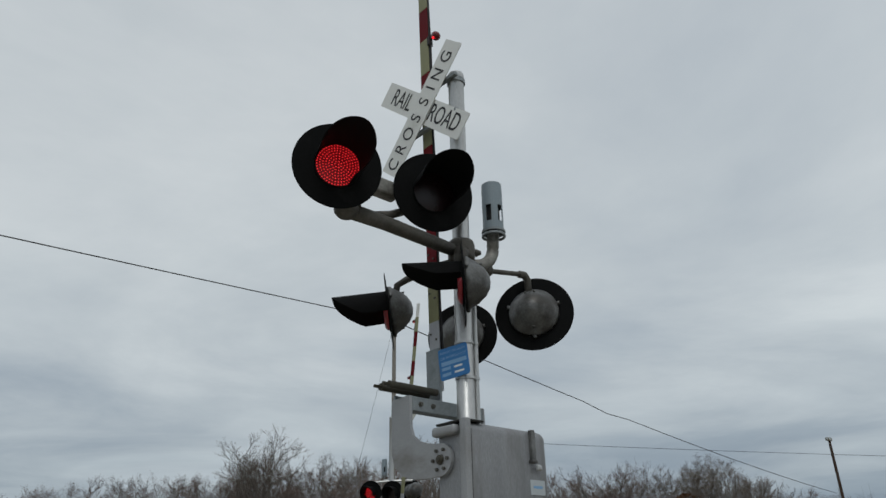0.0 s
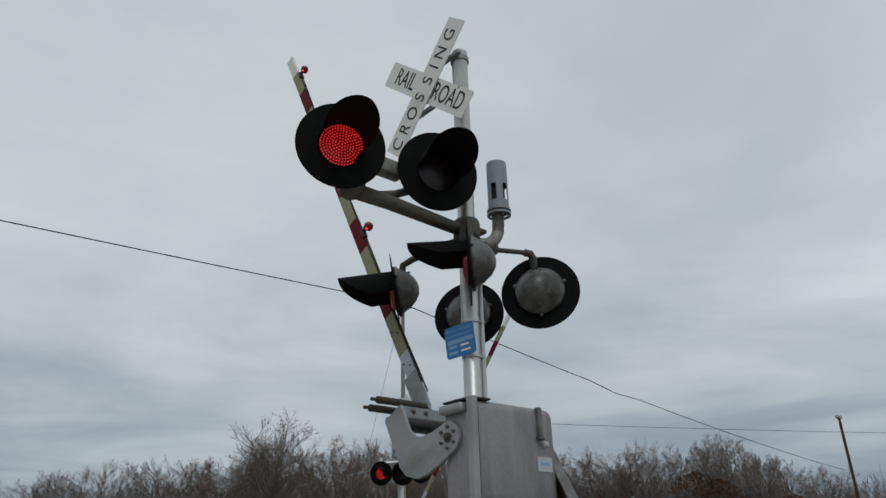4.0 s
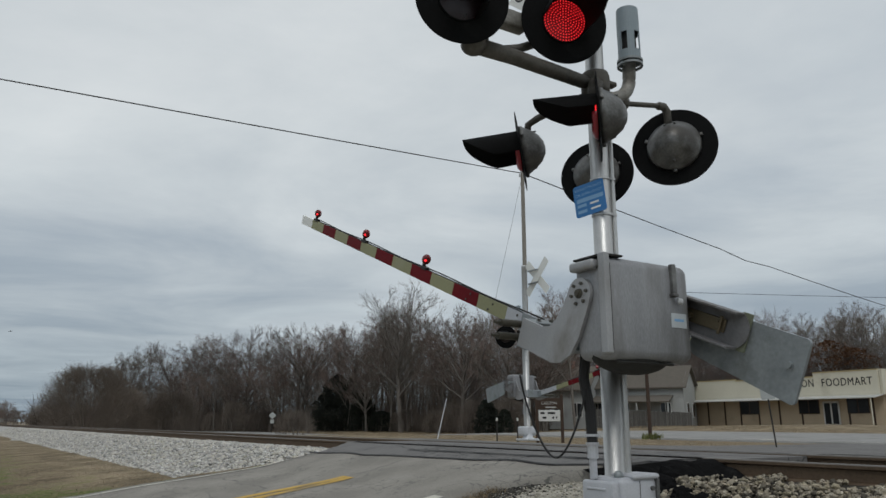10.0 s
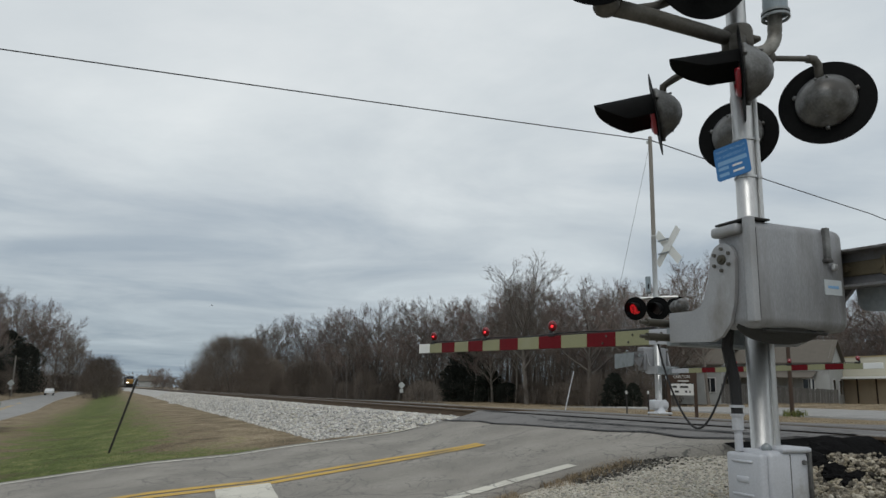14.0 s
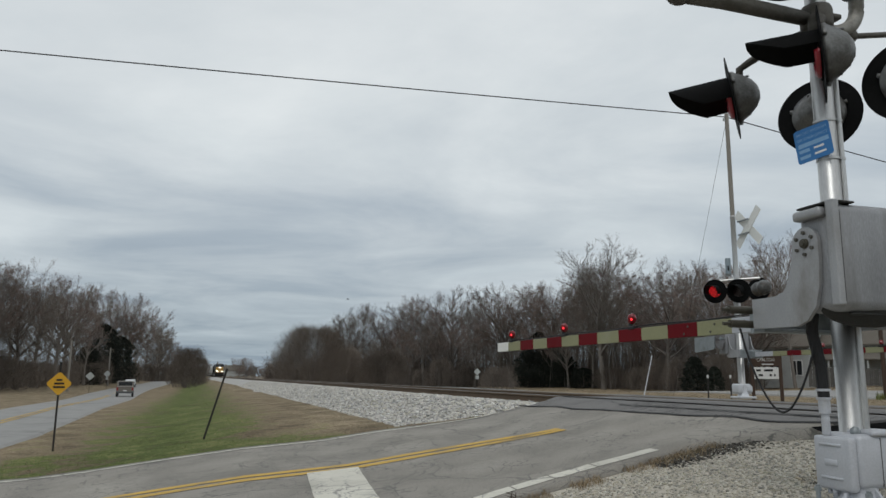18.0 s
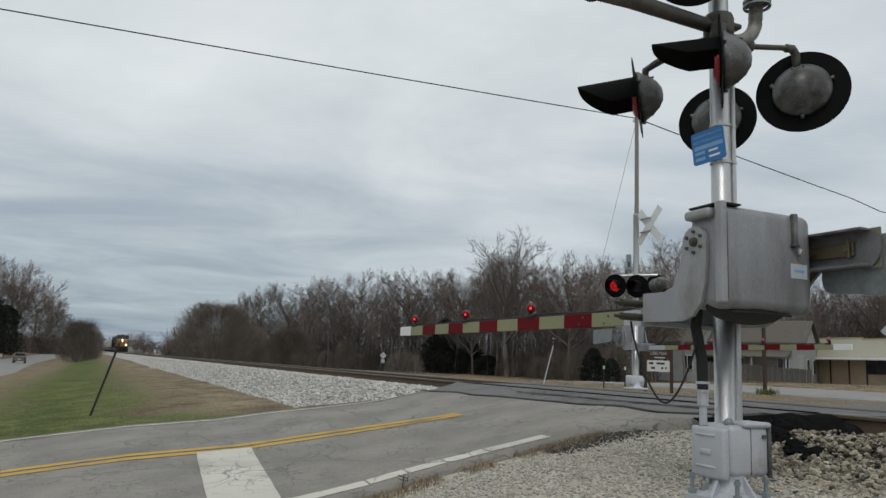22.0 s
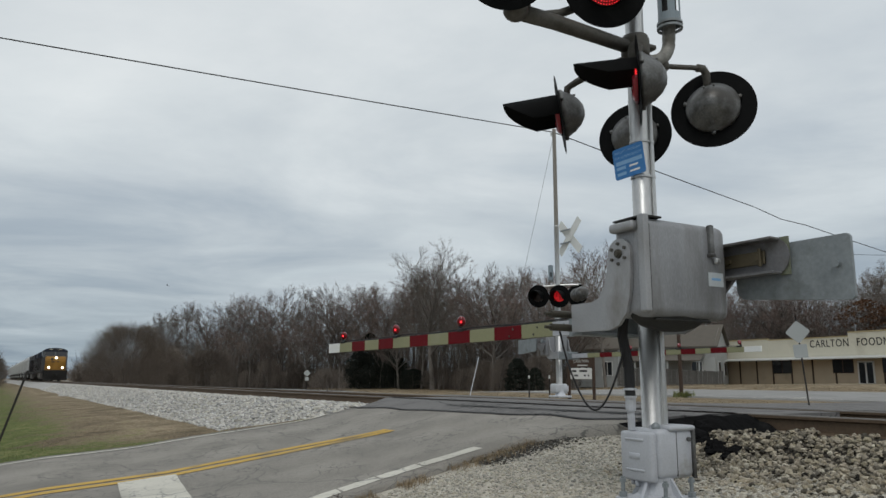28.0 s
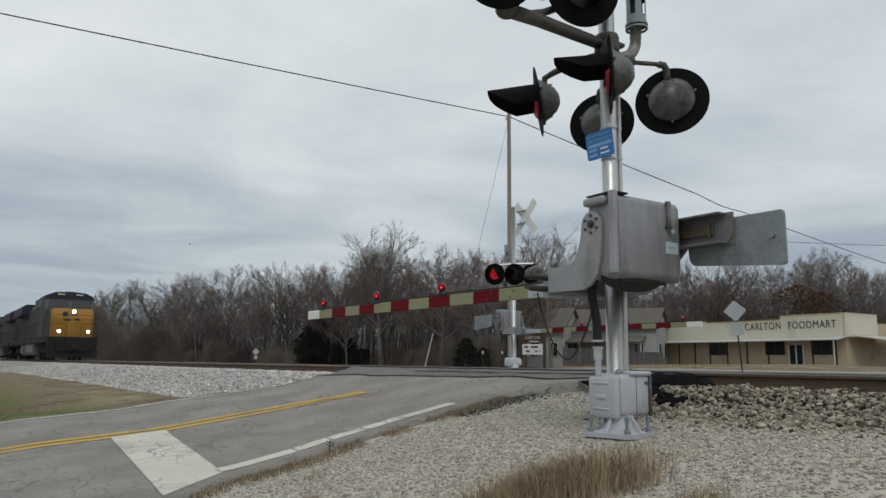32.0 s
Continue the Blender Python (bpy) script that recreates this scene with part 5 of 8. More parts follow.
    tube(bm, [(0.25, 0.0, 2.90), (0.45, 0.35, 2.93), (0.62, 0.70, 2.95), (0.68, 0.76, 2.90), (0.68, 0.76, 2.80)], 0.026, 10)
    ball(bm, (0.24, -0.02, 2.90), 0.05, 12, 10)
    part("lamp_arm", bm, OLIVEARM, sig, "weathered thin pipe arm of the rear lamps", True)
    # bell on its elbow
    bm = B()
    tube(bm, [(0.02, 0.0, 2.90), (0.09, -0.01, 2.905)] + arc((0.105, -0.02, 3.09), 0.182, radians(-90), 0, 10, (1, -0.15, 0), (0, 0, 1)) + [(0.29, -0.055, 3.22)], 0.047, 14)
    part("bell_elbow", bm, ELBOW, sig, "weathered pipe elbow under the bell", True)
    bell(sig, Matrix.Translation((0.292, -0.06, 3.225)) @ Matrix.Diagonal((1.18, 1.18, 1.03, 1)))
    crossbuck(sig, facing((-0.121, 0.288, 4.36), (-1.0, -0.052)), 4.2)
    for z in (4.17, 4.52):
        bm = B()
        box(bm, -0.105, -0.07, -0.10, 0.52, z - 0.018, z + 0.018, 0.004, 1)
        lathe(bm, [(0.064, z - 0.02), (0.075, z - 0.02), (0.075, z + 0.02), (0.064, z + 0.02)], 24)
        part("crossbuck_bracket", bm, GALV, sig, "steel strap bracket of the crossed boards")
    # blue notice
    m = facing((-0.088, 0.018, 2.149), (-0.965, -0.26)) @ pose(0, 0, 0, 0, 0, 6) @ Matrix.Diagonal((0.95, 0.83, 1, 1))
    bm = B()
    prism(bm, rounded(-0.125, 0.125, -0.135, 0.135, 0.02, 3), -0.002, 0.002, m)
    sign = part("notice_plate", bm, BLUE, sig, "small blue enamel notice plate")
    letters("notice_lettering", "REPORT PROBLEM", 0.0265, m @ pose(0, 0.095, 0.003), PALEINK, sign, 0.0005, "pale capital letters")
    letters("notice_lettering", "OR EMERGENCY", 0.030, m @ pose(0, 0.05, 0.003), PALEINK, sign, 0.0005, "pale capital letters")
    for x0, x1, y0, y1, ink in ((-0.105, 0.11, -0.015, 0.018, PALEINK), (-0.105, -0.03, -0.055, -0.03, PALEINK), (0.0, 0.07, -0.052, -0.036, WHITEREF), (-0.105, -0.03, -0.105, -0.08, PALEINK), (0.0, 0.08, -0.098, -0.082, WHITEREF)):
        bm = B()
        box(bm, x0, x1, y0, y1, 0.002, 0.0032, 0, 1, m)
        part("notice_line", bm, ink, sign, "pale lettering bar")
    bm = B()
    prism(bm, rounded(-0.119, 0.119, -0.129, 0.129, 0.017, 3), 0.0020, 0.0026, m)
    part("notice_border", bm, BLUE, sign)
    return sig


near_signal()


def far_signal():
    """The signal across the track: the same kind turned about, its gate reaching the other way."""
    at = pose(8.77, 12.1, 0.24, 0, 0, 180)
    sig = thing("crossing_signal", at, "railroad crossing signal across the track with striped gate", "crossing signal", "crossing signals")
    conduit_parts(sig)
    bm = B()
    box(bm, -0.20, 0.20, -0.19, 0.09, 0.10, 0.34, 0.05, 3)
    box(bm, -0.22, 0.0, -0.21, 0.11, 0.12, 0.30, 0.05, 3)
    lathe(bm, [(0.165, 0.03), (0.13, 0.06), (0.11, 0.14), (0.11, 0.30)], 20)
    part("junction_box", bm, PALESILVER, sig, "pale silver painted junction box at the foot", True)
    bm = B()
    box(bm, -0.22, 0.22, -0.22, 0.22, -0.02, 0.035, 0.012, 1)
    part("base_plate", bm, PALESILVER, sig, "square grey base plate")
    mechanism(sig, -0.345, 0.395, -0.355, -0.068, 1.045, 1.665)
    bm = B()
    box(bm, -0.40, -0.33, -0.30, -0.09, 1.585, 1.645, 0.02, 3)
    part("mechanism_bracket", bm, CAST, sig, "grey cast shoulder beside the case")
    global FAR_ARM
    FAR_ARM = gate_arm(sig, PIVOT, 6.25)
    inv = at.inverted()
    def L(x, y, z):
        return tuple(inv @ Vector((x, y, z)))
    f = (0.85, 0.52)
    signal_lamp(sig, L(8.287, 12.325, 2.89), f, 0, 0.0)
    signal_lamp(sig, L(8.684, 11.932, 2.876), f, 1, 0.0)
    signal_lamp(sig, L(9.286, 11.725, 2.967), (-0.85, -0.53), 0, 0.0, disc=False)
    signal_lamp(sig, L(9.6, 12.3, 3.0), (-0.85, -0.53), 1, 0.0)
    bm = B()
    for p in ((8.36, 12.33, 3.15), (8.74, 11.95, 3.15), (9.2, 11.75, 3.2)):
        tube(bm, [(0, 0, 2.95), L(p[0], p[1], p[2])], 0.03, 8)
    part("lamp_arm", bm, ALU, sig, "grey pipe arms of the far lamps")
    bell(sig, Matrix.Translation(L(8.66, 12.25, 3.35)))
    bm = B()
    tube(bm, [(0, 0, 3.0), L(8.66, 12.25, 3.2), L(8.66, 12.25, 3.36)], 0.04, 10)
    part("bell_elbow", bm, ALU, sig)
    crossbuck(sig, facing((-0.23, 0.27, 4.27), (-1.0, 0.0)))
    for z in (4.1, 4.45):
        bm = B()
        box(bm, -0.21, -0.18, -0.07, 0.34, z, z + 0.035)
        part("crossbuck_bracket", bm, GALV, sig)


far_signal()


# ---- trees ----
BARK = mat("grey_bark", (0.098, 0.085, 0.074), 0.95, 0, 0.35, 3, 25, 0.4, per=0.5, stretch=(1, 1, 0.3), hue=(0.165, 0.148, 0.130))
TWIG = mat("bare_twigs", (0.118, 0.096, 0.081), 0.95, 0, 0.2, 0.6, 6, 0.0, per=0.7, hue=(0.185, 0.155, 0.132))
REDTWIG = mat("budding_twigs", (0.122, 0.086, 0.073), 0.95, 0, 0.2, 0.6, 6, 0.0, per=0.7, hue=(0.180, 0.132, 0.113))
RUSTLEAF = mat("clinging_brown_leaves", (0.105, 0.052, 0.026), 0.9, 0, 0.35, 1.5, 9, 0.0)
BRUSH = mat("dry_brush", (0.098, 0.081, 0.067), 0.95, 0, 0.35, 0.25, 5, 0.0, per=0.6, hue=(0.160, 0.134, 0.112))
PINE = mat("dark_evergreen", (0.015, 0.019, 0.013), 0.9, 0, 0.4, 1.2, 9, 0.0, per=0.5)


def grow(seed, height, spread, trunk_r, first=0.28, fine=1.0, upright=0.5):
    """A leafless tree: limbs as tapered tubes, twigs as slim spikes. Returns the wood's and the twigs' vertices and faces."""
    r = random.Random(seed)
    wood_v, wood_f, tw_v, tw_f = [], [], [], []

    def limb(pts, r0, r1, n):
        k = len(pts)
        base = len(wood_v)
        for i, p in enumerate(pts):
            d = (pts[min(i + 1, k - 1)] - pts[max(i - 1, 0)]).normalized()
            s = d.cross(Vector((0.3, 0.9, 0.1))).normalized()
            u = s.cross(d)
            rad = r0 + (r1 - r0) * i / (k - 1)
            for j in range(n):
                a = 2 * math.pi * j / n
                q = p + rad * (math.cos(a) * s + math.sin(a) * u)
                wood_v.append(q[:])
        for i in range(k - 1):
            for j in range(n):
                wood_f.append((base + i * n + j, base + i * n + (j + 1) % n, base + (i + 1) * n + (j + 1) % n, base + (i + 1) * n + j))

    def spike(p, q, w):
        b = len(tw_v)
        d = (q - p).normalized()
        s = d.cross(Vector((r.uniform(-1, 1), r.uniform(-1, 1), r.uniform(-1, 1)))).normalized()
        tw_v.extend(((p - w * s)[:], (p + w * s)[:], q[:]))
        tw_f.append((b, b + 1, b + 2))

    def bend(p, d, length, n, wob, lift):
        pts = [p]
        for _ in range(n):
            d = (d + Vector((r.uniform(-wob, wob), r.uniform(-wob, wob), r.uniform(-wob, wob) + lift))).normalized()
            p = p + d * (length / n)
            pts.append(p)
        return pts, d

    def pick(pts, k):
        ix = min(len(pts) - 1.001, k * (len(pts) - 1))
        i = int(ix)
        return pts[i].lerp(pts[i + 1], ix % 1), (pts[i + 1] - pts[i]).normalized()

    def aside(d, lo, hi, lift):
        """A direction forked off d by an angle between lo and hi degrees, a little upwards."""
        s = d.cross(Vector((r.uniform(-1, 1), r.uniform(-1, 1), r.uniform(-1, 1)))).normalized()
        a = radians(r.uniform(lo, hi))
        return (d * math.cos(a) + s * math.sin(a) + Vector((0, 0, lift))).normalized()

    def spray(pts, n, size):
        for _ in range(n):
            p, d = pick(pts, 0.25 + 0.75 * r.random() ** 0.7)
            e = p + aside(d, 12, 50, 0.08) * size * r.uniform(0.4, 0.85)
            spike(p, e, 0.010)
            for _ in range(4):
                c = p.lerp(e, r.uniform(0.3, 1.0))
                spike(c, c + aside((e - p).normalized(), 15, 60, 0.06) * size * r.uniform(0.25, 0.5), 0.007)

    def twigs(p, d, ln, rad, size):
        """A branch with its side branches and the sprays on them."""
        pts, _ = bend(p, d, ln, 5, 0.10, 0.05)
        limb(pts, rad, 0.010, 4)
        n2 = int(4 * fine)
        for m in range(n2):
            k = 0.25 + 0.75 * (m + r.random()) / n2
            c, d2 = pick(pts, k)
            p3, _ = bend(c, aside(d2, 18, 46, 0.06), ln * (0.66 - 0.30 * k) * r.uniform(0.8, 1.2), 3, 0.10, 0.04)
            limb(p3, max(0.012, rad * 0.40), 0.005, 3)
            spray(p3, int(4 * fine), size)
        spray(pts[2:], int(2 * fine), size)

    size = 0.40 + 0.08 * spread
    stem = height * (0.42 + 0.40 * upright)
    top, d = bend(Vector((0, 0, -0.2)), Vector((r.uniform(-0.06, 0.06), r.uniform(-0.06, 0.06), 1)), stem, 8, 0.05, 0.06)
    limb(top, trunk_r, trunk_r * 0.38, 7)
    low = first * height / stem
    n1 = int(9 * fine)
    for i in range(n1):
        k = min(1.0, low + (1 - low) * (i + 0.6 * r.random()) / (n1 - 1))
        p, _ = pick(top, k)
        a = 2.4 * i + r.uniform(-0.4, 0.4)
        dv = Vector((math.cos(a), math.sin(a), 0.25 + 1.3 * upright + 1.0 * k * k)).normalized()
        # each limb ends on a rounded crown
        wide, tall, mid = spread * 0.72, height * (0.5 - 0.5 * first) * 1.02, height * (0.5 + 0.5 * first)
        q = Vector((p.x / wide, p.y / wide, (p.z - mid) / tall))
        e = Vector((dv.x / wide, dv.y / wide, dv.z / tall))
        b2, c2 = q.dot(e), q.dot(q) - 1
        ln = (-b2 + math.sqrt(max(0.0, b2 * b2 - e.dot(e) * c2))) / e.dot(e)
        ln = max(ln * r.uniform(0.78, 1.0), height * 0.12)
        pts, _ = bend(p, dv, ln, 7, 0.12, 0.05 * upright)
        r1 = trunk_r * (0.56 - 0.2 * k)
        limb(pts, r1, 0.014, 5)
        n3 = int(6 * fine)
        for q in range(n3):
            kk = 0.2 + 0.8 * (q + r.random()) / n3
            c, d1 = pick(pts, kk)
            twigs(c, aside(d1, 22, 58, 0.05), ln * (0.58 - 0.28 * kk) * r.uniform(0.8, 1.2), max(0.016, r1 * 0.34), size)
    return wood_v, wood_f, tw_v, tw_f


TREES, TALL = {}, {}


def tree_kind(key, label, twig, **kw):
    wv, wf, tv, tf = grow(**kw)
    t = thing("tree", pose(0, 0, -50), label, "tree", "bare trees")
    pydata("trunk", wv, wf, BARK, t, "grey trunk and limbs", True)
    pydata("crown", tv, tf, twig, t, "crown of fine bare twigs")
    TREES[key] = t
    tops = sorted(p[2] for p in tv)
    TALL[key] = tops[int(len(tops) * 0.995)]
    t["free"] = 1


def put_tree(key, x, y, s, rz, sz=1.0, z=None):
    z = land_z(x, y) if z is None else z
    t = TREES[key]
    m = pose(x, y, z - 0.1, 0, 0, rz)
    if t.get("free"):
        t.matrix_world = m
        t.scale = (s, s, s * sz)
        del t["free"]
        return t
    c = copy_thing(t, m)
    c.scale = (s, s, s * sz)
    return c


def bush_kind(key, label, seed, width, height, n, material, inner=0.35):
    """A twiggy thicket: sprays of spikes rising out of one root and curving out."""
    r = random.Random(seed)
    v, f = [], []

    def spike(p, q, w):
        b = len(v)
        d = (q - p).normalized()
        s = d.cross(Vector((r.uniform(-1, 1), r.uniform(-1, 1), 0.2))).normalized()
        v.extend(((p - w * s)[:], (p + w * s)[:], q[:]))
        f.append((b, b + 1, b + 2))

    for i in range(n):
        a = r.uniform(0, 2 * math.pi)
        h = r.random() ** 0.6
        rad = width * 0.5 * math.sqrt(max(0.02, 1 - (h - 0.25) ** 2 / 0.6)) * r.uniform(inner, 1) ** 0.5
        p = Vector((rad * math.cos(a), rad * math.sin(a), h * height))
        out = Vector((math.cos(a) * 0.7, math.sin(a) * 0.7, r.uniform(0.2, 1.4))).normalized()
        ln = r.uniform(0.5, 1.2) * height * 0.16
        q = p + out * ln + Vector((r.uniform(-0.2, 0.2), r.uniform(-0.2, 0.2), 0)) * ln
        spike(p - out * ln * 0.8, q, 0.012)
        for _ in range(5):
            c = p.lerp(q, r.uniform(0, 0.9))
            spike(c, c + (out + Vector((r.uniform(-0.9, 0.9), r.uniform(-0.9, 0.9), r.uniform(-0.3, 0.6)))) * ln * 0.5, 0.007)
    for i in range(14):
        a = r.uniform(0, 2 * math.pi)
        d = Vector((math.cos(a) * 0.45, math.sin(a) * 0.45, 1))
        spike(Vector((0.15 * math.cos(a) * width * 0.3, 0.15 * math.sin(a) * width * 0.3, 0)), d * height * r.uniform(0.5, 0.8), 0.05)
    t = thing("thicket", pose(0, 0, -50), label, "bush", "winter thickets")
    cut = len(f) - 14
    pydata("crown", v[:3 * cut], f[:cut], material, t)
    pydata("stem", v[3 * cut:], [(3 * i, 3 * i + 1, 3 * i + 2) for i in range(14)], BARK, t, "thin grey stems")
    TREES[key] = t
    t["free"] = 1


def evergreen_kind(key, label, seed, width, height, n, material=None, name="evergreen_tree", low=0.15):
    r = random.Random(seed)
    v, f = [], []
    for i in range(n):
        h = r.random() ** 0.85
        a = r.uniform(0, 2 * math.pi)
        rim = width * 0.5 * (1 - h ** 2.2) ** 0.6 * (0.85 + 0.7 * noise.noise((2.2 * math.cos(a), 2.2 * math.sin(a), 5 * h + seed))) + 0.1
        rad = rim * r.uniform(0.35, 1) ** 0.45
        c = Vector((rad * math.cos(a), rad * math.sin(a), low + h * height))
        for _ in range(4):
            d = Vector((r.uniform(-1, 1), r.uniform(-1, 1), r.uniform(-0.6, 0.8))).normalized() * r.uniform(0.16, 0.34)
            s = Vector((r.uniform(-1, 1), r.uniform(-1, 1), r.uniform(-1, 1))).normalized() * 0.07
            b = len(v)
            v.extend([(c - s)[:], (c + s)[:], (c + d)[:]])
            f.append((b, b + 1, b + 2))
    t = thing(name, pose(0, 0, -50), label, "tree", "leafy trees")
    pydata("foliage", v, f, material or PINE, t)
    bm = B()
    cyl(bm, (0, 0, -0.2), (0, 0, height * 0.9), 0.16, 0.03, 7)
    part("trunk", bm, BARK, t)
    TREES[key] = t
    t["free"] = 1


# the skyline: bearing from the crossing, angle of the tree tops over the level
SKYLINE = [(-40, 8.8), (-14.5, 7.8), (-12.6, 7.3), (-9.8, 6.5), (-6.5, 5.9), (-5.0, 4.6), (-4.0, 3.0), (-2.4, 2.4), (-0.6, 1.5), (2.4, 1.5), (3.8, 3.2), (7.7, 4.8), (14, 6.4), (21, 7.4), (26, 8.0), (28.4, 10.2), (30.5, 8.7), (33, 8.8), (38.8, 8.5), (41.5, 9.6), (44, 8.3), (51, 7.7), (55, 7.7), (59.7, 8.1), (62.7, 7.3), (65.4, 6.4), (68, 5.3), (71, 4.6), (85, 4.6)]
HUB = (-3.6, -3.6)


def at(b, d):
    return HUB[0] + d * math.sin(radians(b)), HUB[1] + d * math.cos(radians(b))


def top_at(b, d):
    return 0.6 + d * math.tan(radians(lerp(b, SKYLINE)))


def sky_tree(key, b, d, k, rz):
    x, y = at(b, d)
    h = max(4.0, top_at(b, d) * k - land_z(x, y))
    s = h / TALL[key]
    return put_tree(key, x, y, min(s, 1.5), rz, 1.0 if s < 1.5 else s / 1.5)


def wood_edge(b):
    """Distance to the front of the wood on a bearing."""
    if b > 46:
        return lerp(b, [(46, 88), (52, 98), (80, 100)])
    if b > 17:
        return lerp(b, [(17, 118), (20, 112), (25, 100), (30, 86), (36, 74), (39.4, 71), (40.4, 93), (46, 92)])
    if b > 0:
        return lerp(b, [(2, 190), (5, 150), (10, 132), (17, 118)])
    return min(260, max(72, 24.5 / math.sin(radians(max(1, -b)))))


def thick_wood():
    """The tangle of stems and twigs that fills the woods, too many to count."""
    r = random.Random(21)
    v, f = [], []

    def twig(x, y, z, dx, dy, dz, w):
        a = r.uniform(0, 3.14)
        k = len(v)
        v.extend(((x - w * math.cos(a), y - w * math.sin(a), z), (x + w * math.cos(a), y + w * math.sin(a), z), (x + dx, y + dy, z + dz)))
        f.append((k, k + 1, k + 2))

    for lo, hi, n, deep in ((3.0, 46.0, 95000, 26), (45.0, 74.0, 46000, 24), (-26.0, -2.6, 22000, 26)):
        for i in range(n):
            b = r.uniform(lo, hi)
            d = wood_edge(b) + 4.5 + deep * r.random()
            x, y = at(b, d)
            g = land_z(x, y)
            top = (top_at(b, d) - g) * ((0.40 if b < 0 else 0.52 if b < 45 else 0.68) + 0.24 * noise.noise((b * 0.6, d * 0.08, 3))) * r.uniform(0.6, 1.25)
            z = g + top * r.random() ** 1.25
            ln = r.uniform(0.7, 2.0) * d / 100
            w = r.uniform(0.018, 0.038) * d / 100
            if i % 20 == 0:
                twig(x, y, g - 0.2, r.uniform(-0.7, 0.7), r.uniform(-0.7, 0.7), top * r.uniform(0.6, 1.2), 0.06 * d / 100)
            else:
                twig(x, y, z, r.uniform(-0.8, 0.8) * ln, r.uniform(-0.8, 0.8) * ln, r.uniform(-0.2, 0.8) * ln, w)
    ob = pydata("wood_undergrowth", v, f, BRUSH)
    tagged(ob, "dense brown tangle of leafless stems and twigs", "woods", kind="stuff")


def make_trees():
    tree_kind("tall1", "tall slender leafless tree in winter", TWIG, seed=3, height=15.5, spread=5.0, trunk_r=0.16, first=0.34, upright=0.8, fine=1.15)
    tree_kind("tall2", "tall slender leafless tree in winter", TWIG, seed=11, height=14.5, spread=4.6, trunk_r=0.15, first=0.40, upright=0.9, fine=1.15)
    tree_kind("tall3", "tall leafless tree with reddish buds", REDTWIG, seed=23, height=14.0, spread=5.2, trunk_r=0.17, first=0.30, upright=0.65, fine=1.15)
    tree_kind("wide1", "broad leafless oak with spreading limbs", TWIG, seed=31, height=16.0, spread=6.4, trunk_r=0.34, first=0.24, upright=0.35, fine=1.5)
    tree_kind("wide2", "broad leafless tree with reddish spreading twigs", REDTWIG, seed=47, height=14.0, spread=5.8, trunk_r=0.28, first=0.24, upright=0.3, fine=1.45)
    bush_kind("brush1", "dense brown leafless thicket", 5, 5.0, 4.6, 1500, BRUSH)
    bush_kind("brush2", "dense brown leafless thicket", 9, 6.5, 3.6, 1500, BRUSH)
    bush_kind("dome", "large rounded brown leafless thicket beside the track", 13, 11.5, 8.0, 5200, BRUSH)
    evergreen_kind("holly", "dark evergreen tree at the wood's edge", 3, 8.0, 9.5, 5200)
    evergreen_kind("cedar", "small dark evergreen bush", 8, 2.6, 3.0, 900)
    evergreen_kind("rust", "tree with clinging rusty brown leaves", 15, 6.4, 2.6, 420, RUSTLEAF, "leafy_tree", 6.4)
    r = random.Random(77)
    slim = ("tall1", "tall2", "tall3", "tall1", "tall2", "wide2")
    # the wood beyond the highway and along the track
    for b0, b1, n, kinds in ((4.5, 17.0, 30, slim), (17.0, 46.0, 60, slim), (44.5, 74.0, 72, ("tall1", "tall2", "wide2", "tall3"))):
        for i in range(n):
            b = b0 + (b1 - b0) * (i + r.random()) / n
            row = i % 3
            d = wood_edge(b) + (1.5, 7.0, 15.0)[row] + r.uniform(-1.5, 3.0)
            sky_tree(r.choice(kinds), b, d, (r.uniform(0.5, 0.7), r.uniform(0.55, 0.84), r.uniform(0.84, 1.02))[row], r.uniform(0, 360))
    for key, b, d, k in (("wide1", 28.5, 90, 1.03), ("wide2", 33.2, 79, 0.98), ("wide2", 36.5, 74, 0.98), ("wide2", 38.9, 76, 1.0), ("tall3", 41.6, 70, 1.1), ("wide2", 21.5, 112, 0.98), ("wide1", 60.8, 100, 1.02), ("wide1", 62.8, 99, 1.0), ("wide2", 25.0, 104, 0.95), ("wide1", 9.0, 135, 1.02), ("wide2", 53.5, 102, 1.0)):
        sky_tree(key, b, d, k, r.uniform(0, 360))
    # undergrowth along its foot
    for i in range(22):
        b = 6 + 33 * (i + r.random()) / 22
        if 22.0 < b < 28.8:
            continue
        x, y = at(b, wood_edge(b) + r.uniform(-1.0, 2.5))
        put_tree(r.choice(("brush1", "brush2")), x, y + 2.0, r.uniform(0.5, 0.85), r.uniform(0, 360), r.uniform(0.7, 1.3))
    for i in range(18):
        b = 48 + 22 * (i + r.random()) / 18
        x, y = at(b, wood_edge(b) + r.uniform(-1.0, 2.5))
        put_tree(r.choice(("brush1", "brush2")), x, y, r.uniform(0.8, 1.2), r.uniform(0, 360), 1.1)
    put_tree("dome", 9.0, 108.0, 0.98, 20)
    put_tree("dome", 14.5, 116.0, 0.74, 130)
    put_tree("dome", 19.5, 106.0, 0.66, 210)
    put_tree("brush2", *at(20.6, 84), 0.7, 30, 1.05)
    for b, k, rz, tall in ((22.9, 0.62, 0, 0.9), (23.7, 0.80, 50, 1.0), (24.7, 0.76, 90, 0.95), (25.6, 0.55, 140, 0.9), (27.0, 0.55, 200, 0.5)):
        put_tree("holly", *at(b, wood_edge(b) + 2.5), k, rz, tall)
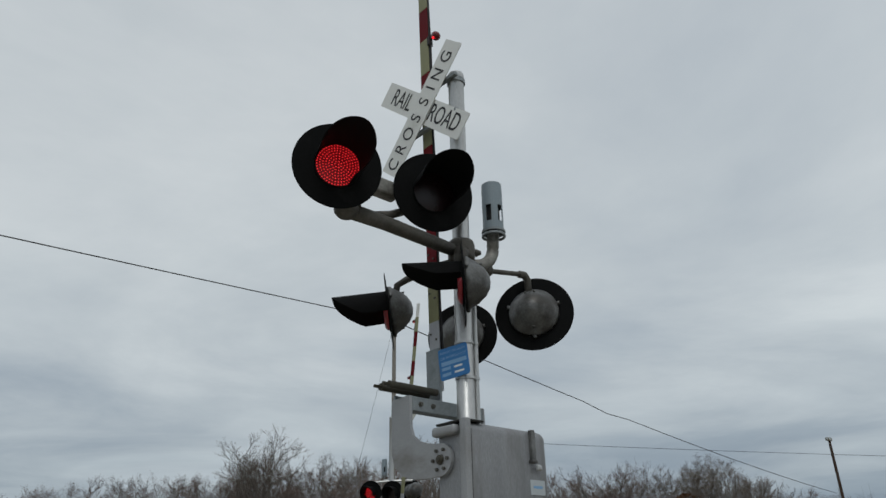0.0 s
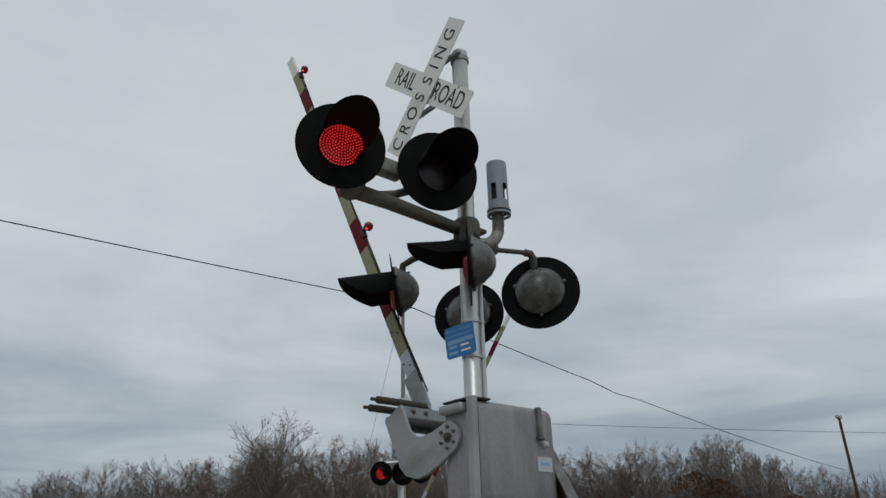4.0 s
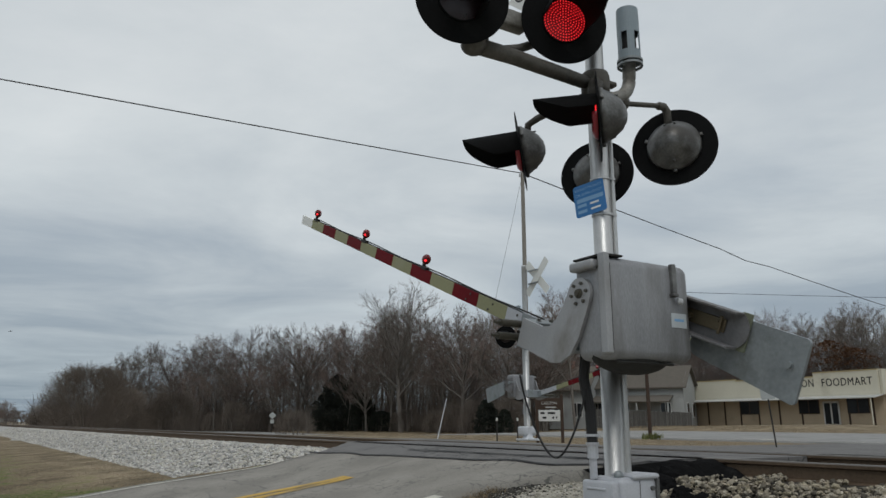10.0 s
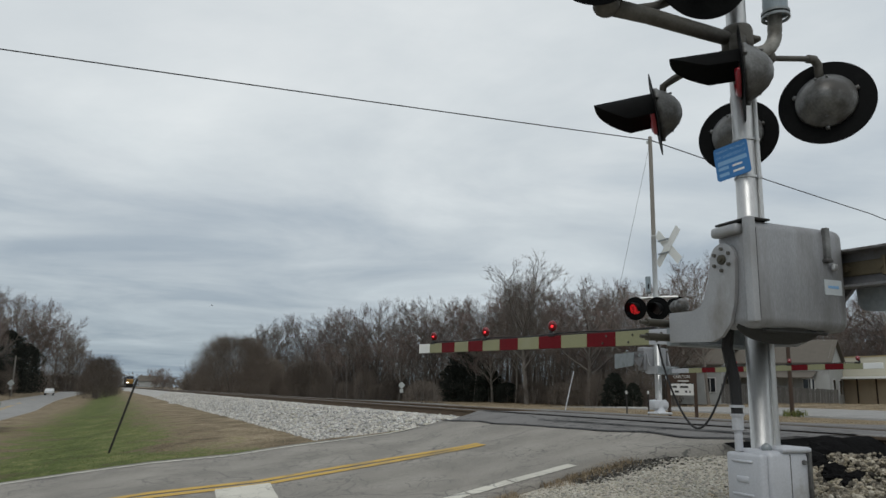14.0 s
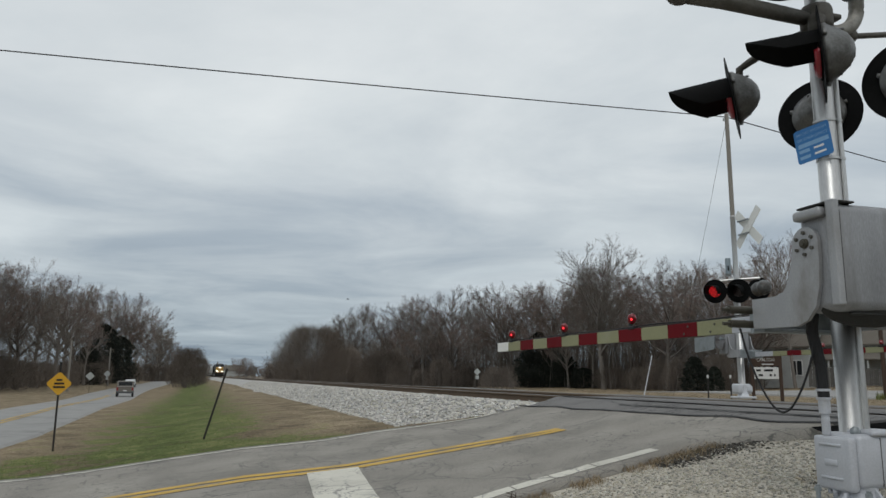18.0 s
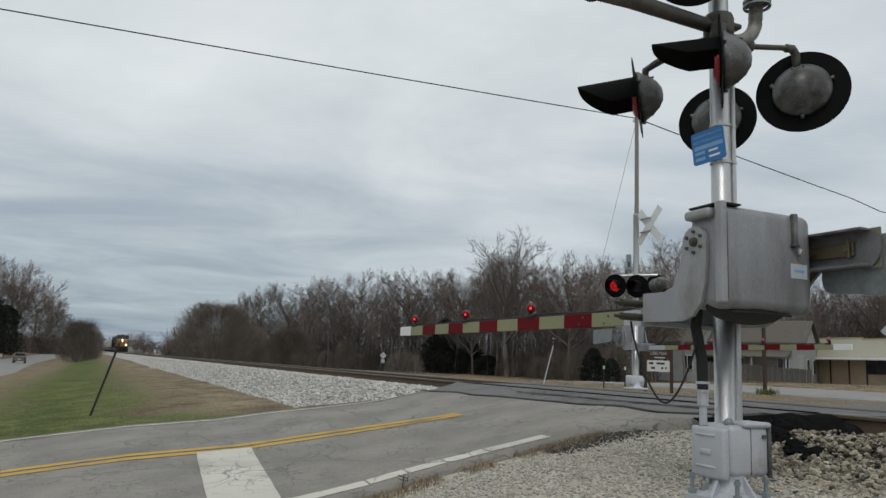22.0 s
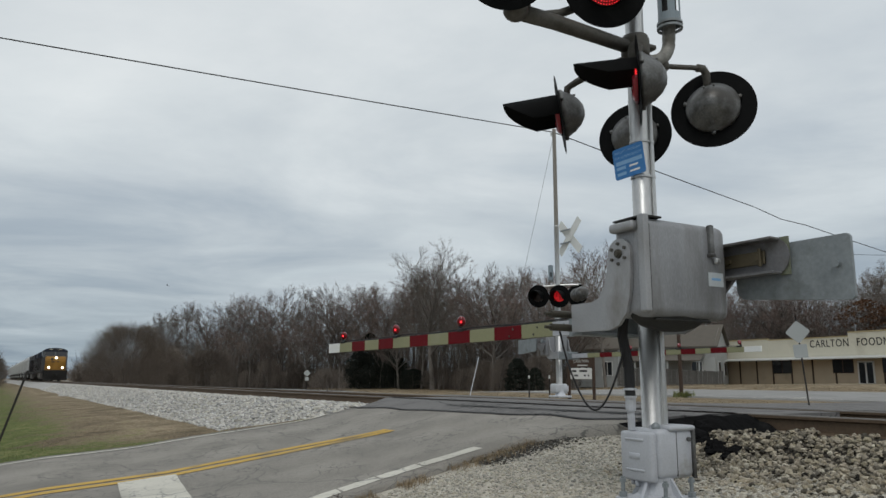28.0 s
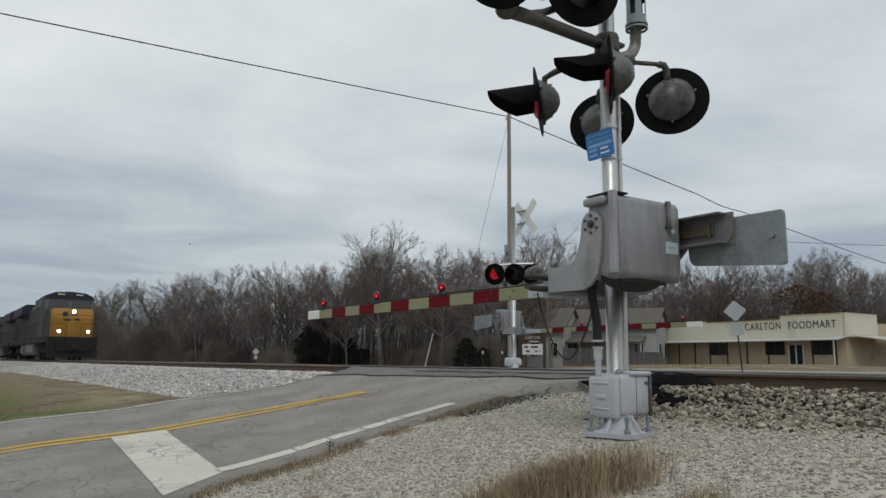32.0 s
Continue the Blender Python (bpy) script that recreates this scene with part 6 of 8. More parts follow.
    for b, d, s in ((35.0, 71, 1.0), (36.3, 70, 0.7)):
        put_tree("cedar", *at(b, d), s, r.uniform(0, 360))
    put_tree("rust", *at(59.2, 96), 1.1, 20)
    put_tree("rust", *at(60.6, 97), 1.0, 80)
    put_tree("rust", *at(65.2, 93), 0.7, 140)
    # trees left of the side road
    for i in range(34):
        b = -26 + 23.4 * (i + r.random()) / 34
        d = wood_edge(b) + (1.5, 9.0, 18.0)[i % 3] + r.uniform(-1.0, 4.0)
        sky_tree(r.choice(("wide1", "wide2", "wide1", "tall3")), b, d, (r.uniform(0.72, 0.95), r.uniform(0.85, 1.0), r.uniform(0.9, 1.03))[i % 3], r.uniform(0, 360))
    put_tree("holly", *at(-8.3, 172), 1.30, 30)
    put_tree("holly", *at(-7.2, 192), 1.15, 70)
    put_tree("holly", *at(-9.2, 160), 0.8, 170)
    for i in range(20):
        b = -22 + 19 * (i + r.random()) / 20
        x, y = at(b, wood_edge(b) + r.uniform(0, 3))
        put_tree(r.choice(("brush1", "brush2")), x, y, r.uniform(0.8, 1.3), r.uniform(0, 360))
    # scrub between the road and the track, far along
    for x, y, s in ((-8.6, 121, 1.0), (-10.2, 138, 1.1), (-9.8, 128, 0.7), (-11.5, 160, 1.2), (-13, 190, 1.3), (-7.6, 112, 0.5), (-8.2, 150, 0.8)):
        put_tree(r.choice(("brush1", "brush2")), x, y, s, r.uniform(0, 360), 1.25)
    put_tree("tall3", -9.4, 124, 0.40, 10)
    put_tree("tall1", -11.0, 142, 0.46, 70)
    for i in range(14):
        x, y = at(r.uniform(0.9, 4.6), r.uniform(235, 330))
        put_tree(r.choice(("tall3", "wide2", "wide1")), x, y, r.uniform(0.26, 0.40), r.uniform(0, 360), 1.0)
    for i in range(16):
        put_tree(r.choice(("tall1", "tall2", "wide2")), r.uniform(-75, 60), r.uniform(330, 430), r.uniform(0.6, 0.8), r.uniform(0, 360))


make_trees()
thick_wood()


def far_woods():
    """Woods on the horizon, as one ragged band."""
    r = random.Random(4)
    v, f = [], []
    for i in range(26000):
        b = radians(r.uniform(-60, 100))
        d = r.uniform(440, 620)
        x, y = -3.5 + d * math.sin(b), -3.5 + d * math.cos(b)
        h = r.uniform(0, 1) ** 0.8 * (7 + 4 * noise.noise((b * 9, 1, 1)) + 3 * noise.noise((b * 40, 5, 1)))
        w = r.uniform(0.25, 0.6)
        z = land_z(x, y) + h
        k = len(v)
        a = r.uniform(0, 6.28)
        for j in range(3):
            v.append((x + w * math.cos(a + 2.1 * j), y + w * math.sin(a + 2.1 * j), z - 0.8))
        v.append((x + r.uniform(-0.8, 0.8), y, z + r.uniform(0.1, 0.9)))
        f += [(k, k + 1, k + 3), (k + 1, k + 2, k + 3), (k + 2, k, k + 3)]
    ob = pydata("far_woods", v, f, BRUSH)
    tagged(ob, "distant brown leafless woods on the horizon", "woods", kind="stuff")


far_woods()


# ---- the shop, houses, poles and signs beyond the track ----
TANWALL = mat("tan_block_wall", (0.47, 0.38, 0.27), 0.9, 0, 0.10, 0.8, 12, 0.2, dirt=(0.36, 0.29, 0.205), dirt_at=0.62)
CREAM = mat("cream_painted_metal", (0.60, 0.575, 0.47), 0.7, 0, 0.06, 0.7, 12, 0.05, dirt=(0.46, 0.43, 0.34), dirt_at=0.63)
TRIM = mat("ochre_trim", (0.40, 0.32, 0.16), 0.7, 0, 0.1, 2, 20, 0.05)
AWNING = mat("pale_awning_sheet", (0.50, 0.50, 0.48), 0.6, 0.2, 0.1, 1, 12, 0.05)
DARKWOOD = mat("dark_brown_timber", (0.055, 0.035, 0.025), 0.85, 0, 0.3, 3, 30, 0.3, stretch=(4, 4, 0.5))
GREYWOOD = mat("weathered_grey_boards", (0.09, 0.085, 0.078), 0.9, 0, 0.3, 2, 30, 0.3, per=0.6, stretch=(4, 4, 0.5))
CLAP = mat("white_clapboard", (0.36, 0.37, 0.36), 0.8, 0, 0.12, 1, 15, 0.05, dirt=(0.26, 0.26, 0.245), dirt_at=0.64)
SHINGLE = mat("grey_roof_shingles", (0.115, 0.102, 0.085), 0.95, 0, 0.2, 2, 25, 0.3)
PANE = mat("dark_window_glass", (0.02, 0.022, 0.025), 0.12, 0, 0.1, 2, 10, 0.0, spec=0.6)
FRAMEWHITE = mat("white_door_frame", (0.62, 0.62, 0.60), 0.6, 0, 0.05, 2, 20, 0.02)
POLEGREY = mat("grey_timber_pole", (0.24, 0.225, 0.20), 0.9, 0, 0.15, 2, 30, 0.25, stretch=(4, 4, 0.4))
SIGNBACK = mat("grey_sign_back", (0.40, 0.42, 0.41), 0.55, 0.3, 0.08, 3, 30, 0.02)
SIGNYELLOW = mat("yellow_sign_sheeting", (0.62, 0.33, 0.02), 0.55, 0, 0.06, 3, 30, 0.01)
STEELPOST = mat("dark_steel_post", (0.035, 0.032, 0.03), 0.7, 0.3, 0.25, 8, 40, 0.15)
WIRE = mat("black_cable", (0.02, 0.02, 0.022), 0.6, 0, 0.1, 5, 40, 0.0)


def shop():
    # front along y at x = 66, local frame: origin at the foot of the front's near end, x back, y along the front
    at = pose(66.0, 33.4, 0.36)
    s = thing("shop_building", at, "low tan block shop with cream parapet sign and awning", "shop")
    L = 22.0
    bm = B()
    box(bm, 0.0, 0.25, 0, L, -0.3, 4.35)
    box(bm, 15.0, 15.25, 0, L, -0.3, 4.2)
    box(bm, 0.25, 15.0, 0, 0.25, -0.3, 4.2)
    box(bm, 0.25, 15.0, L - 0.25, L, -0.3, 4.2)
    part("wall", bm, TANWALL, s, "tan painted block walls")
    bm = B()
    box(bm, 0.2, 15.1, 0.2, L - 0.2, 4.2, 4.35)
    part("roof", bm, SHINGLE, s, "flat grey roof")
    for a, b, h in ((0.0, 6.2, 4.95), (6.2, 15.1, 4.57), (15.1, 21.6, 4.70)):
        bm = B()
        box(bm, -0.55, -0.30, a + (0 if a == 0 else 0.003), b - 0.003, 2.75, h, 0.01, 1)
        p = part("parapet", bm, CREAM, s, "cream painted parapet panel")
        bm = B()
        box(bm, -0.60, -0.25, a, b, h, h + 0.10, 0.01, 1)
        part("coping", bm, TRIM, p, "ochre coping strip")
    bm = B()
    box(bm, -0.30, 5.5, -0.26, -0.02, 2.75, 4.95, 0.01, 1)
    box(bm, -0.35, 5.5, -0.30, 0.0, 4.952, 5.05, 0.01, 1)
    part("parapet", bm, CREAM, s, "cream painted side parapet")
    bm = B()
    prism(bm, [(-1.75, 2.52), (-0.30, 2.80), (-0.30, 2.72), (-1.75, 2.44)], -0.2, L + 0.6, Matrix(((1, 0, 0, 0), (0, 0, 1, 0), (0, 1, 0, 0), (0, 0, 0, 1))))
    part("awning", bm, AWNING, s, "long pale sheet awning over the front")
    for y in (0.3, 21.5):
        bm = B()
        cyl(bm, (-1.6, y, 0), (-1.6, y, 2.48), 0.05, n=8)
        part("awning_post", bm, CREAM, s)
    # lean-to on the near side
    bm = B()
    prism(bm, [(-0.35, 2.95), (-3.6, 2.45), (-3.6, 2.37), (-0.35, 2.87)], 0.4, 9.0, Matrix(((0, 0, 1, 0), (1, 0, 0, 0), (0, 1, 0, 0), (0, 0, 0, 1))))
    part("side_awning", bm, AWNING, s, "sloping sheet roof of the side lean-to")
    for x in (0.6, 4.6, 8.8):
        bm = B()
        cyl(bm, (x, -3.45, -0.2), (x, -3.45, 2.42), 0.06, n=8)
        part("awning_post", bm, CREAM, s)
    for y in (1.0, 3.3, 8.05, 10.5, 12.9, 15.1, 17.1, 19.3):
        bm = B()
        box(bm, -0.04, 0.0, y - 0.09, y + 0.09, 0, 2.7, 0.005, 1)
        part("pilaster", bm, DARKWOOD, s, "dark brown upright strip on the wall")
    for y0, y1 in ((1.34, 3.43), (6.2, 8.35), (12.8, 15.1)):
        bm = B()
        box(bm, -0.06, -0.005, y0, y1, 1.10, 2.45, 0.01, 1)
        w = part("window", bm, DARKWOOD, s, "wide dark shop window")
        for k in (0, 1):
            bm = B()
            a, b = y0 + 0.06 + k * (y1 - y0) / 2, y0 + (k + 1) * (y1 - y0) / 2 - 0.06
            box(bm, -0.075, -0.062, a, b, 1.16, 2.39)
            part("pane", bm, PANE, w)
    bm = B()
    for a, b, c, d in ((4.20, 4.32, 0, 2.2), (5.68, 5.80, 0, 2.2), (4.93, 5.07, 0, 2.2), (4.20, 5.80, 2.1, 2.25), (4.20, 5.80, 0, 0.14)):
        box(bm, -0.09, -0.004, a, b, c, d)
    d = part("door", bm, FRAMEWHITE, s, "white framed glass double door")
    for a, b in ((4.32, 4.93), (5.07, 5.68)):
        bm = B()
        box(bm, -0.06, -0.045, a, b, 0.14, 2.1)
        part("pane", bm, PANE, d)
    for w, y in (("CARLTON", 8.2), ("FOODMART", 2.95)):
        letters("sign_lettering", w, 1.03, Matrix.Translation((-0.556, y, 3.98)) @ Matrix(((0, 0, -1, 0), (-1, 0, 0, 0), (0, 1, 0, 0), (0, 0, 0, 1))), INK, s, 0.02, "large black capital letters", 1.12, 0.80)
    # shed beyond
    at = pose(78, 24.5, 0.5)
    sh = thing("shed", at, "small white shed beside the shop", "shed")
    bm = B()
    box(bm, 0, 4, 0, 5.0, -0.3, 2.4)
    part("wall", bm, CLAP, sh, "white boarded walls")
    bm = B()
    prism(bm, [(-0.3, 2.38), (2.0, 3.3), (4.3, 2.38), (4.3, 2.48), (2.0, 3.42), (-0.3, 2.48)], -0.2, 5.2, Matrix(((1, 0, 0, 0), (0, 0, 1, 0), (0, 1, 0, 0), (0, 0, 0, 1))))
    part("roof", bm, SHINGLE, sh)
    for y in (1.0, 2.6):
        bm = B()
        box(bm, -0.03, 0.02, y, y + 0.5, 0.6, 1.5)
        part("window", bm, PANE, sh)


def house(m, w, d, h, rise, label, porch=True):
    """A gabled house: gable towards local -x, ridge along x."""
    s = thing("house", m, label, "house", "houses by the highway")
    bm = B()
    box(bm, 0, d, 0, w, -0.4, h)
    prism(bm, [(0, h), (w, h), (w / 2, h + rise)], 0, d, Matrix(((0, 0, 1, 0), (1, 0, 0, 0), (0, 1, 0, 0), (0, 0, 0, 1))))
    wall = part("wall", bm, CLAP, s, "white clapboard walls with a gable")
    n = int((h + rise) / 0.22)
    for i in range(n):
        z = 0.1 + i * 0.22
        k = 0 if z < h else (z - h) / rise * w / 2
        if w - 2 * k < 0.5:
            continue
        bm = B()
        box(bm, -0.025, -0.001, k + 0.02, w - k - 0.02, z, z + 0.2)
        part("clapboard", bm, CLAP, wall)
    for sgn in (0, 1):
        bm = B()
        a = (-0.45, h - 0.45 * rise / (w / 2)) if sgn == 0 else (w + 0.45, h - 0.45 * rise / (w / 2))
        prism(bm, [a, (w / 2, h + rise), (w / 2, h + rise + 0.14), (a[0], a[1] + 0.14)], -0.4, d + 0.4, Matrix(((0, 0, 1, 0), (1, 0, 0, 0), (0, 1, 0, 0), (0, 0, 0, 1))))
        part("roof", bm, SHINGLE, s, "grey shingle roof slope")
    for y in (w * 0.2, w * 0.65):
        bm = B()
        box(bm, -0.07, -0.02, y - 0.08, y + 1.08, 0.82, 2.38)
        wd = part("window", bm, FRAMEWHITE, s, "white framed window")
        bm = B()
        for a in (0, 0.54):
            box(bm, -0.085, -0.072, y + a, y + a + 0.46, 0.9, 2.3)
        part("pane", bm, PANE, wd)
    for x in (d * 0.12, d * 0.5, d * 0.76):
        bm = B()
        box(bm, x - 0.08, x + 1.08, w + 0.02, w + 0.07, 0.82, 2.38)
        wd = part("window", bm, FRAMEWHITE, s, "white framed window")
        bm = B()
        for a in (0, 0.54):
            box(bm, x + a, x + a + 0.46, w + 0.072, w + 0.085, 0.9, 2.3)
        part("pane", bm, PANE, wd)
    if porch:
        bm = B()
        prism(bm, [(w + 2.6, 2.45), (w, 3.15), (w, 3.05), (w + 2.6, 2.35)], d * 0.09, d, Matrix(((0, 0, 1, 0), (1, 0, 0, 0), (0, 1, 0, 0), (0, 0, 0, 1))))
        part("porch_roof", bm, SHINGLE, s, "low grey porch roof")
        for x in (d * 0.1, d * 0.38, d * 0.68, d * 0.985):
            bm = B()
            box(bm, x - 0.07, x + 0.07, w + 2.36, w + 2.5, -0.3, 2.42)
            part("porch_post", bm, CLAP, s)
        bm = B()
        for z in (0.45, 0.95):
            box(bm, d * 0.1, d * 0.985, w + 2.40, w + 2.46, z, z + 0.07)
        part("porch_rail", bm, GREYWOOD, s)
    bm = B()
    box(bm, d * 0.45, d * 0.45 + 0.6, w / 2 - 0.3, w / 2 + 0.3, h + rise - 0.6, h + rise + 0.8, 0.01, 1)
    part("chimney", bm, mat("dull_brick", (0.22, 0.10, 0.07), 0.9, 0, 0.2, 4, 30, 0.2), s)


def fence():
    s = thing("board_fence", pose(44.97, 49.55, 0.18, 0, 1.9, -23.4), "weathered grey upright board fence", "fence")
    first = None
    r = random.Random(2)
    for k in range(65):
        if first is None:
            bm = B()
            box(bm, 0.0, 0.145, -0.012, 0.012, 0.0, 1.75, 0.003, 1)
            first = part("board", bm, GREYWOOD, s)
            me = first.data
        else:
            o = new("board", me)
            o.parent = s
            o.matrix_local = pose(k * 0.16, r.uniform(-0.01, 0.01), r.uniform(-0.05, 0.03), 0, r.uniform(-0.6, 0.6), 0)
    for z in (0.4, 1.4):
        bm = B()
        box(bm, 0, 10.4, 0.013, 0.06, z, z + 0.09)
        part("fence_rail", bm, GREYWOOD, s)


def pole(x, y, h, r, label, material=POLEGREY, lean=(0, 0), z=None, arm=True):
    z = land_z(x, y) if z is None else z
    s = thing("utility_pole", pose(x, y, z, lean[0], lean[1]), label, "utility pole", "utility poles")
    bm = B()
    cyl(bm, (0, 0, -0.5), (0, 0, h), r, r * 0.75, 14)
    part("shaft", bm, material, s)
    if arm:
        bm = B()
        cyl(bm, (0, 0, h - 0.35), (-0.16, 0, h - 0.30), 0.025, n=8)
        cyl(bm, (-0.16, 0, h - 0.36), (-0.16, 0, h - 0.22), 0.04, n=10)
        part("insulator", bm, SIGNBACK, s)
    return s


def wire(a, b, sag, r, label, mid=None):
    a, b = Vector(a), Vector(b)
    pts = []
    for k in steps(0, 1, 90):
        p = a.lerp(b, k)
        p.z -= sag * 4 * k * (1 - k)
        if mid:
            p.z += mid[1] * max(0, 1 - abs(k - mid[0]) / 0.045)
        pts.append(p)
    bm = B()
    tube(bm, pts, r, 6)
    ob = part("overhead_wire", bm, WIRE)
    return tagged(ob, label, "wire", "overhead wires")


def poles_and_wires():
    pole(17.34, 23.0, 12.42, 0.115, "tall grey utility pole beyond the crossing", z=0.0)
    pole(20.5, 18.9, 6.4, 0.085, "dark brown timber pole in a grass tuft", DARKWOOD, arm=False, z=0.0)
    pole(76.1, 26.8, 12.75, 0.17, "dark timber pole with a street lamp", DARKWOOD, lean=(0, -1.5), z=0.3)
    lamp = thing("street_lamp", pose(75.8, 26.8, 13.15), "grey street lamp head on a pole", "street lamp")
    bm = B()
    box(bm, -0.55, 0.35, -0.2, 0.2, -0.15, 0.18, 0.08, 2)
    part("lamp_head", bm, SIGNBACK, lamp)
    pole(-22.9, 102.6, 6.6, 0.15, "grey utility pole by the side road", arm=False)
    pole(-25.6, 156.8, 7.4, 0.16, "grey utility pole by the side road", arm=False)
    pole(-27, 23.0, 11.9, 0.13, "grey utility pole beyond the side road")
    wire((17.34, 23.0, 12.27), (-27.0, 23.0, 11.1), 0.08, 0.022, "black cable crossing high over the track")
    wire((17.34, 23.0, 12.27), (75.3, 27.1, 8.0), 0.55, 0.024, "black cable running to a far pole", (0.312, -0.17))
    wire((49.7, 42.1, 12.3), (120.0, 3.5, 11.8), 0.3, 0.02, "thin far cable over the shop")
    wire((17.34, 23.0, 12.2), (15.3, 25.0, 0.0), 0.0, 0.007, "thin steel guy wire of the pole")


def road_sign(x, y, z, h, kind, turn, label, size=0.76, lean=0.0):
    s = thing("road_sign", pose(x, y, z, 0, lean, turn), label, "road sign", "road signs")
    bm = B()
    box(bm, -0.02, 0.02, 0.003, 0.035, -0.3, h, 0.004, 1)
    part("post", bm, STEELPOST, s, "dark steel channel post")
    bm = B()
    k = size / 2
    mat_ = SIGNYELLOW if kind == "yellow" else SIGNBACK
    prism(bm, rounded(-k, k, -k, k, 0.05, 3), 0.0, 0.004, pose(0, 0, h - 0.45) @ Matrix(((1, 0, 0, 0), (0, 0, -1, 0), (0, 1, 0, 0), (0, 0, 0, 1))) @ pose(0, 0, 0, 0, 0, 45))
    face = part("sign_face", bm, mat_, s, "diamond sign plate")
    if kind == "yellow":
        for w, zz in ((0.11, 0.075), (0.19, 0.0), (0.22, -0.075)):
            bm = B()
            box(bm, -w / 2, w / 2, -0.010, -0.0045, h - 0.45 + zz - 0.018, h - 0.45 + zz + 0.022)
            part("sign_lettering", bm, INK, face, "black lettering bar")
        bm = B()
        prism(bm, rounded(-k + 0.02, k - 0.02, -k + 0.02, k - 0.02, 0.04, 3), 0.0042, 0.0046, pose(0, 0, h - 0.45) @ Matrix(((1, 0, 0, 0), (0, 0, -1, 0), (0, 1, 0, 0), (0, 0, 0, 1))) @ pose(0, 0, 0, 0, 0, 45))
        part("sign_border", bm, SIGNYELLOW, face)
    if kind == "back2":
        bm = B()
        prism(bm, rounded(-0.17, 0.17, -0.18, 0.18, 0.03, 3), 0.0, 0.004, pose(0, 0, h - 0.45 - size * 0.707 - 0.2) @ Matrix(((1, 0, 0, 0), (0, 0, -1, 0), (0, 1, 0, 0), (0, 0, 0, 1))))
        part("lower_plate", bm, SIGNBACK, s, "small square plate under the diamond")
    return s


def signs_and_posts():
    road_sign(14.49, 8.93, 0.12, 2.30, "back2", -52, "back of a grey diamond road sign by the highway", 0.44, -4.0)
    road_sign(-6.94, 13.9, -0.70, 1.62, "yellow", 10, "yellow diamond warning sign on a dark post", 0.36)
    road_sign(-19.8, 99.1, land_z(-19.8, 99.1), 2.6, "back", 8, "back of a grey diamond sign by the side road", 0.76)
    road_sign(-21.7, 127.0, land_z(-21.7, 127.0), 3.0, "back2", 8, "back of a grey diamond sign by the side road", 0.76)
    road_sign(20.8, 67.4, 0.0, 1.75, "back2", -20, "small grey diamond sign beside the highway", 0.5)
    # leaning marker post in the grass
    p = thing("marker_post", pose(-3.9, 13.4, -0.55, 0, 15, 0), "leaning dark steel marker post in the grass", "post")
    bm = B()
    box(bm, -0.022, 0.022, -0.012, 0.012, -0.2, 1.42, 0.003, 1)
    part("shaft", bm, STEELPOST, p)
    bm = B()
    box(bm, -0.026, 0.026, -0.016, -0.013, 1.24, 1.38)
    part("plate", bm, STEELPOST, p, "small dark plate")
    p = thing("stake", pose(12.02, 22.0, 0.05, -3, 17, 0), "pale leaning stake beside the highway", "stake")
    bm = B()
    cyl(bm, (0, 0, -0.2), (0, 0, 1.62), 0.020, 0.016, 8)
    part("shaft", bm, PALESILVER, p)
    for x, y in ((10.47, 15.84), (10.99, 15.46)):
        p = thing("marker_stake", pose(x, y, 0.08), "thin green stake with a white top", "stake", "small stakes")
        bm = B()
        box(bm, -0.015, 0.015, -0.015, 0.015, -0.1, 0.64)
        part("shaft", bm, STEELPOST, p)
        bm = B()
        box(bm, -0.02, 0.02, -0.02, 0.02, 0.64, 0.74)
        part("top", bm, FRAMEWHITE, p, "white top")
    # the board by the highway
    b = thing("notice_board", pose(11.45, 15.1, 0.05, 0, 0, -42), "brown timber notice board with white panel", "sign board")
    for x in (0.03, 0.80):
        bm = B()
        box(bm, x - 0.05, x + 0.05, -0.05, 0.05, -0.2, 1.48, 0.006, 1)
        part("post", bm, DARKWOOD, b)
    bm = B()
    box(bm, 0.08, 0.75, -0.03, 0.03, 1.03, 1.37, 0.004, 1)
    top = part("board", bm, DARKWOOD, b, "brown board with pale letters")
    letters("board_lettering", "CARLTON", 0.13, pose(0.415, -0.034, 1.21, 90), AWNING, top, 0.002, "pale capital letters", 1.0, 0.8)
    bm = B()
    box(bm, 0.30, 0.62, -0.036, -0.031, 1.07, 1.105)
    part("board_line", bm, AWNING, top)
    bm = B()
    box(bm, 0.08, 0.75, -0.04, 0.03, 0.66, 1.00, 0.004, 1)
    low = part("panel", bm, FRAMEWHITE, b, "white letter panel")
    for z, spans in ((0.88, ((0.14, 0.27), (0.36, 0.60))), (0.74, ((0.20, 0.32), (0.50, 0.56), (0.62, 0.66)))):
        for x0, x1 in spans:
            bm = B()
            box(bm, x0, x1, -0.046, -0.041, z, z + 0.06)
            part("panel_lettering", bm, INK, low)


shop()
house(pose(65.56, 54.0, 0.35, 0, 0, 120), 7.0, 11.5, 4.1, 2.2, "white clapboard house with grey roof and porch")
house(pose(58.1, 60.6, 0.35, 0, 0, 120), 7.0, 5.5, 3.9, 2.4, "white gabled house behind bare trees", False)
house(pose(-4.0, 425.0, land_z(-4.0, 425.0) + 0.6, 0, 0, 0), 6.0, 11.0, 2.6, 2.6, "small far white house with a pale roof", False)
fence()
poles_and_wires()
signs_and_posts()


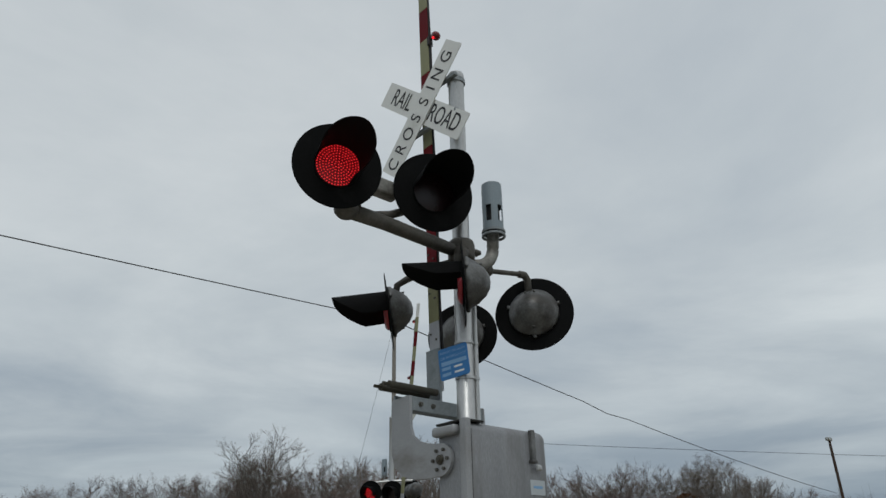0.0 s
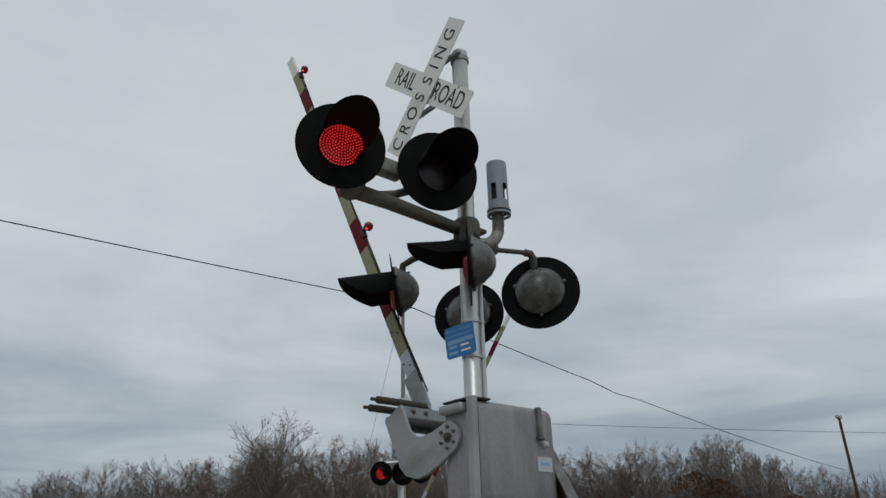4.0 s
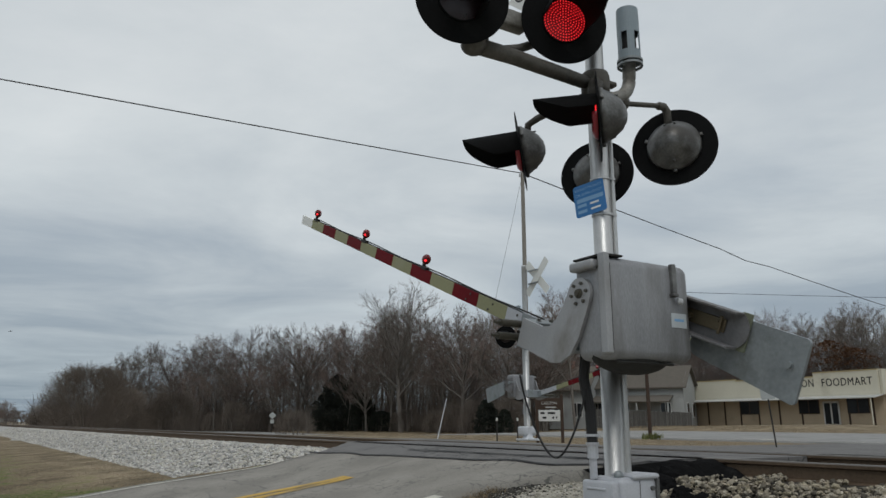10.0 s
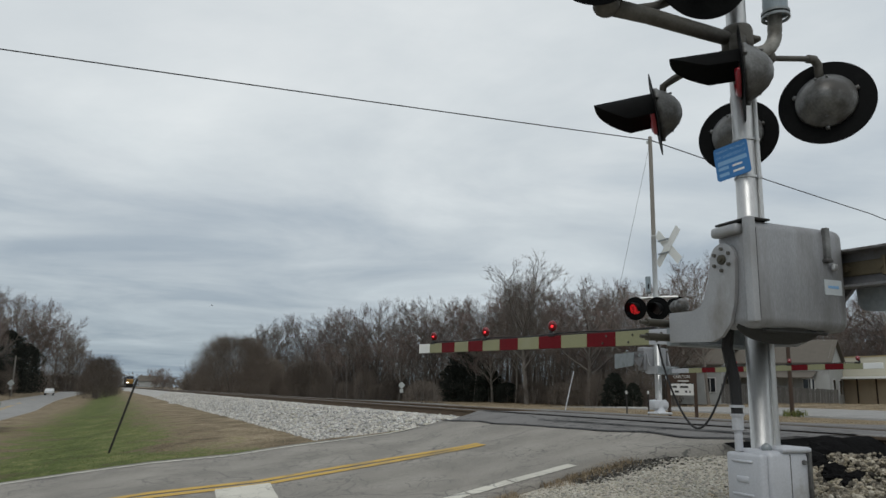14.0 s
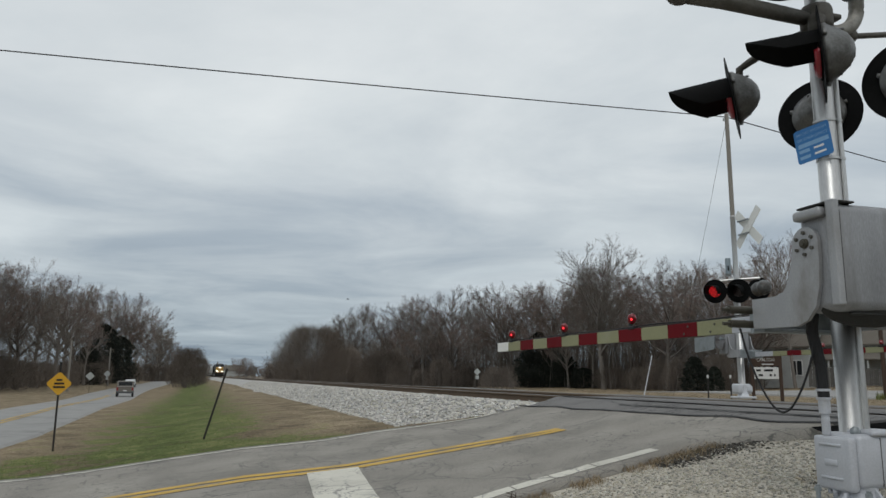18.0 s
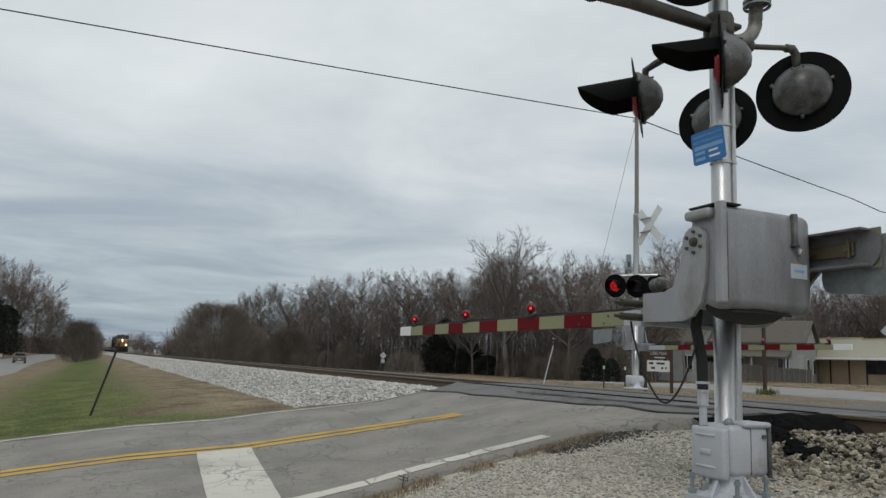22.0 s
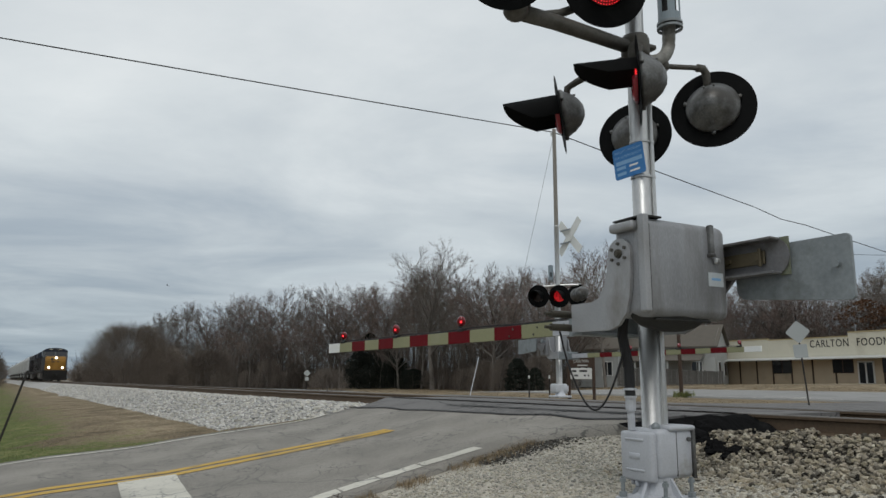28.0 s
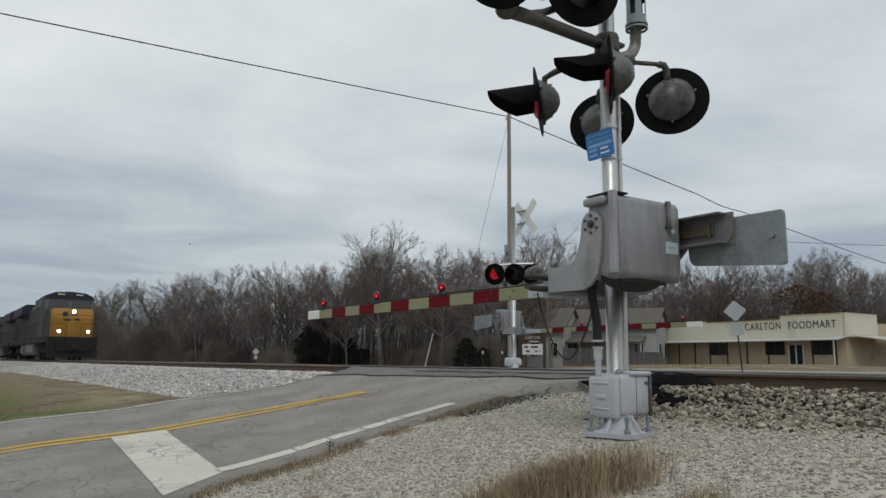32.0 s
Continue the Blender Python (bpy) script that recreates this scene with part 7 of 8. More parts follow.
# ---- the train ----
LOCOBLUE = mat("dark_blue_loco_paint", (0.012, 0.017, 0.032), 0.5, 0.0, 0.2, 1.5, 20, 0.03, dirt=(0.03, 0.027, 0.024), dirt_at=0.6)
LOCOYELLOW = mat("golden_yellow_loco_paint", (0.29, 0.145, 0.018), 0.5, 0.0, 0.12, 1.5, 20, 0.03, dirt=(0.28, 0.16, 0.03), dirt_at=0.62)
LOCOSIDE = mat("grimy_loco_side", (0.042, 0.039, 0.042), 0.6, 0.0, 0.25, 1.2, 20, 0.03, dirt=(0.060, 0.050, 0.042), dirt_at=0.54)
LOCOGREY = mat("grey_loco_paint", (0.075, 0.08, 0.085), 0.6, 0.0, 0.15, 1.5, 20, 0.03)
LOCODARK = mat("sooty_running_gear", (0.012, 0.011, 0.010), 0.8, 0.1, 0.3, 2, 20, 0.1, dirt=(0.04, 0.032, 0.024), dirt_at=0.58)
TANKGREY = mat("grimy_grey_tank", (0.20, 0.195, 0.185), 0.7, 0.1, 0.3, 1.2, 14, 0.05, dirt=(0.07, 0.06, 0.05), dirt_at=0.52)
HOPPERGREY = mat("pale_hopper_paint", (0.46, 0.47, 0.46), 0.65, 0.0, 0.12, 0.8, 14, 0.03, dirt=(0.28, 0.26, 0.23), dirt_at=0.58)
XZ = Matrix(((1, 0, 0, 0), (0, 0, 1, 0), (0, 1, 0, 0), (0, 0, 0, 1)))  # outline in x, z; thickness along y
TOY = Matrix(((0, 0, 1, 0), (1, 0, 0, 0), (0, 1, 0, 0), (0, 0, 0, 1)))  # outline in y, z; thickness along x


def truck_frame(parent, y, n, gap):
    bm = B()
    half = gap * (n - 1) / 2 + 0.75
    for sx in (-1, 1):
        box(bm, sx * 1.02 - 0.09, sx * 1.02 + 0.09, y - half, y + half, 0.50, 0.86, 0.05, 1)
        for i in range(n):
            yy = y + (i - (n - 1) / 2) * gap
            box(bm, sx * 1.02 - 0.13, sx * 1.02 + 0.13, yy - 0.2, yy + 0.2, 0.34, 0.70, 0.04, 1)
    box(bm, -1.0, 1.0, y - 0.5, y + 0.5, 0.6, 0.95)
    t = part("truck", bm, LOCODARK, parent, "dark sooty wheel truck")
    for i in range(n):
        yy = y + (i - (n - 1) / 2) * gap
        bm = B()
        for sx in (-1, 1):
            cyl(bm, (sx * 0.70, yy, 0.5), (sx * 0.84, yy, 0.5), 0.5, n=20)
        cyl(bm, (-0.7, yy, 0.5), (0.7, yy, 0.5), 0.1, n=10)
        part("wheelset", bm, LOCODARK, t)


def locomotive():
    s = thing("locomotive", pose(0, 0, 0), "dark blue diesel locomotive with golden yellow nose and lit headlights", "locomotive", "train")
    Ln = 22.0
    bm = B()
    box(bm, -1.5, 1.5, 0.9, Ln - 0.3, 1.15, 1.52, 0.03, 1)
    box(bm, -1.45, 1.45, 0.5, 0.95, 0.55, 1.52, 0.04, 1)
    part("underframe", bm, LOCODARK, s, "dark underframe and walkway")
    bm = B()
    prism(bm, [(-1.45, 0.16), (1.45, 0.16), (1.5, 0.62), (-1.5, 0.62)], 0.30, 0.48, XZ)
    prism(bm, [(-0.9, 0.60), (0.9, 0.60), (0.9, 1.02), (-0.9, 1.02)], 0.20, 0.5, XZ)
    for sx in (-1, 1):
        for k in range(4):
            box(bm, sx * 1.32 - 0.2, sx * 1.32 + 0.2, 0.42 + 0.2 * k, 0.62 + 0.2 * k, 0.30 + 0.28 * k, 0.34 + 0.28 * k)
    part("pilot", bm, LOCODARK, s, "black pilot plate and steps")
    bm = B()
    cyl(bm, (0, -0.25, 0.86), (0, 0.5, 0.86), 0.12, n=10)
    box(bm, -0.18, 0.18, -0.32, -0.05, 0.68, 1.04, 0.05, 1)
    part("coupler", bm, LOCODARK, s, "rusty coupler")
    # nose
    bm = B()
    prism(bm, [(1.25, 1.30), (1.20, 2.9), (1.42, 3.40), (2.75, 3.52), (2.75, 1.30)], -1.40, 1.40, TOY)
    for v in bm.verts:
        if v.co.y < 1.6:
            v.co.x *= 0.90
    bmesh.ops.bevel(bm, geom=list(bm.edges), offset=0.12, segments=3, affect="EDGES")
    for f in bm.faces:
        f.material_index = 0 if f.normal.y < -0.35 else 1
    nose = part("nose", bm, [LOCOYELLOW, LOCOSIDE], s, "broad nose with a golden yellow front")
    bm = B()
    box(bm, -0.26, 0.26, 1.19, 1.24, 1.45, 2.55, 0.02, 1)
    part("nose_door", bm, LOCOYELLOW, nose, "nose door")
    bm = B()
    box(bm, -0.52, -0.12, 1.19, 1.213, 2.58, 2.70)
    box(bm, 0.10, 0.45, 1.19, 1.213, 2.62, 2.72)
    cyl(bm, (-0.46, 1.16, 3.02), (-0.46, 1.26, 3.02), 0.15, n=16)
    part("nose_emblem", bm, LOCOBLUE, nose, "dark blue emblem bars")
    # cab
    bm = B()
    prism(bm, [(2.55, 1.52), (2.55, 3.32), (2.86, 4.32), (4.9, 4.32), (4.9, 1.52)], -1.52, 1.52, TOY)
    bmesh.ops.bevel(bm, geom=list(bm.edges), offset=0.06, segments=2, affect="EDGES")
    for f in bm.faces:
        f.material_index = 1 if f.normal.y < -0.35 else 0
    cab = part("cab", bm, [LOCOSIDE, LOCOGREY], s, "dark driving cab with a grey front")
    bm = B()
    prism(bm, [(-1.54, 4.10), (-1.40, 4.34), (-0.95, 4.56), (0.0, 4.64), (0.95, 4.56), (1.40, 4.34), (1.54, 4.10)], 2.75, 5.1, XZ)
    part("cab_roof", bm, LOCOBLUE, cab, "dark blue cab roof with rounded sides")
    for x0, x1 in ((-1.34, -0.10), (0.10, 1.34)):
        bm = B()
        prism(bm, [(x0, 3.52), (x1, 3.52), (x1, 4.10), (x0 + (0.15 if x0 < 0 else 0), 4.10)], -0.018, -0.006, Matrix.Translation((0, 2.55, 3.32)) @ Matrix(((1, 0, 0, 0), (0, 1, 0.31, 0), (0, 0, 1, 0), (0, 0, 0, 1))) @ Matrix.Translation((0, 0, -3.32)) @ XZ)
        part("windscreen", bm, PANE, cab, "dark windscreen pane")
    for x in (-0.55, 0.55):
        bm = B()
        box(bm, x - 0.34, x + 0.34, 2.70, 2.80, 4.32, 4.52, 0.02, 1)
        part("number_board", bm, INK, cab, "black number board")
        bm = B()
        box(bm, x - 0.22, x + 0.22, 2.69, 2.70, 4.38, 4.46)
        part("number_bar", bm, CREAM, cab, "pale number bar")
    for sx in (-1, 1):
        for y0 in (3.0, 3.95):
            bm = B()
            box(bm, sx * 1.525 - 0.008, sx * 1.525 + 0.008, y0, y0 + 0.8, 3.35, 4.05)
            part("side_window", bm, PANE, cab)
    # hood
    bm = B()
    prism(bm, [(-0.95, 1.52), (-0.95, 3.95), (-0.75, 4.22), (0.75, 4.22), (0.95, 3.95), (0.95, 1.52)], 4.92, 20.6, XZ)
    hood = part("long_hood", bm, LOCOSIDE, s, "long dark grimy engine hood")
    for k in range(16):
        for sx in (-1, 1):
            bm = B()
            box(bm, sx * 0.955 - 0.008, sx * 0.955 + 0.012, 5.2 + 0.94 * k, 6.05 + 0.94 * k, 1.7, 3.7, 0.004, 1)
            part("hood_door", bm, LOCOSIDE, hood)
    bm = B()
    prism(bm, [(-1.5, 3.55), (-1.5, 4.2), (-1.2, 4.45), (1.2, 4.45), (1.5, 4.2), (1.5, 3.55)], 15.0, 20.4, XZ)
    part("radiator", bm, LOCOBLUE, hood, "flared radiator box")
    bm = B()
    box(bm, -1.4, 1.4, 5.2, 8.2, 3.62, 4.32, 0.05, 1)
    part("air_intake", bm, LOCOGREY, hood, "grey intake housing")
    bm = B()
    box(bm, -0.5, 0.5, 10.4, 12.0, 4.2, 4.5, 0.04, 1)
    part("exhaust", bm, LOCODARK, hood)
    bm = B()
    prism(bm, [(-1.4, 0.55), (-1.2, 0.35), (1.2, 0.35), (1.4, 0.55), (1.4, 1.15), (-1.4, 1.15)], 7.2, 14.4, XZ)
    part("fuel_tank", bm, TANKGREY, s, "pale grimy fuel tank")
    truck_frame(s, 4.2, 3, 1.85)
    truck_frame(s, 17.8, 3, 1.85)
    # hand rails
    for sx in (-1, 1):
        bm = B()
        tube(bm, [(sx * 1.46, 5.1, 2.55), (sx * 1.46, 20.8, 2.55)], 0.02, 6)
        for k in range(12):
            cyl(bm, (sx * 1.46, 5.2 + 1.4 * k, 1.5), (sx * 1.46, 5.2 + 1.4 * k, 2.55), 0.016, n=6)
        part("handrail", bm, LOCODARK, s)
        bm = B()
        tube(bm, [(sx * 1.4, 0.62, 1.5), (sx * 1.4, 0.62, 2.35), (sx * 0.45, 0.62, 2.35), (sx * 0.45, 0.62, 1.5)], 0.018, 6)
        part("front_rail", bm, LOCODARK, s, "dark front handrail")
    return s


def headlights(s):
    for x, z, y, r in ((0.04, 2.98, 1.14, 0.09), (-0.80, 1.74, 0.52, 0.08), (0.80, 1.74, 0.52, 0.08)):
        bm = B()
        cyl(bm, (x, y - 0.02, z), (x, y + 0.22, z), r + 0.05, n=20)
        h = part("headlight", bm, LOCODARK, s, "round headlight housing")
        bm = B()
        lathe(bm, [(0, 0.03), (r * 0.6, 0.022), (r, 0.0)], 20, pose(x, y - 0.021, z, 90))
        part("headlight_glass", bm, HEADLIGHT, h, "bright white lit headlight")


def hopper():
    s = thing("hopper_car", pose(0, 0, 0), "pale grey covered hopper freight car", "freight car", "train")
    Ln = 17.5
    bm = B()
    prism(bm, [(-1.3, 1.5), (-1.55, 2.2), (-1.58, 3.6), (-1.2, 4.3), (-0.5, 4.55), (0.5, 4.55), (1.2, 4.3), (1.58, 3.6), (1.55, 2.2), (1.3, 1.5)], 1.6, Ln - 1.6, XZ)
    body = part("body", bm, HOPPERGREY, s, "rounded pale grey hopper body")
    for k in range(13):
        for sx in (-1, 1):
            bm = B()
            box(bm, sx * 1.58 - 0.03, sx * 1.58 + 0.03, 1.75 + 1.16 * k, 1.85 + 1.16 * k, 1.55, 3.65)
            part("side_rib", bm, HOPPERGREY, body)
    bm = B()
    for k in range(3):
        y = 4.4 + 4.35 * k
        prism(bm, [(y - 1.9, 1.55), (y - 0.4, 0.55), (y + 0.4, 0.55), (y + 1.9, 1.55)], -1.1, 1.1, TOY)
    part("chute", bm, HOPPERGREY, s, "sloping discharge chutes")
    bm = B()
    box(bm, -1.4, 1.4, 0.3, 1.7, 1.05, 1.3)
    box(bm, -1.4, 1.4, Ln - 1.7, Ln - 0.3, 1.05, 1.3)
    box(bm, -0.2, 0.2, 0.0, Ln, 0.9, 1.1)
    for y in (0.4, Ln - 0.4):
        for x in (-1.3, 1.3):
            box(bm, x - 0.03, x + 0.03, y - 0.03, y + 0.03, 1.2, 4.2)
        for z in (2.0, 2.8, 3.6):
            box(bm, -1.3, 1.3, y - 0.02, y + 0.02, z, z + 0.05)
    part("end_platform", bm, LOCODARK, s, "dark end platforms and ladders")
    bm = B()
    box(bm, -0.4, 0.4, 1.4, Ln - 1.4, 4.56, 4.66)
    part("running_board", bm, LOCOGREY, s)
    truck_frame(s, 2.1, 2, 1.75)
    truck_frame(s, Ln - 2.1, 2, 1.75)
    return s


TRAIN = []


def make_train():
    lead = locomotive()
    for ob in lead.children_recursive:
        ob.data.transform(Matrix.Diagonal((0.95, 1, 0.935, 1)))
    second = copy_thing(lead, pose(0, 0, 0))
    second["label"] = "dark blue diesel locomotive coupled back to front behind the leading one"
    headlights(lead)
    TRAIN.append((lead, 0.0))
    TRAIN.append((second, 44.3))
    h = hopper()
    TRAIN.append((h, 44.8))
    for i in range(1, 9):
        TRAIN.append((copy_thing(h, pose(0, 0, 0)), 44.8 + 17.8 * i))


make_train()

# ---- vehicles on the side road ----
PICKUPGREY = mat("tan_grey_car_paint", (0.17, 0.155, 0.135), 0.35, 0.4, 0.05, 2, 20, 0.0)
CARWHITE = mat("white_car_paint", (0.55, 0.56, 0.56), 0.35, 0.1, 0.05, 2, 20, 0.0)
TAIL = mat("red_tail_lamp", (0.25, 0.01, 0.012), 0.3, 0, 0.05, 2, 20, 0.0)


def vehicle(name, label, paint, pickup):
    s = thing(name, pose(0, 0, 0), label, "vehicle", "vehicles on the side road")
    hw = 0.93 if pickup else 0.88
    # drives along +y; origin on the road under its middle
    if pickup:
        side = [(-2.75, 0.55), (-2.75, 1.18), (-0.55, 1.20), (-0.35, 1.78), (0.85, 1.80), (1.5, 1.22), (2.65, 1.10), (2.75, 0.55)]
    else:
        side = [(-2.3, 0.45), (-2.3, 0.95), (-1.7, 1.05), (-1.1, 1.45), (0.5, 1.46), (1.25, 1.02), (2.2, 0.88), (2.3, 0.45)]
    bm = B()
    prism(bm, side, -hw, hw, TOY)
    bmesh.ops.bevel(bm, geom=list(bm.edges), offset=0.07, segments=2, affect="EDGES")
    body = part("body", bm, paint, s)
    y0, z0, z1 = (-0.50, 1.25, 1.70) if pickup else (-1.5, 1.10, 1.38)
    bm = B()
    box(bm, -0.74, 0.74, y0 - 0.06, y0 + 0.05, z0, z1, 0.03, 1)
    part("rear_window", bm, PANE, body, "dark rear window")
    for sx in (-1, 1):
        bm = B()
        box(bm, sx * hw - 0.008, sx * hw + 0.008, y0 + 0.25, 0.75, z0 + 0.02, z1, 0.004, 1)
        part("side_window", bm, PANE, body)
        bm = B()
        box(bm, sx * (hw - 0.12) - 0.09, sx * (hw - 0.12) + 0.09, side[0][0] - 0.012, side[0][0] + 0.05, 0.75, 1.08, 0.01, 1)
        part("tail_lamp", bm, TAIL, body, "red tail lamp")
    bm = B()
    box(bm, -0.9, 0.9, side[0][0] - 0.08, side[0][0] + 0.08, 0.42, 0.62, 0.03, 1)
    part("bumper", bm, LOCOGREY, body)
    bm = B()
    box(bm, -0.2, 0.2, side[0][0] - 0.09, side[0][0] - 0.08, 0.66, 0.78)
    part("plate", bm, FRAMEWHITE, body, "plain pale plate")
    for sx in (-1, 1):
        for y in (side[0][0] + 0.95, -side[0][0] - 0.95):
            bm = B()
            cyl(bm, (sx * (hw - 0.2), y, 0.36), (sx * (hw + 0.02), y, 0.36), 0.36, n=18)
            w = part("wheel", bm, RUBBER, s, "black tyre")
            bm = B()
            cyl(bm, (sx * (hw + 0.015), y, 0.36), (sx * (hw + 0.03), y, 0.36), 0.2, n=14)
            part("rim", bm, SIGNBACK, w)
    return s


PICKUP = vehicle("pickup_truck", "tan grey pickup truck driving away on the side road", PICKUPGREY, True)
for ob in PICKUP.children_recursive:
    ob.data.transform(Matrix.Scale(0.82, 4))
    ob.matrix_basis = Matrix.Translation(ob.matrix_basis.translation * 0.82) @ ob.matrix_basis.to_3x3().to_4x4()
CAR = vehicle("car", "white car turning off the road beside the track", CARWHITE, False)


# ---- a bird soaring over the wood ----
def make_bird():
    """Heads along +y, wings spread along x."""
    FEATHER = mat("dark_feathers", (0.035, 0.030, 0.026), 0.9, 0, 0.3, 20, 90, 0.0)
    s = thing("bird", pose(0, 88, 9), "dark bird soaring with spread wings over the wood", "bird")
    bm = B()
    ball(bm, (0, 0, 0), 1.0, 12, 8, 0.035, 0.12, 0.035)
    ball(bm, (0, 0.125, 0.012), 1.0, 10, 8, 0.024, 0.035, 0.024)
    part("body", bm, FEATHER, s, "slim dark body", True)
    for k in (-1, 1):
        bm = B()
        prism(bm, [(0.02, 0.05), (0.13, 0.075), (0.27, 0.02), (0.15, -0.03), (0.02, -0.04)], -0.004, 0.004, pose(0, 0, 0.01, 0, -14, 0))
        if k < 0:
            bm.transform(Matrix.Diagonal((-1, 1, 1, 1)))
            bmesh.ops.reverse_faces(bm, faces=bm.faces)
        part("wing", bm, FEATHER, s, "long raised wing")
    bm = B()
    prism(bm, [(-0.018, -0.10), (0.018, -0.10), (0.04, -0.20), (-0.04, -0.20)], -0.004, 0.004)
    part("tail", bm, FEATHER, s, "short fanned tail")
    return s


BIRD = make_bird()


# ---- grass, weeds and broken asphalt ----
DRYGRASS = mat("dry_grass_blades", (0.23, 0.178, 0.115), 0.95, 0, 0.3, 2, 20, 0.0, hue=(0.33, 0.265, 0.18))
GREENGRASS = mat("green_grass_blades", (0.095, 0.133, 0.034), 0.9, 0, 0.4, 2, 20, 0.0, hue=(0.16, 0.17, 0.06))
REDWEED = mat("reddish_dry_weed", (0.27, 0.195, 0.13), 0.95, 0, 0.3, 2, 20, 0.0, hue=(0.43, 0.345, 0.24))
per_island(REDWEED, 0.5)
per_island(DRYGRASS, 0.4)
per_island(GREENGRASS, 0.4)


def blades(name, pos, height, material, label, lean=0.5, width=0.006):
    n = len(pos)
    a = RNG.uniform(0, 2 * np.pi, n)
    h = height * RNG.uniform(0.5, 1.2, n)
    w = width * RNG.uniform(0.6, 1.4, n)
    tip = np.stack([np.cos(a), np.sin(a)], -1) * (h * lean * RNG.uniform(0.1, 1, n))[:, None]
    side = np.stack([-np.sin(a), np.cos(a)], -1) * w[:, None]
    v = np.zeros((n, 5, 3))
    v[:, 0, :2], v[:, 1, :2] = pos[:, :2] - side, pos[:, :2] + side
    v[:, 2, :2], v[:, 3, :2] = pos[:, :2] + 0.3 * tip + side * 0.8, pos[:, :2] + 0.3 * tip - side * 0.8
    v[:, 4, :2] = pos[:, :2] + tip
    v[:, :, 2] = pos[:, 2:3] + np.stack([-0.01 + 0 * h, -0.01 + 0 * h, h * 0.55, h * 0.55, h], -1)
    f = [x for i in range(n) for x in ((5 * i, 5 * i + 1, 5 * i + 2, 5 * i + 3), (5 * i + 3, 5 * i + 2, 5 * i + 4))]
    ob = pydata(name, v.reshape(-1, 3).tolist(), f, material)
    return tagged(ob, label, "grass", kind="stuff")


def lump(bm, c, sx, sy, sz, seed):
    r = bmesh.ops.create_icosphere(bm, subdivisions=3, radius=1.0)
    for v in r["verts"]:
        k = 1 + 0.35 * noise.noise(v.co * 1.3 + Vector((seed, 0, 0))) + 0.30 * noise.noise(v.co * 3.6 + Vector((0, seed, 0))) + 0.12 * noise.noise(v.co * 9.0 + Vector((seed, seed, 0)))
        v.co = Vector((v.co.x * sx * k, v.co.y * sy * k, v.co.z * sz * k)) + Vector(c)


def on_land(x, y):
    return np.array([(a, b, land_z(a, b)) for a, b in zip(x, y)])


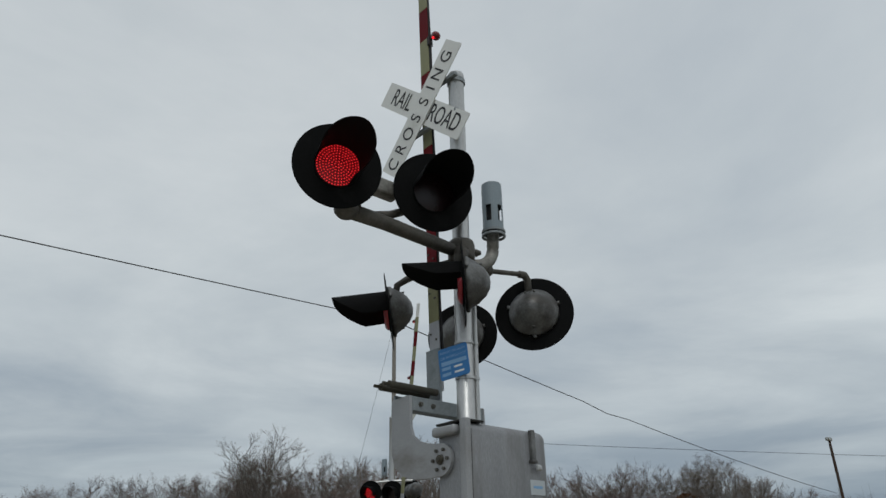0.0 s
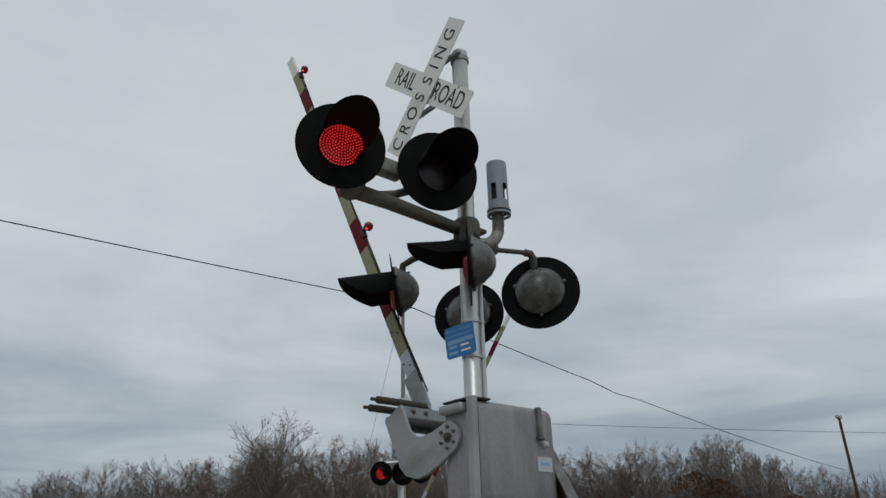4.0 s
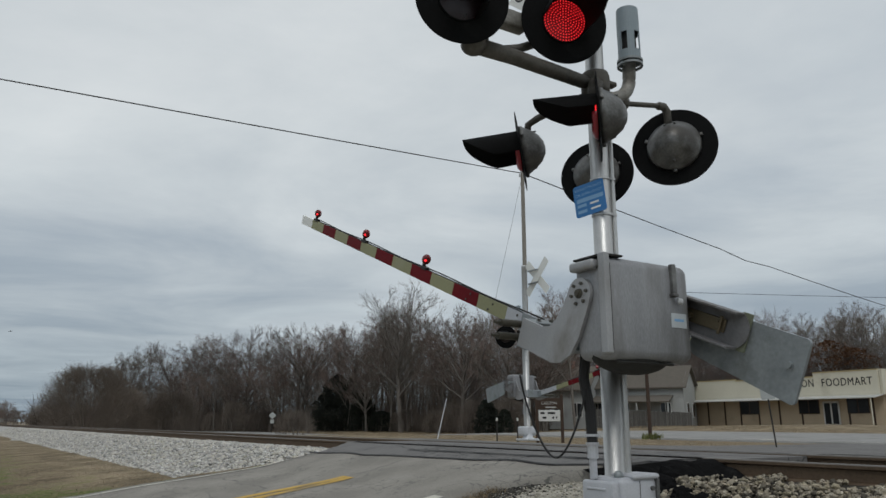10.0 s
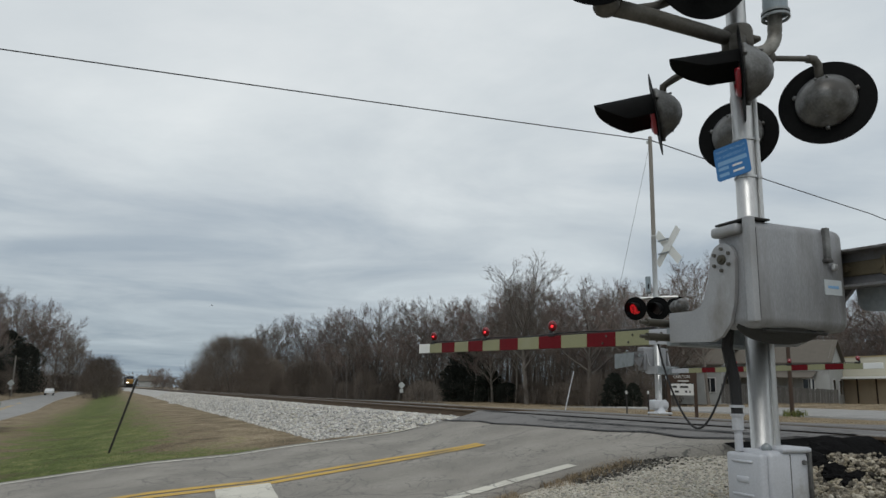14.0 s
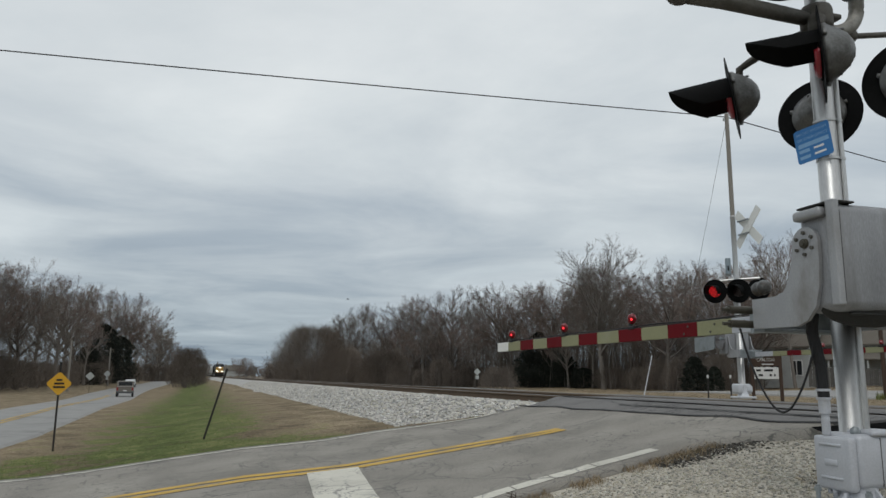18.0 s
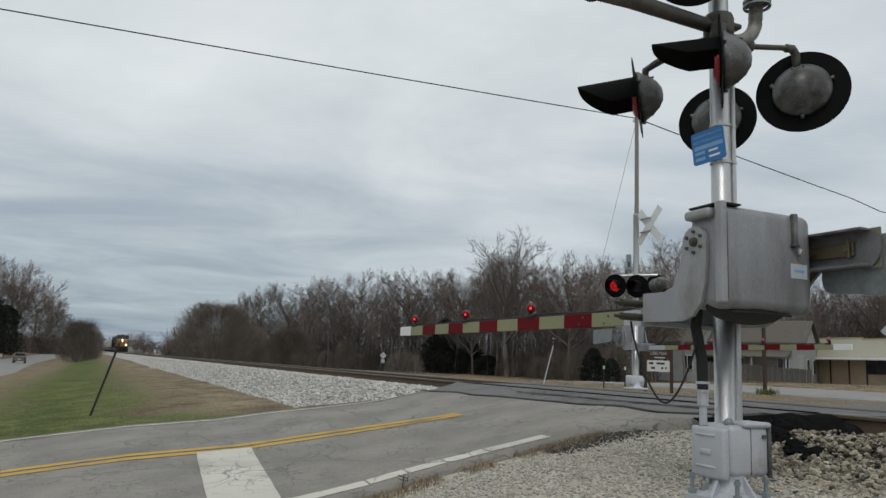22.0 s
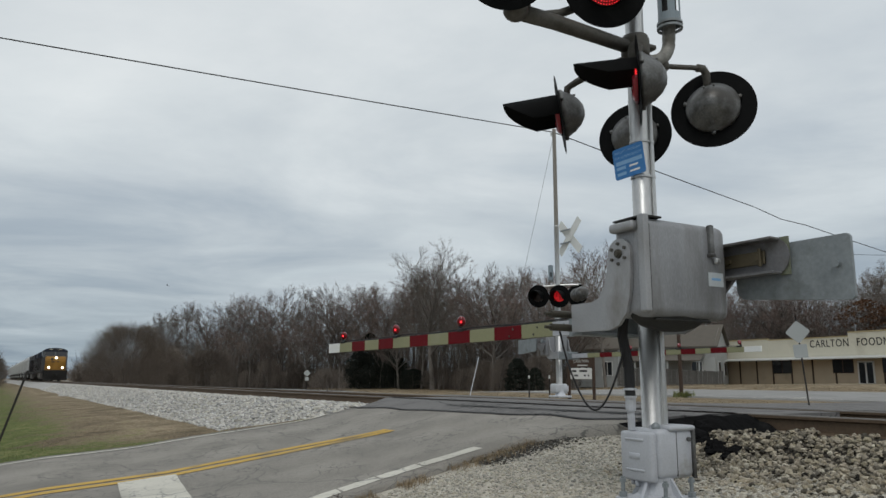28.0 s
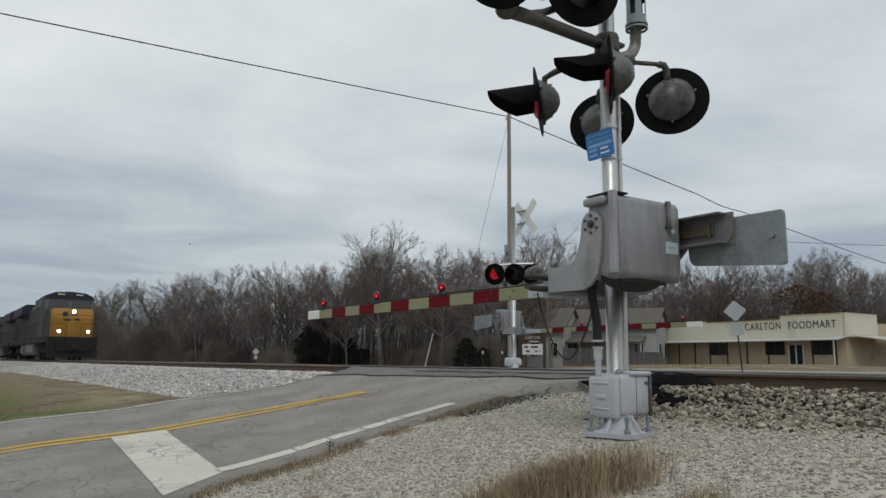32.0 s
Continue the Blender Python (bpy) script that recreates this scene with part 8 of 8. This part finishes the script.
def make_grass():
    # field between the road, the ditch and the track
    n = 16000
    y = 8.9 + 26 * RNG.uniform(0, 1, n) ** 1.6
    u = RNG.uniform(-11.0, -3.0, n)
    x = 3.4 - 0.034 * y + u
    p = on_land(x, y)
    lush = 1.6 + 1.7 * np.clip(3.7 - 0.3 * y, 0, 1) + RNG.normal(0, 0.4, n)
    pick = (np.abs(u + 7.5) < lush) & np.array([noise.noise((a * 0.9, b * 0.9, 6)) > -0.15 for a, b in zip(x, y)])
    keep = (~pick) & (RNG.uniform(0, 1, n) < 0.5)
    blades("grass", p[keep], 0.018, DRYGRASS, "short dry brown winter grass", 2.6, 0.005)
    blades("grass", p[pick], 0.02, GREENGRASS, "short green grass in the hollow", 3.0, 0.005)
    # fringe along the near edge of the road
    n = 3500
    x = RNG.uniform(-2.6, 0.9, n)
    y = 2.52 + 0.10 * RNG.normal(0, 1, n)
    keep = np.array([noise.noise((a * 2.1, 4, 4)) > -0.12 and b < 2.66 for a, b in zip(x, y)])
    y = y - np.array([flare(a) for a in x])
    blades("grass", on_land(x[keep], y[keep]) + (0, 0, 0.02), 0.04, DRYGRASS, "dry grass along the broken road edge", 1.5, 0.0025)
    # dry clumps in the gravel
    xs, ys = [], []
    for cx, cy, r, k in ((-1.22, -0.72, 0.15, 2600), (-1.0, -0.84, 0.18, 1800), (-1.48, -0.66, 0.17, 1500)):
        xs += list(RNG.normal(cx, r, k)); ys += list(RNG.normal(cy, r * 0.7, k))
    blades("weeds", on_land(np.array(xs), np.array(ys)), 0.19, REDWEED, "tall reddish brown dry weed clump in the gravel", 0.9, 0.0018)
    xs, ys = [], []
    for cx, cy, r, k in ((-0.98, -1.48, 0.09, 300), (-2.1, 0.05, 0.16, 180), (-2.35, 0.45, 0.2, 220), (-1.9, 1.3, 0.12, 90)):
        xs += list(RNG.normal(cx, r, k)); ys += list(RNG.normal(cy, r * 0.7, k))
    blades("weeds", on_land(np.array(xs), np.array(ys)), 0.07, REDWEED, "low dry brown weeds in the gravel", 1.3, 0.0017)
    xs = list(RNG.normal(-1.62, 0.12, 130)) + list(RNG.normal(-2.3, 0.1, 60))
    ys = list(RNG.normal(-0.48, 0.07, 130)) + list(RNG.normal(0.2, 0.1, 60))
    blades("weeds", on_land(np.array(xs), np.array(ys)), 0.10, GREENGRASS, "green weeds in the gravel", 0.6, 0.006)
    xs, ys = RNG.normal(20.5, 0.2, 160), RNG.normal(18.8, 0.2, 160)
    blades("weeds", on_land(xs, ys), 0.26, GREENGRASS, "green grass tuft round a timber pole", 0.8, 0.02)
    n = 9000
    xs, ys = RNG.uniform(12, 20, n), RNG.uniform(2, 46, n)
    keep = ~((ys > 1.5) & (ys < 11))
    blades("grass", on_land(xs[keep], ys[keep]), 0.03, DRYGRASS, "dry grass strip along the highway", 2.2, 0.008)
    n = 9000
    xs, ys = RNG.uniform(33.2, 40, n), RNG.uniform(20, 90, n)
    blades("grass", on_land(xs, ys), 0.06, DRYGRASS, "dry grass beyond the highway", 2.2, 0.014)
    t = thing("flat_stone", pose(-2.08, 0.80, land_z(-2.08, 0.80) + 0.012, 0, 6, 35), "flat grey piece of broken stone lying in the gravel", "stone")
    bm = B()
    lump(bm, (0, 0, 0), 0.085, 0.055, 0.022, 3.3)
    part("lump", bm, SOILED, t)
    # a few dead stalks
    for x, y, h in ((-1.15, 2.50, 0.10), (-1.2, 2.47, 0.13)):
        w = thing("dead_stalk", pose(x, y, land_z(x, y), 0, 10, 40), "single dead brown weed stalk", "weed", "dead stalks")
        bm = B()
        tube(bm, [(0, 0, 0), (0.01, 0, h * 0.5), (0.03, 0.01, h)], 0.004, 5)
        for k in range(5):
            tube(bm, [(0.01, 0, h * (0.5 + 0.1 * k)), (0.05 * (-1) ** k, 0.02, h * (0.6 + 0.1 * k))], 0.003, 4)
        part("stem", bm, DARKWOOD, w)


make_grass()


def broken_edge():
    r = random.Random(12)
    CHUNK = mat("broken_black_asphalt", (0.011, 0.011, 0.0112), 1.0, 0, 0.4, 7, 60, 0.6, dirt=(0.024, 0.024, 0.023), dirt_at=0.62, spec=0.02)
    CRUMB = mat("crumbled_asphalt", (0.085, 0.082, 0.077), 0.95, 0, 0.5, 12, 60, 0.5, spec=0.1)
    per_island(CRUMB, 0.7)
    for x, y, sx, sy, sz in ((1.78, 1.40, 0.26, 0.22, 0.13), (2.12, 1.42, 0.28, 0.22, 0.14), (1.72, 1.12, 0.15, 0.12, 0.09), (1.40, 0.70, 0.13, 0.09, 0.08), (1.52, 0.62, 0.12, 0.08, 0.07), (1.55, 0.84, 0.13, 0.10, 0.09), (1.90, 1.02, 0.12, 0.10, 0.08), (1.30, 0.52, 0.08, 0.06, 0.05)):
        t = thing("asphalt_chunk", pose(x, y, land_z(x, y) + sz * 0.55, 0, 0, r.uniform(0, 90)), "broken black asphalt lump at the crossing edge", "asphalt lump", "asphalt lumps")
        bm = B()
        lump(bm, (0, 0, 0), sx, sy, sz, x * 7 + y * 3)
        part("lump", bm, CHUNK, t, "")
    # the crumbling slope at the end of the asphalt
    vs, nx, ny = [], 26, 9
    for j in range(ny):
        for i in range(nx):
            k = j / (ny - 1)
            x = 1.60 + 0.98 * i / (nx - 1)
            y = slab_edge(x) + 0.06 - 0.62 * k + 0.10 * noise.noise((x * 2.4, 3, 1))
            z = (road_z(x, slab_edge(x)) + 0.012) * (1 - k) ** 0.8 + (bed_z(x - track_x(y), y) - 0.16) * (1 - (1 - k) ** 0.8)
            z += (0.09 * noise.noise((x * 3.1, y * 3.1, 7)) + 0.05 * noise.noise((x * 9, y * 9, 2))) * min(1, 4 * k)
            vs.append((x, y, z))
    fs = [(j * nx + i, (j + 1) * nx + i, (j + 1) * nx + i + 1, j * nx + i + 1) for j in range(ny - 1) for i in range(nx - 1)]
    ap = pydata("asphalt_slope", vs, fs, CHUNK)
    tagged(ap, "crumbling black asphalt slope at the crossing's end", "asphalt", kind="structure")
    n = 3000
    x = RNG.uniform(0.2, 2.4, n)
    y = np.where(x < 1.5, 2.40, 1.20) + np.where(x < 1.5, 0.12, 0.2) * RNG.normal(0, 1, n)
    p = np.array([(a, b, max(land_z(a, b), (road_z(a, b) - 0.07 if b > 2.2 else -9)) + 0.006) for a, b in zip(x, y)])
    near = x < 1.5
    stones("asphalt_crumbs", p[near], RNG.uniform(0.006, 0.020, near.sum()), CRUMB, "grey crumbled asphalt along the road edge")
    stones("asphalt_crumbs", p[~near], RNG.uniform(0.010, 0.035, (~near).sum()), CHUNK, "black crumbled asphalt at the crossing's end")


broken_edge()


def flash_rows(side, phase):
    """Half a turn of the array shows its lit face, half a turn more its dark one."""
    half = 0.6415
    t0 = 6.31 + phase
    k0 = -math.ceil((t0 + 0.2) / (2 * half)) - 1
    rows, ang = [], 0.0
    events = []
    for k in range(k0, 30):
        a = t0 + 2 * half * k
        events.append((a, side == 0))
        events.append((a + half, side == 1))
    state = None
    for t, lit in events:
        if t <= 0:
            state = lit
    ang = 0.0 if state else 180.0
    rows.append((0.0, pose(0, 0, 0, 0, ang, 0)))
    for t, lit in events:
        if t <= 0.12 or t > 31.98:
            continue
        n = round(t * 30)
        n += {0: -1, 1: 1}.get(n % 30, 0)
        for i in range(4):
            rows.append(((n - 2 + i) / 30, pose(0, 0, 0, 0, ang + 60 * i, 0)))
        ang += 180.0
    if rows[-1][0] < 31.99:
        rows.append((32.0, pose(0, 0, 0, 0, ang, 0)))
    return rows


SWING = [(0.0, 88.3), (0.5, 86.6), (1.0, 82.0), (1.5, 78.8), (2.0, 75.8), (2.5, 72.2), (3.0, 68.7), (3.5, 65.5), (5.5, 52.2), (6.0, 48.7), (6.5, 45.2), (7.0, 41.7), (8.0, 34.8), (9.0, 28.2), (10.0, 22.5), (11.0, 16.7), (12.0, 11.2), (13.0, 5.6), (13.5, 3.4), (14.0, 1.5), (14.5, 0.3), (16.0, 0.0), (32.0, 0.0)]

FAR_SWING = [(0.0, 82.5), (1.0, 77.0), (2.0, 67.5), (3.0, 59.0), (5.5, 39.0), (6.0, 35.5), (7.0, 29.0), (8.0, 22.5), (9.0, 16.5), (10.0, 11.0), (11.0, 6.0), (12.0, 2.0), (12.6, 0.5), (13.2, 0.0), (32.0, 0.0)]


def motions():
    for led, side, phase in FLASH:
        walk(led, flash_rows(side, phase))
    walk(NEAR_ARM, [(t, pose(*PIVOT, a, 0, lerp(t, [(0, 0.3), (4, 1.0), (8, 1.95)]))) for t, a in SWING])
    walk(FAR_ARM, [(t, pose(*PIVOT, a, 0, 1.95)) for t, a in FAR_SWING])

    turn = math.degrees(math.atan(LEAN))
    times = [0.0, 0.1, 0.3] + list(range(1, 32)) + [31.5, 31.8, 31.9, 32.0]
    for car, back in TRAIN:
        rows = []
        for t in times:
            y = 45.5 + 14.7 * (32.0 - t) + back
            rows.append((t, pose(track_x(y), y, RAIL_TOP, 0, 0, turn + (180 if back == 44.3 else 0))))
        walk(car, rows)
    rows = []
    for t, y in ((0.0, -105.0), (6.0, -40.0), (12.0, 9.0), (14.0, 26.5), (14.5, 33.0), (15.5, 46.0), (16.5, 56.0), (17.0, 62.0), (18.0, 75.0), (19.0, 88.0), (20.0, 99.0), (21.0, 109.0), (22.0, 119.0), (25.0, 150.0), (32.0, 220.0)):
        turn = math.degrees(math.atan2(side_x(y - 2) - side_x(y + 2), 4.0))
        rows.append((t, pose(side_x(y) + 1.7, y, side_z(y) + 0.02, 0, 0, turn)))
    walk(PICKUP, rows)
    rows = []
    for t, y, off, turn in ((0.0, 279.0, 1.6, 184), (10.0, 209.0, 1.6, 184), (16.5, 163.5, 1.6, 182), (18.0, 153.0, 1.7, 182), (20.0, 140.0, 1.9, 176), (21.5, 133.0, 3.2, 140), (23.0, 130.0, 7.0, 105), (24.5, 129.0, 12.0, 92), (32.0, 129.0, 12.3, 92)):
        x = side_x(y) - off
        rows.append((t, pose(x, y, max(land_z(x, y), side_z(y)) + 0.02, 0, 0, turn)))
    walk(CAR, rows)
    walk(BIRD, [(t, pose(x, y, z, 8, 18, a)) for t, x, y, z, a in (
        (0.0, -7.0, 88.0, 7.0, 280), (12.0, 0.6, 85.9, 10.1, 280), (19.0, 12.0, 84.5, 9.9, 300), (20.0, 13.3, 84.3, 10.1, 350), (23.5, 13.8, 84.2, 8.6, 60), (27.0, 10.4, 84.8, 10.4, 110), (28.0, 9.8, 84.8, 11.2, 60), (29.0, 10.4, 84.6, 11.9, 350), (31.0, 14.5, 83.3, 13.1, 290), (32.0, 17.6, 82.3, 13.7, 285))])

motions()
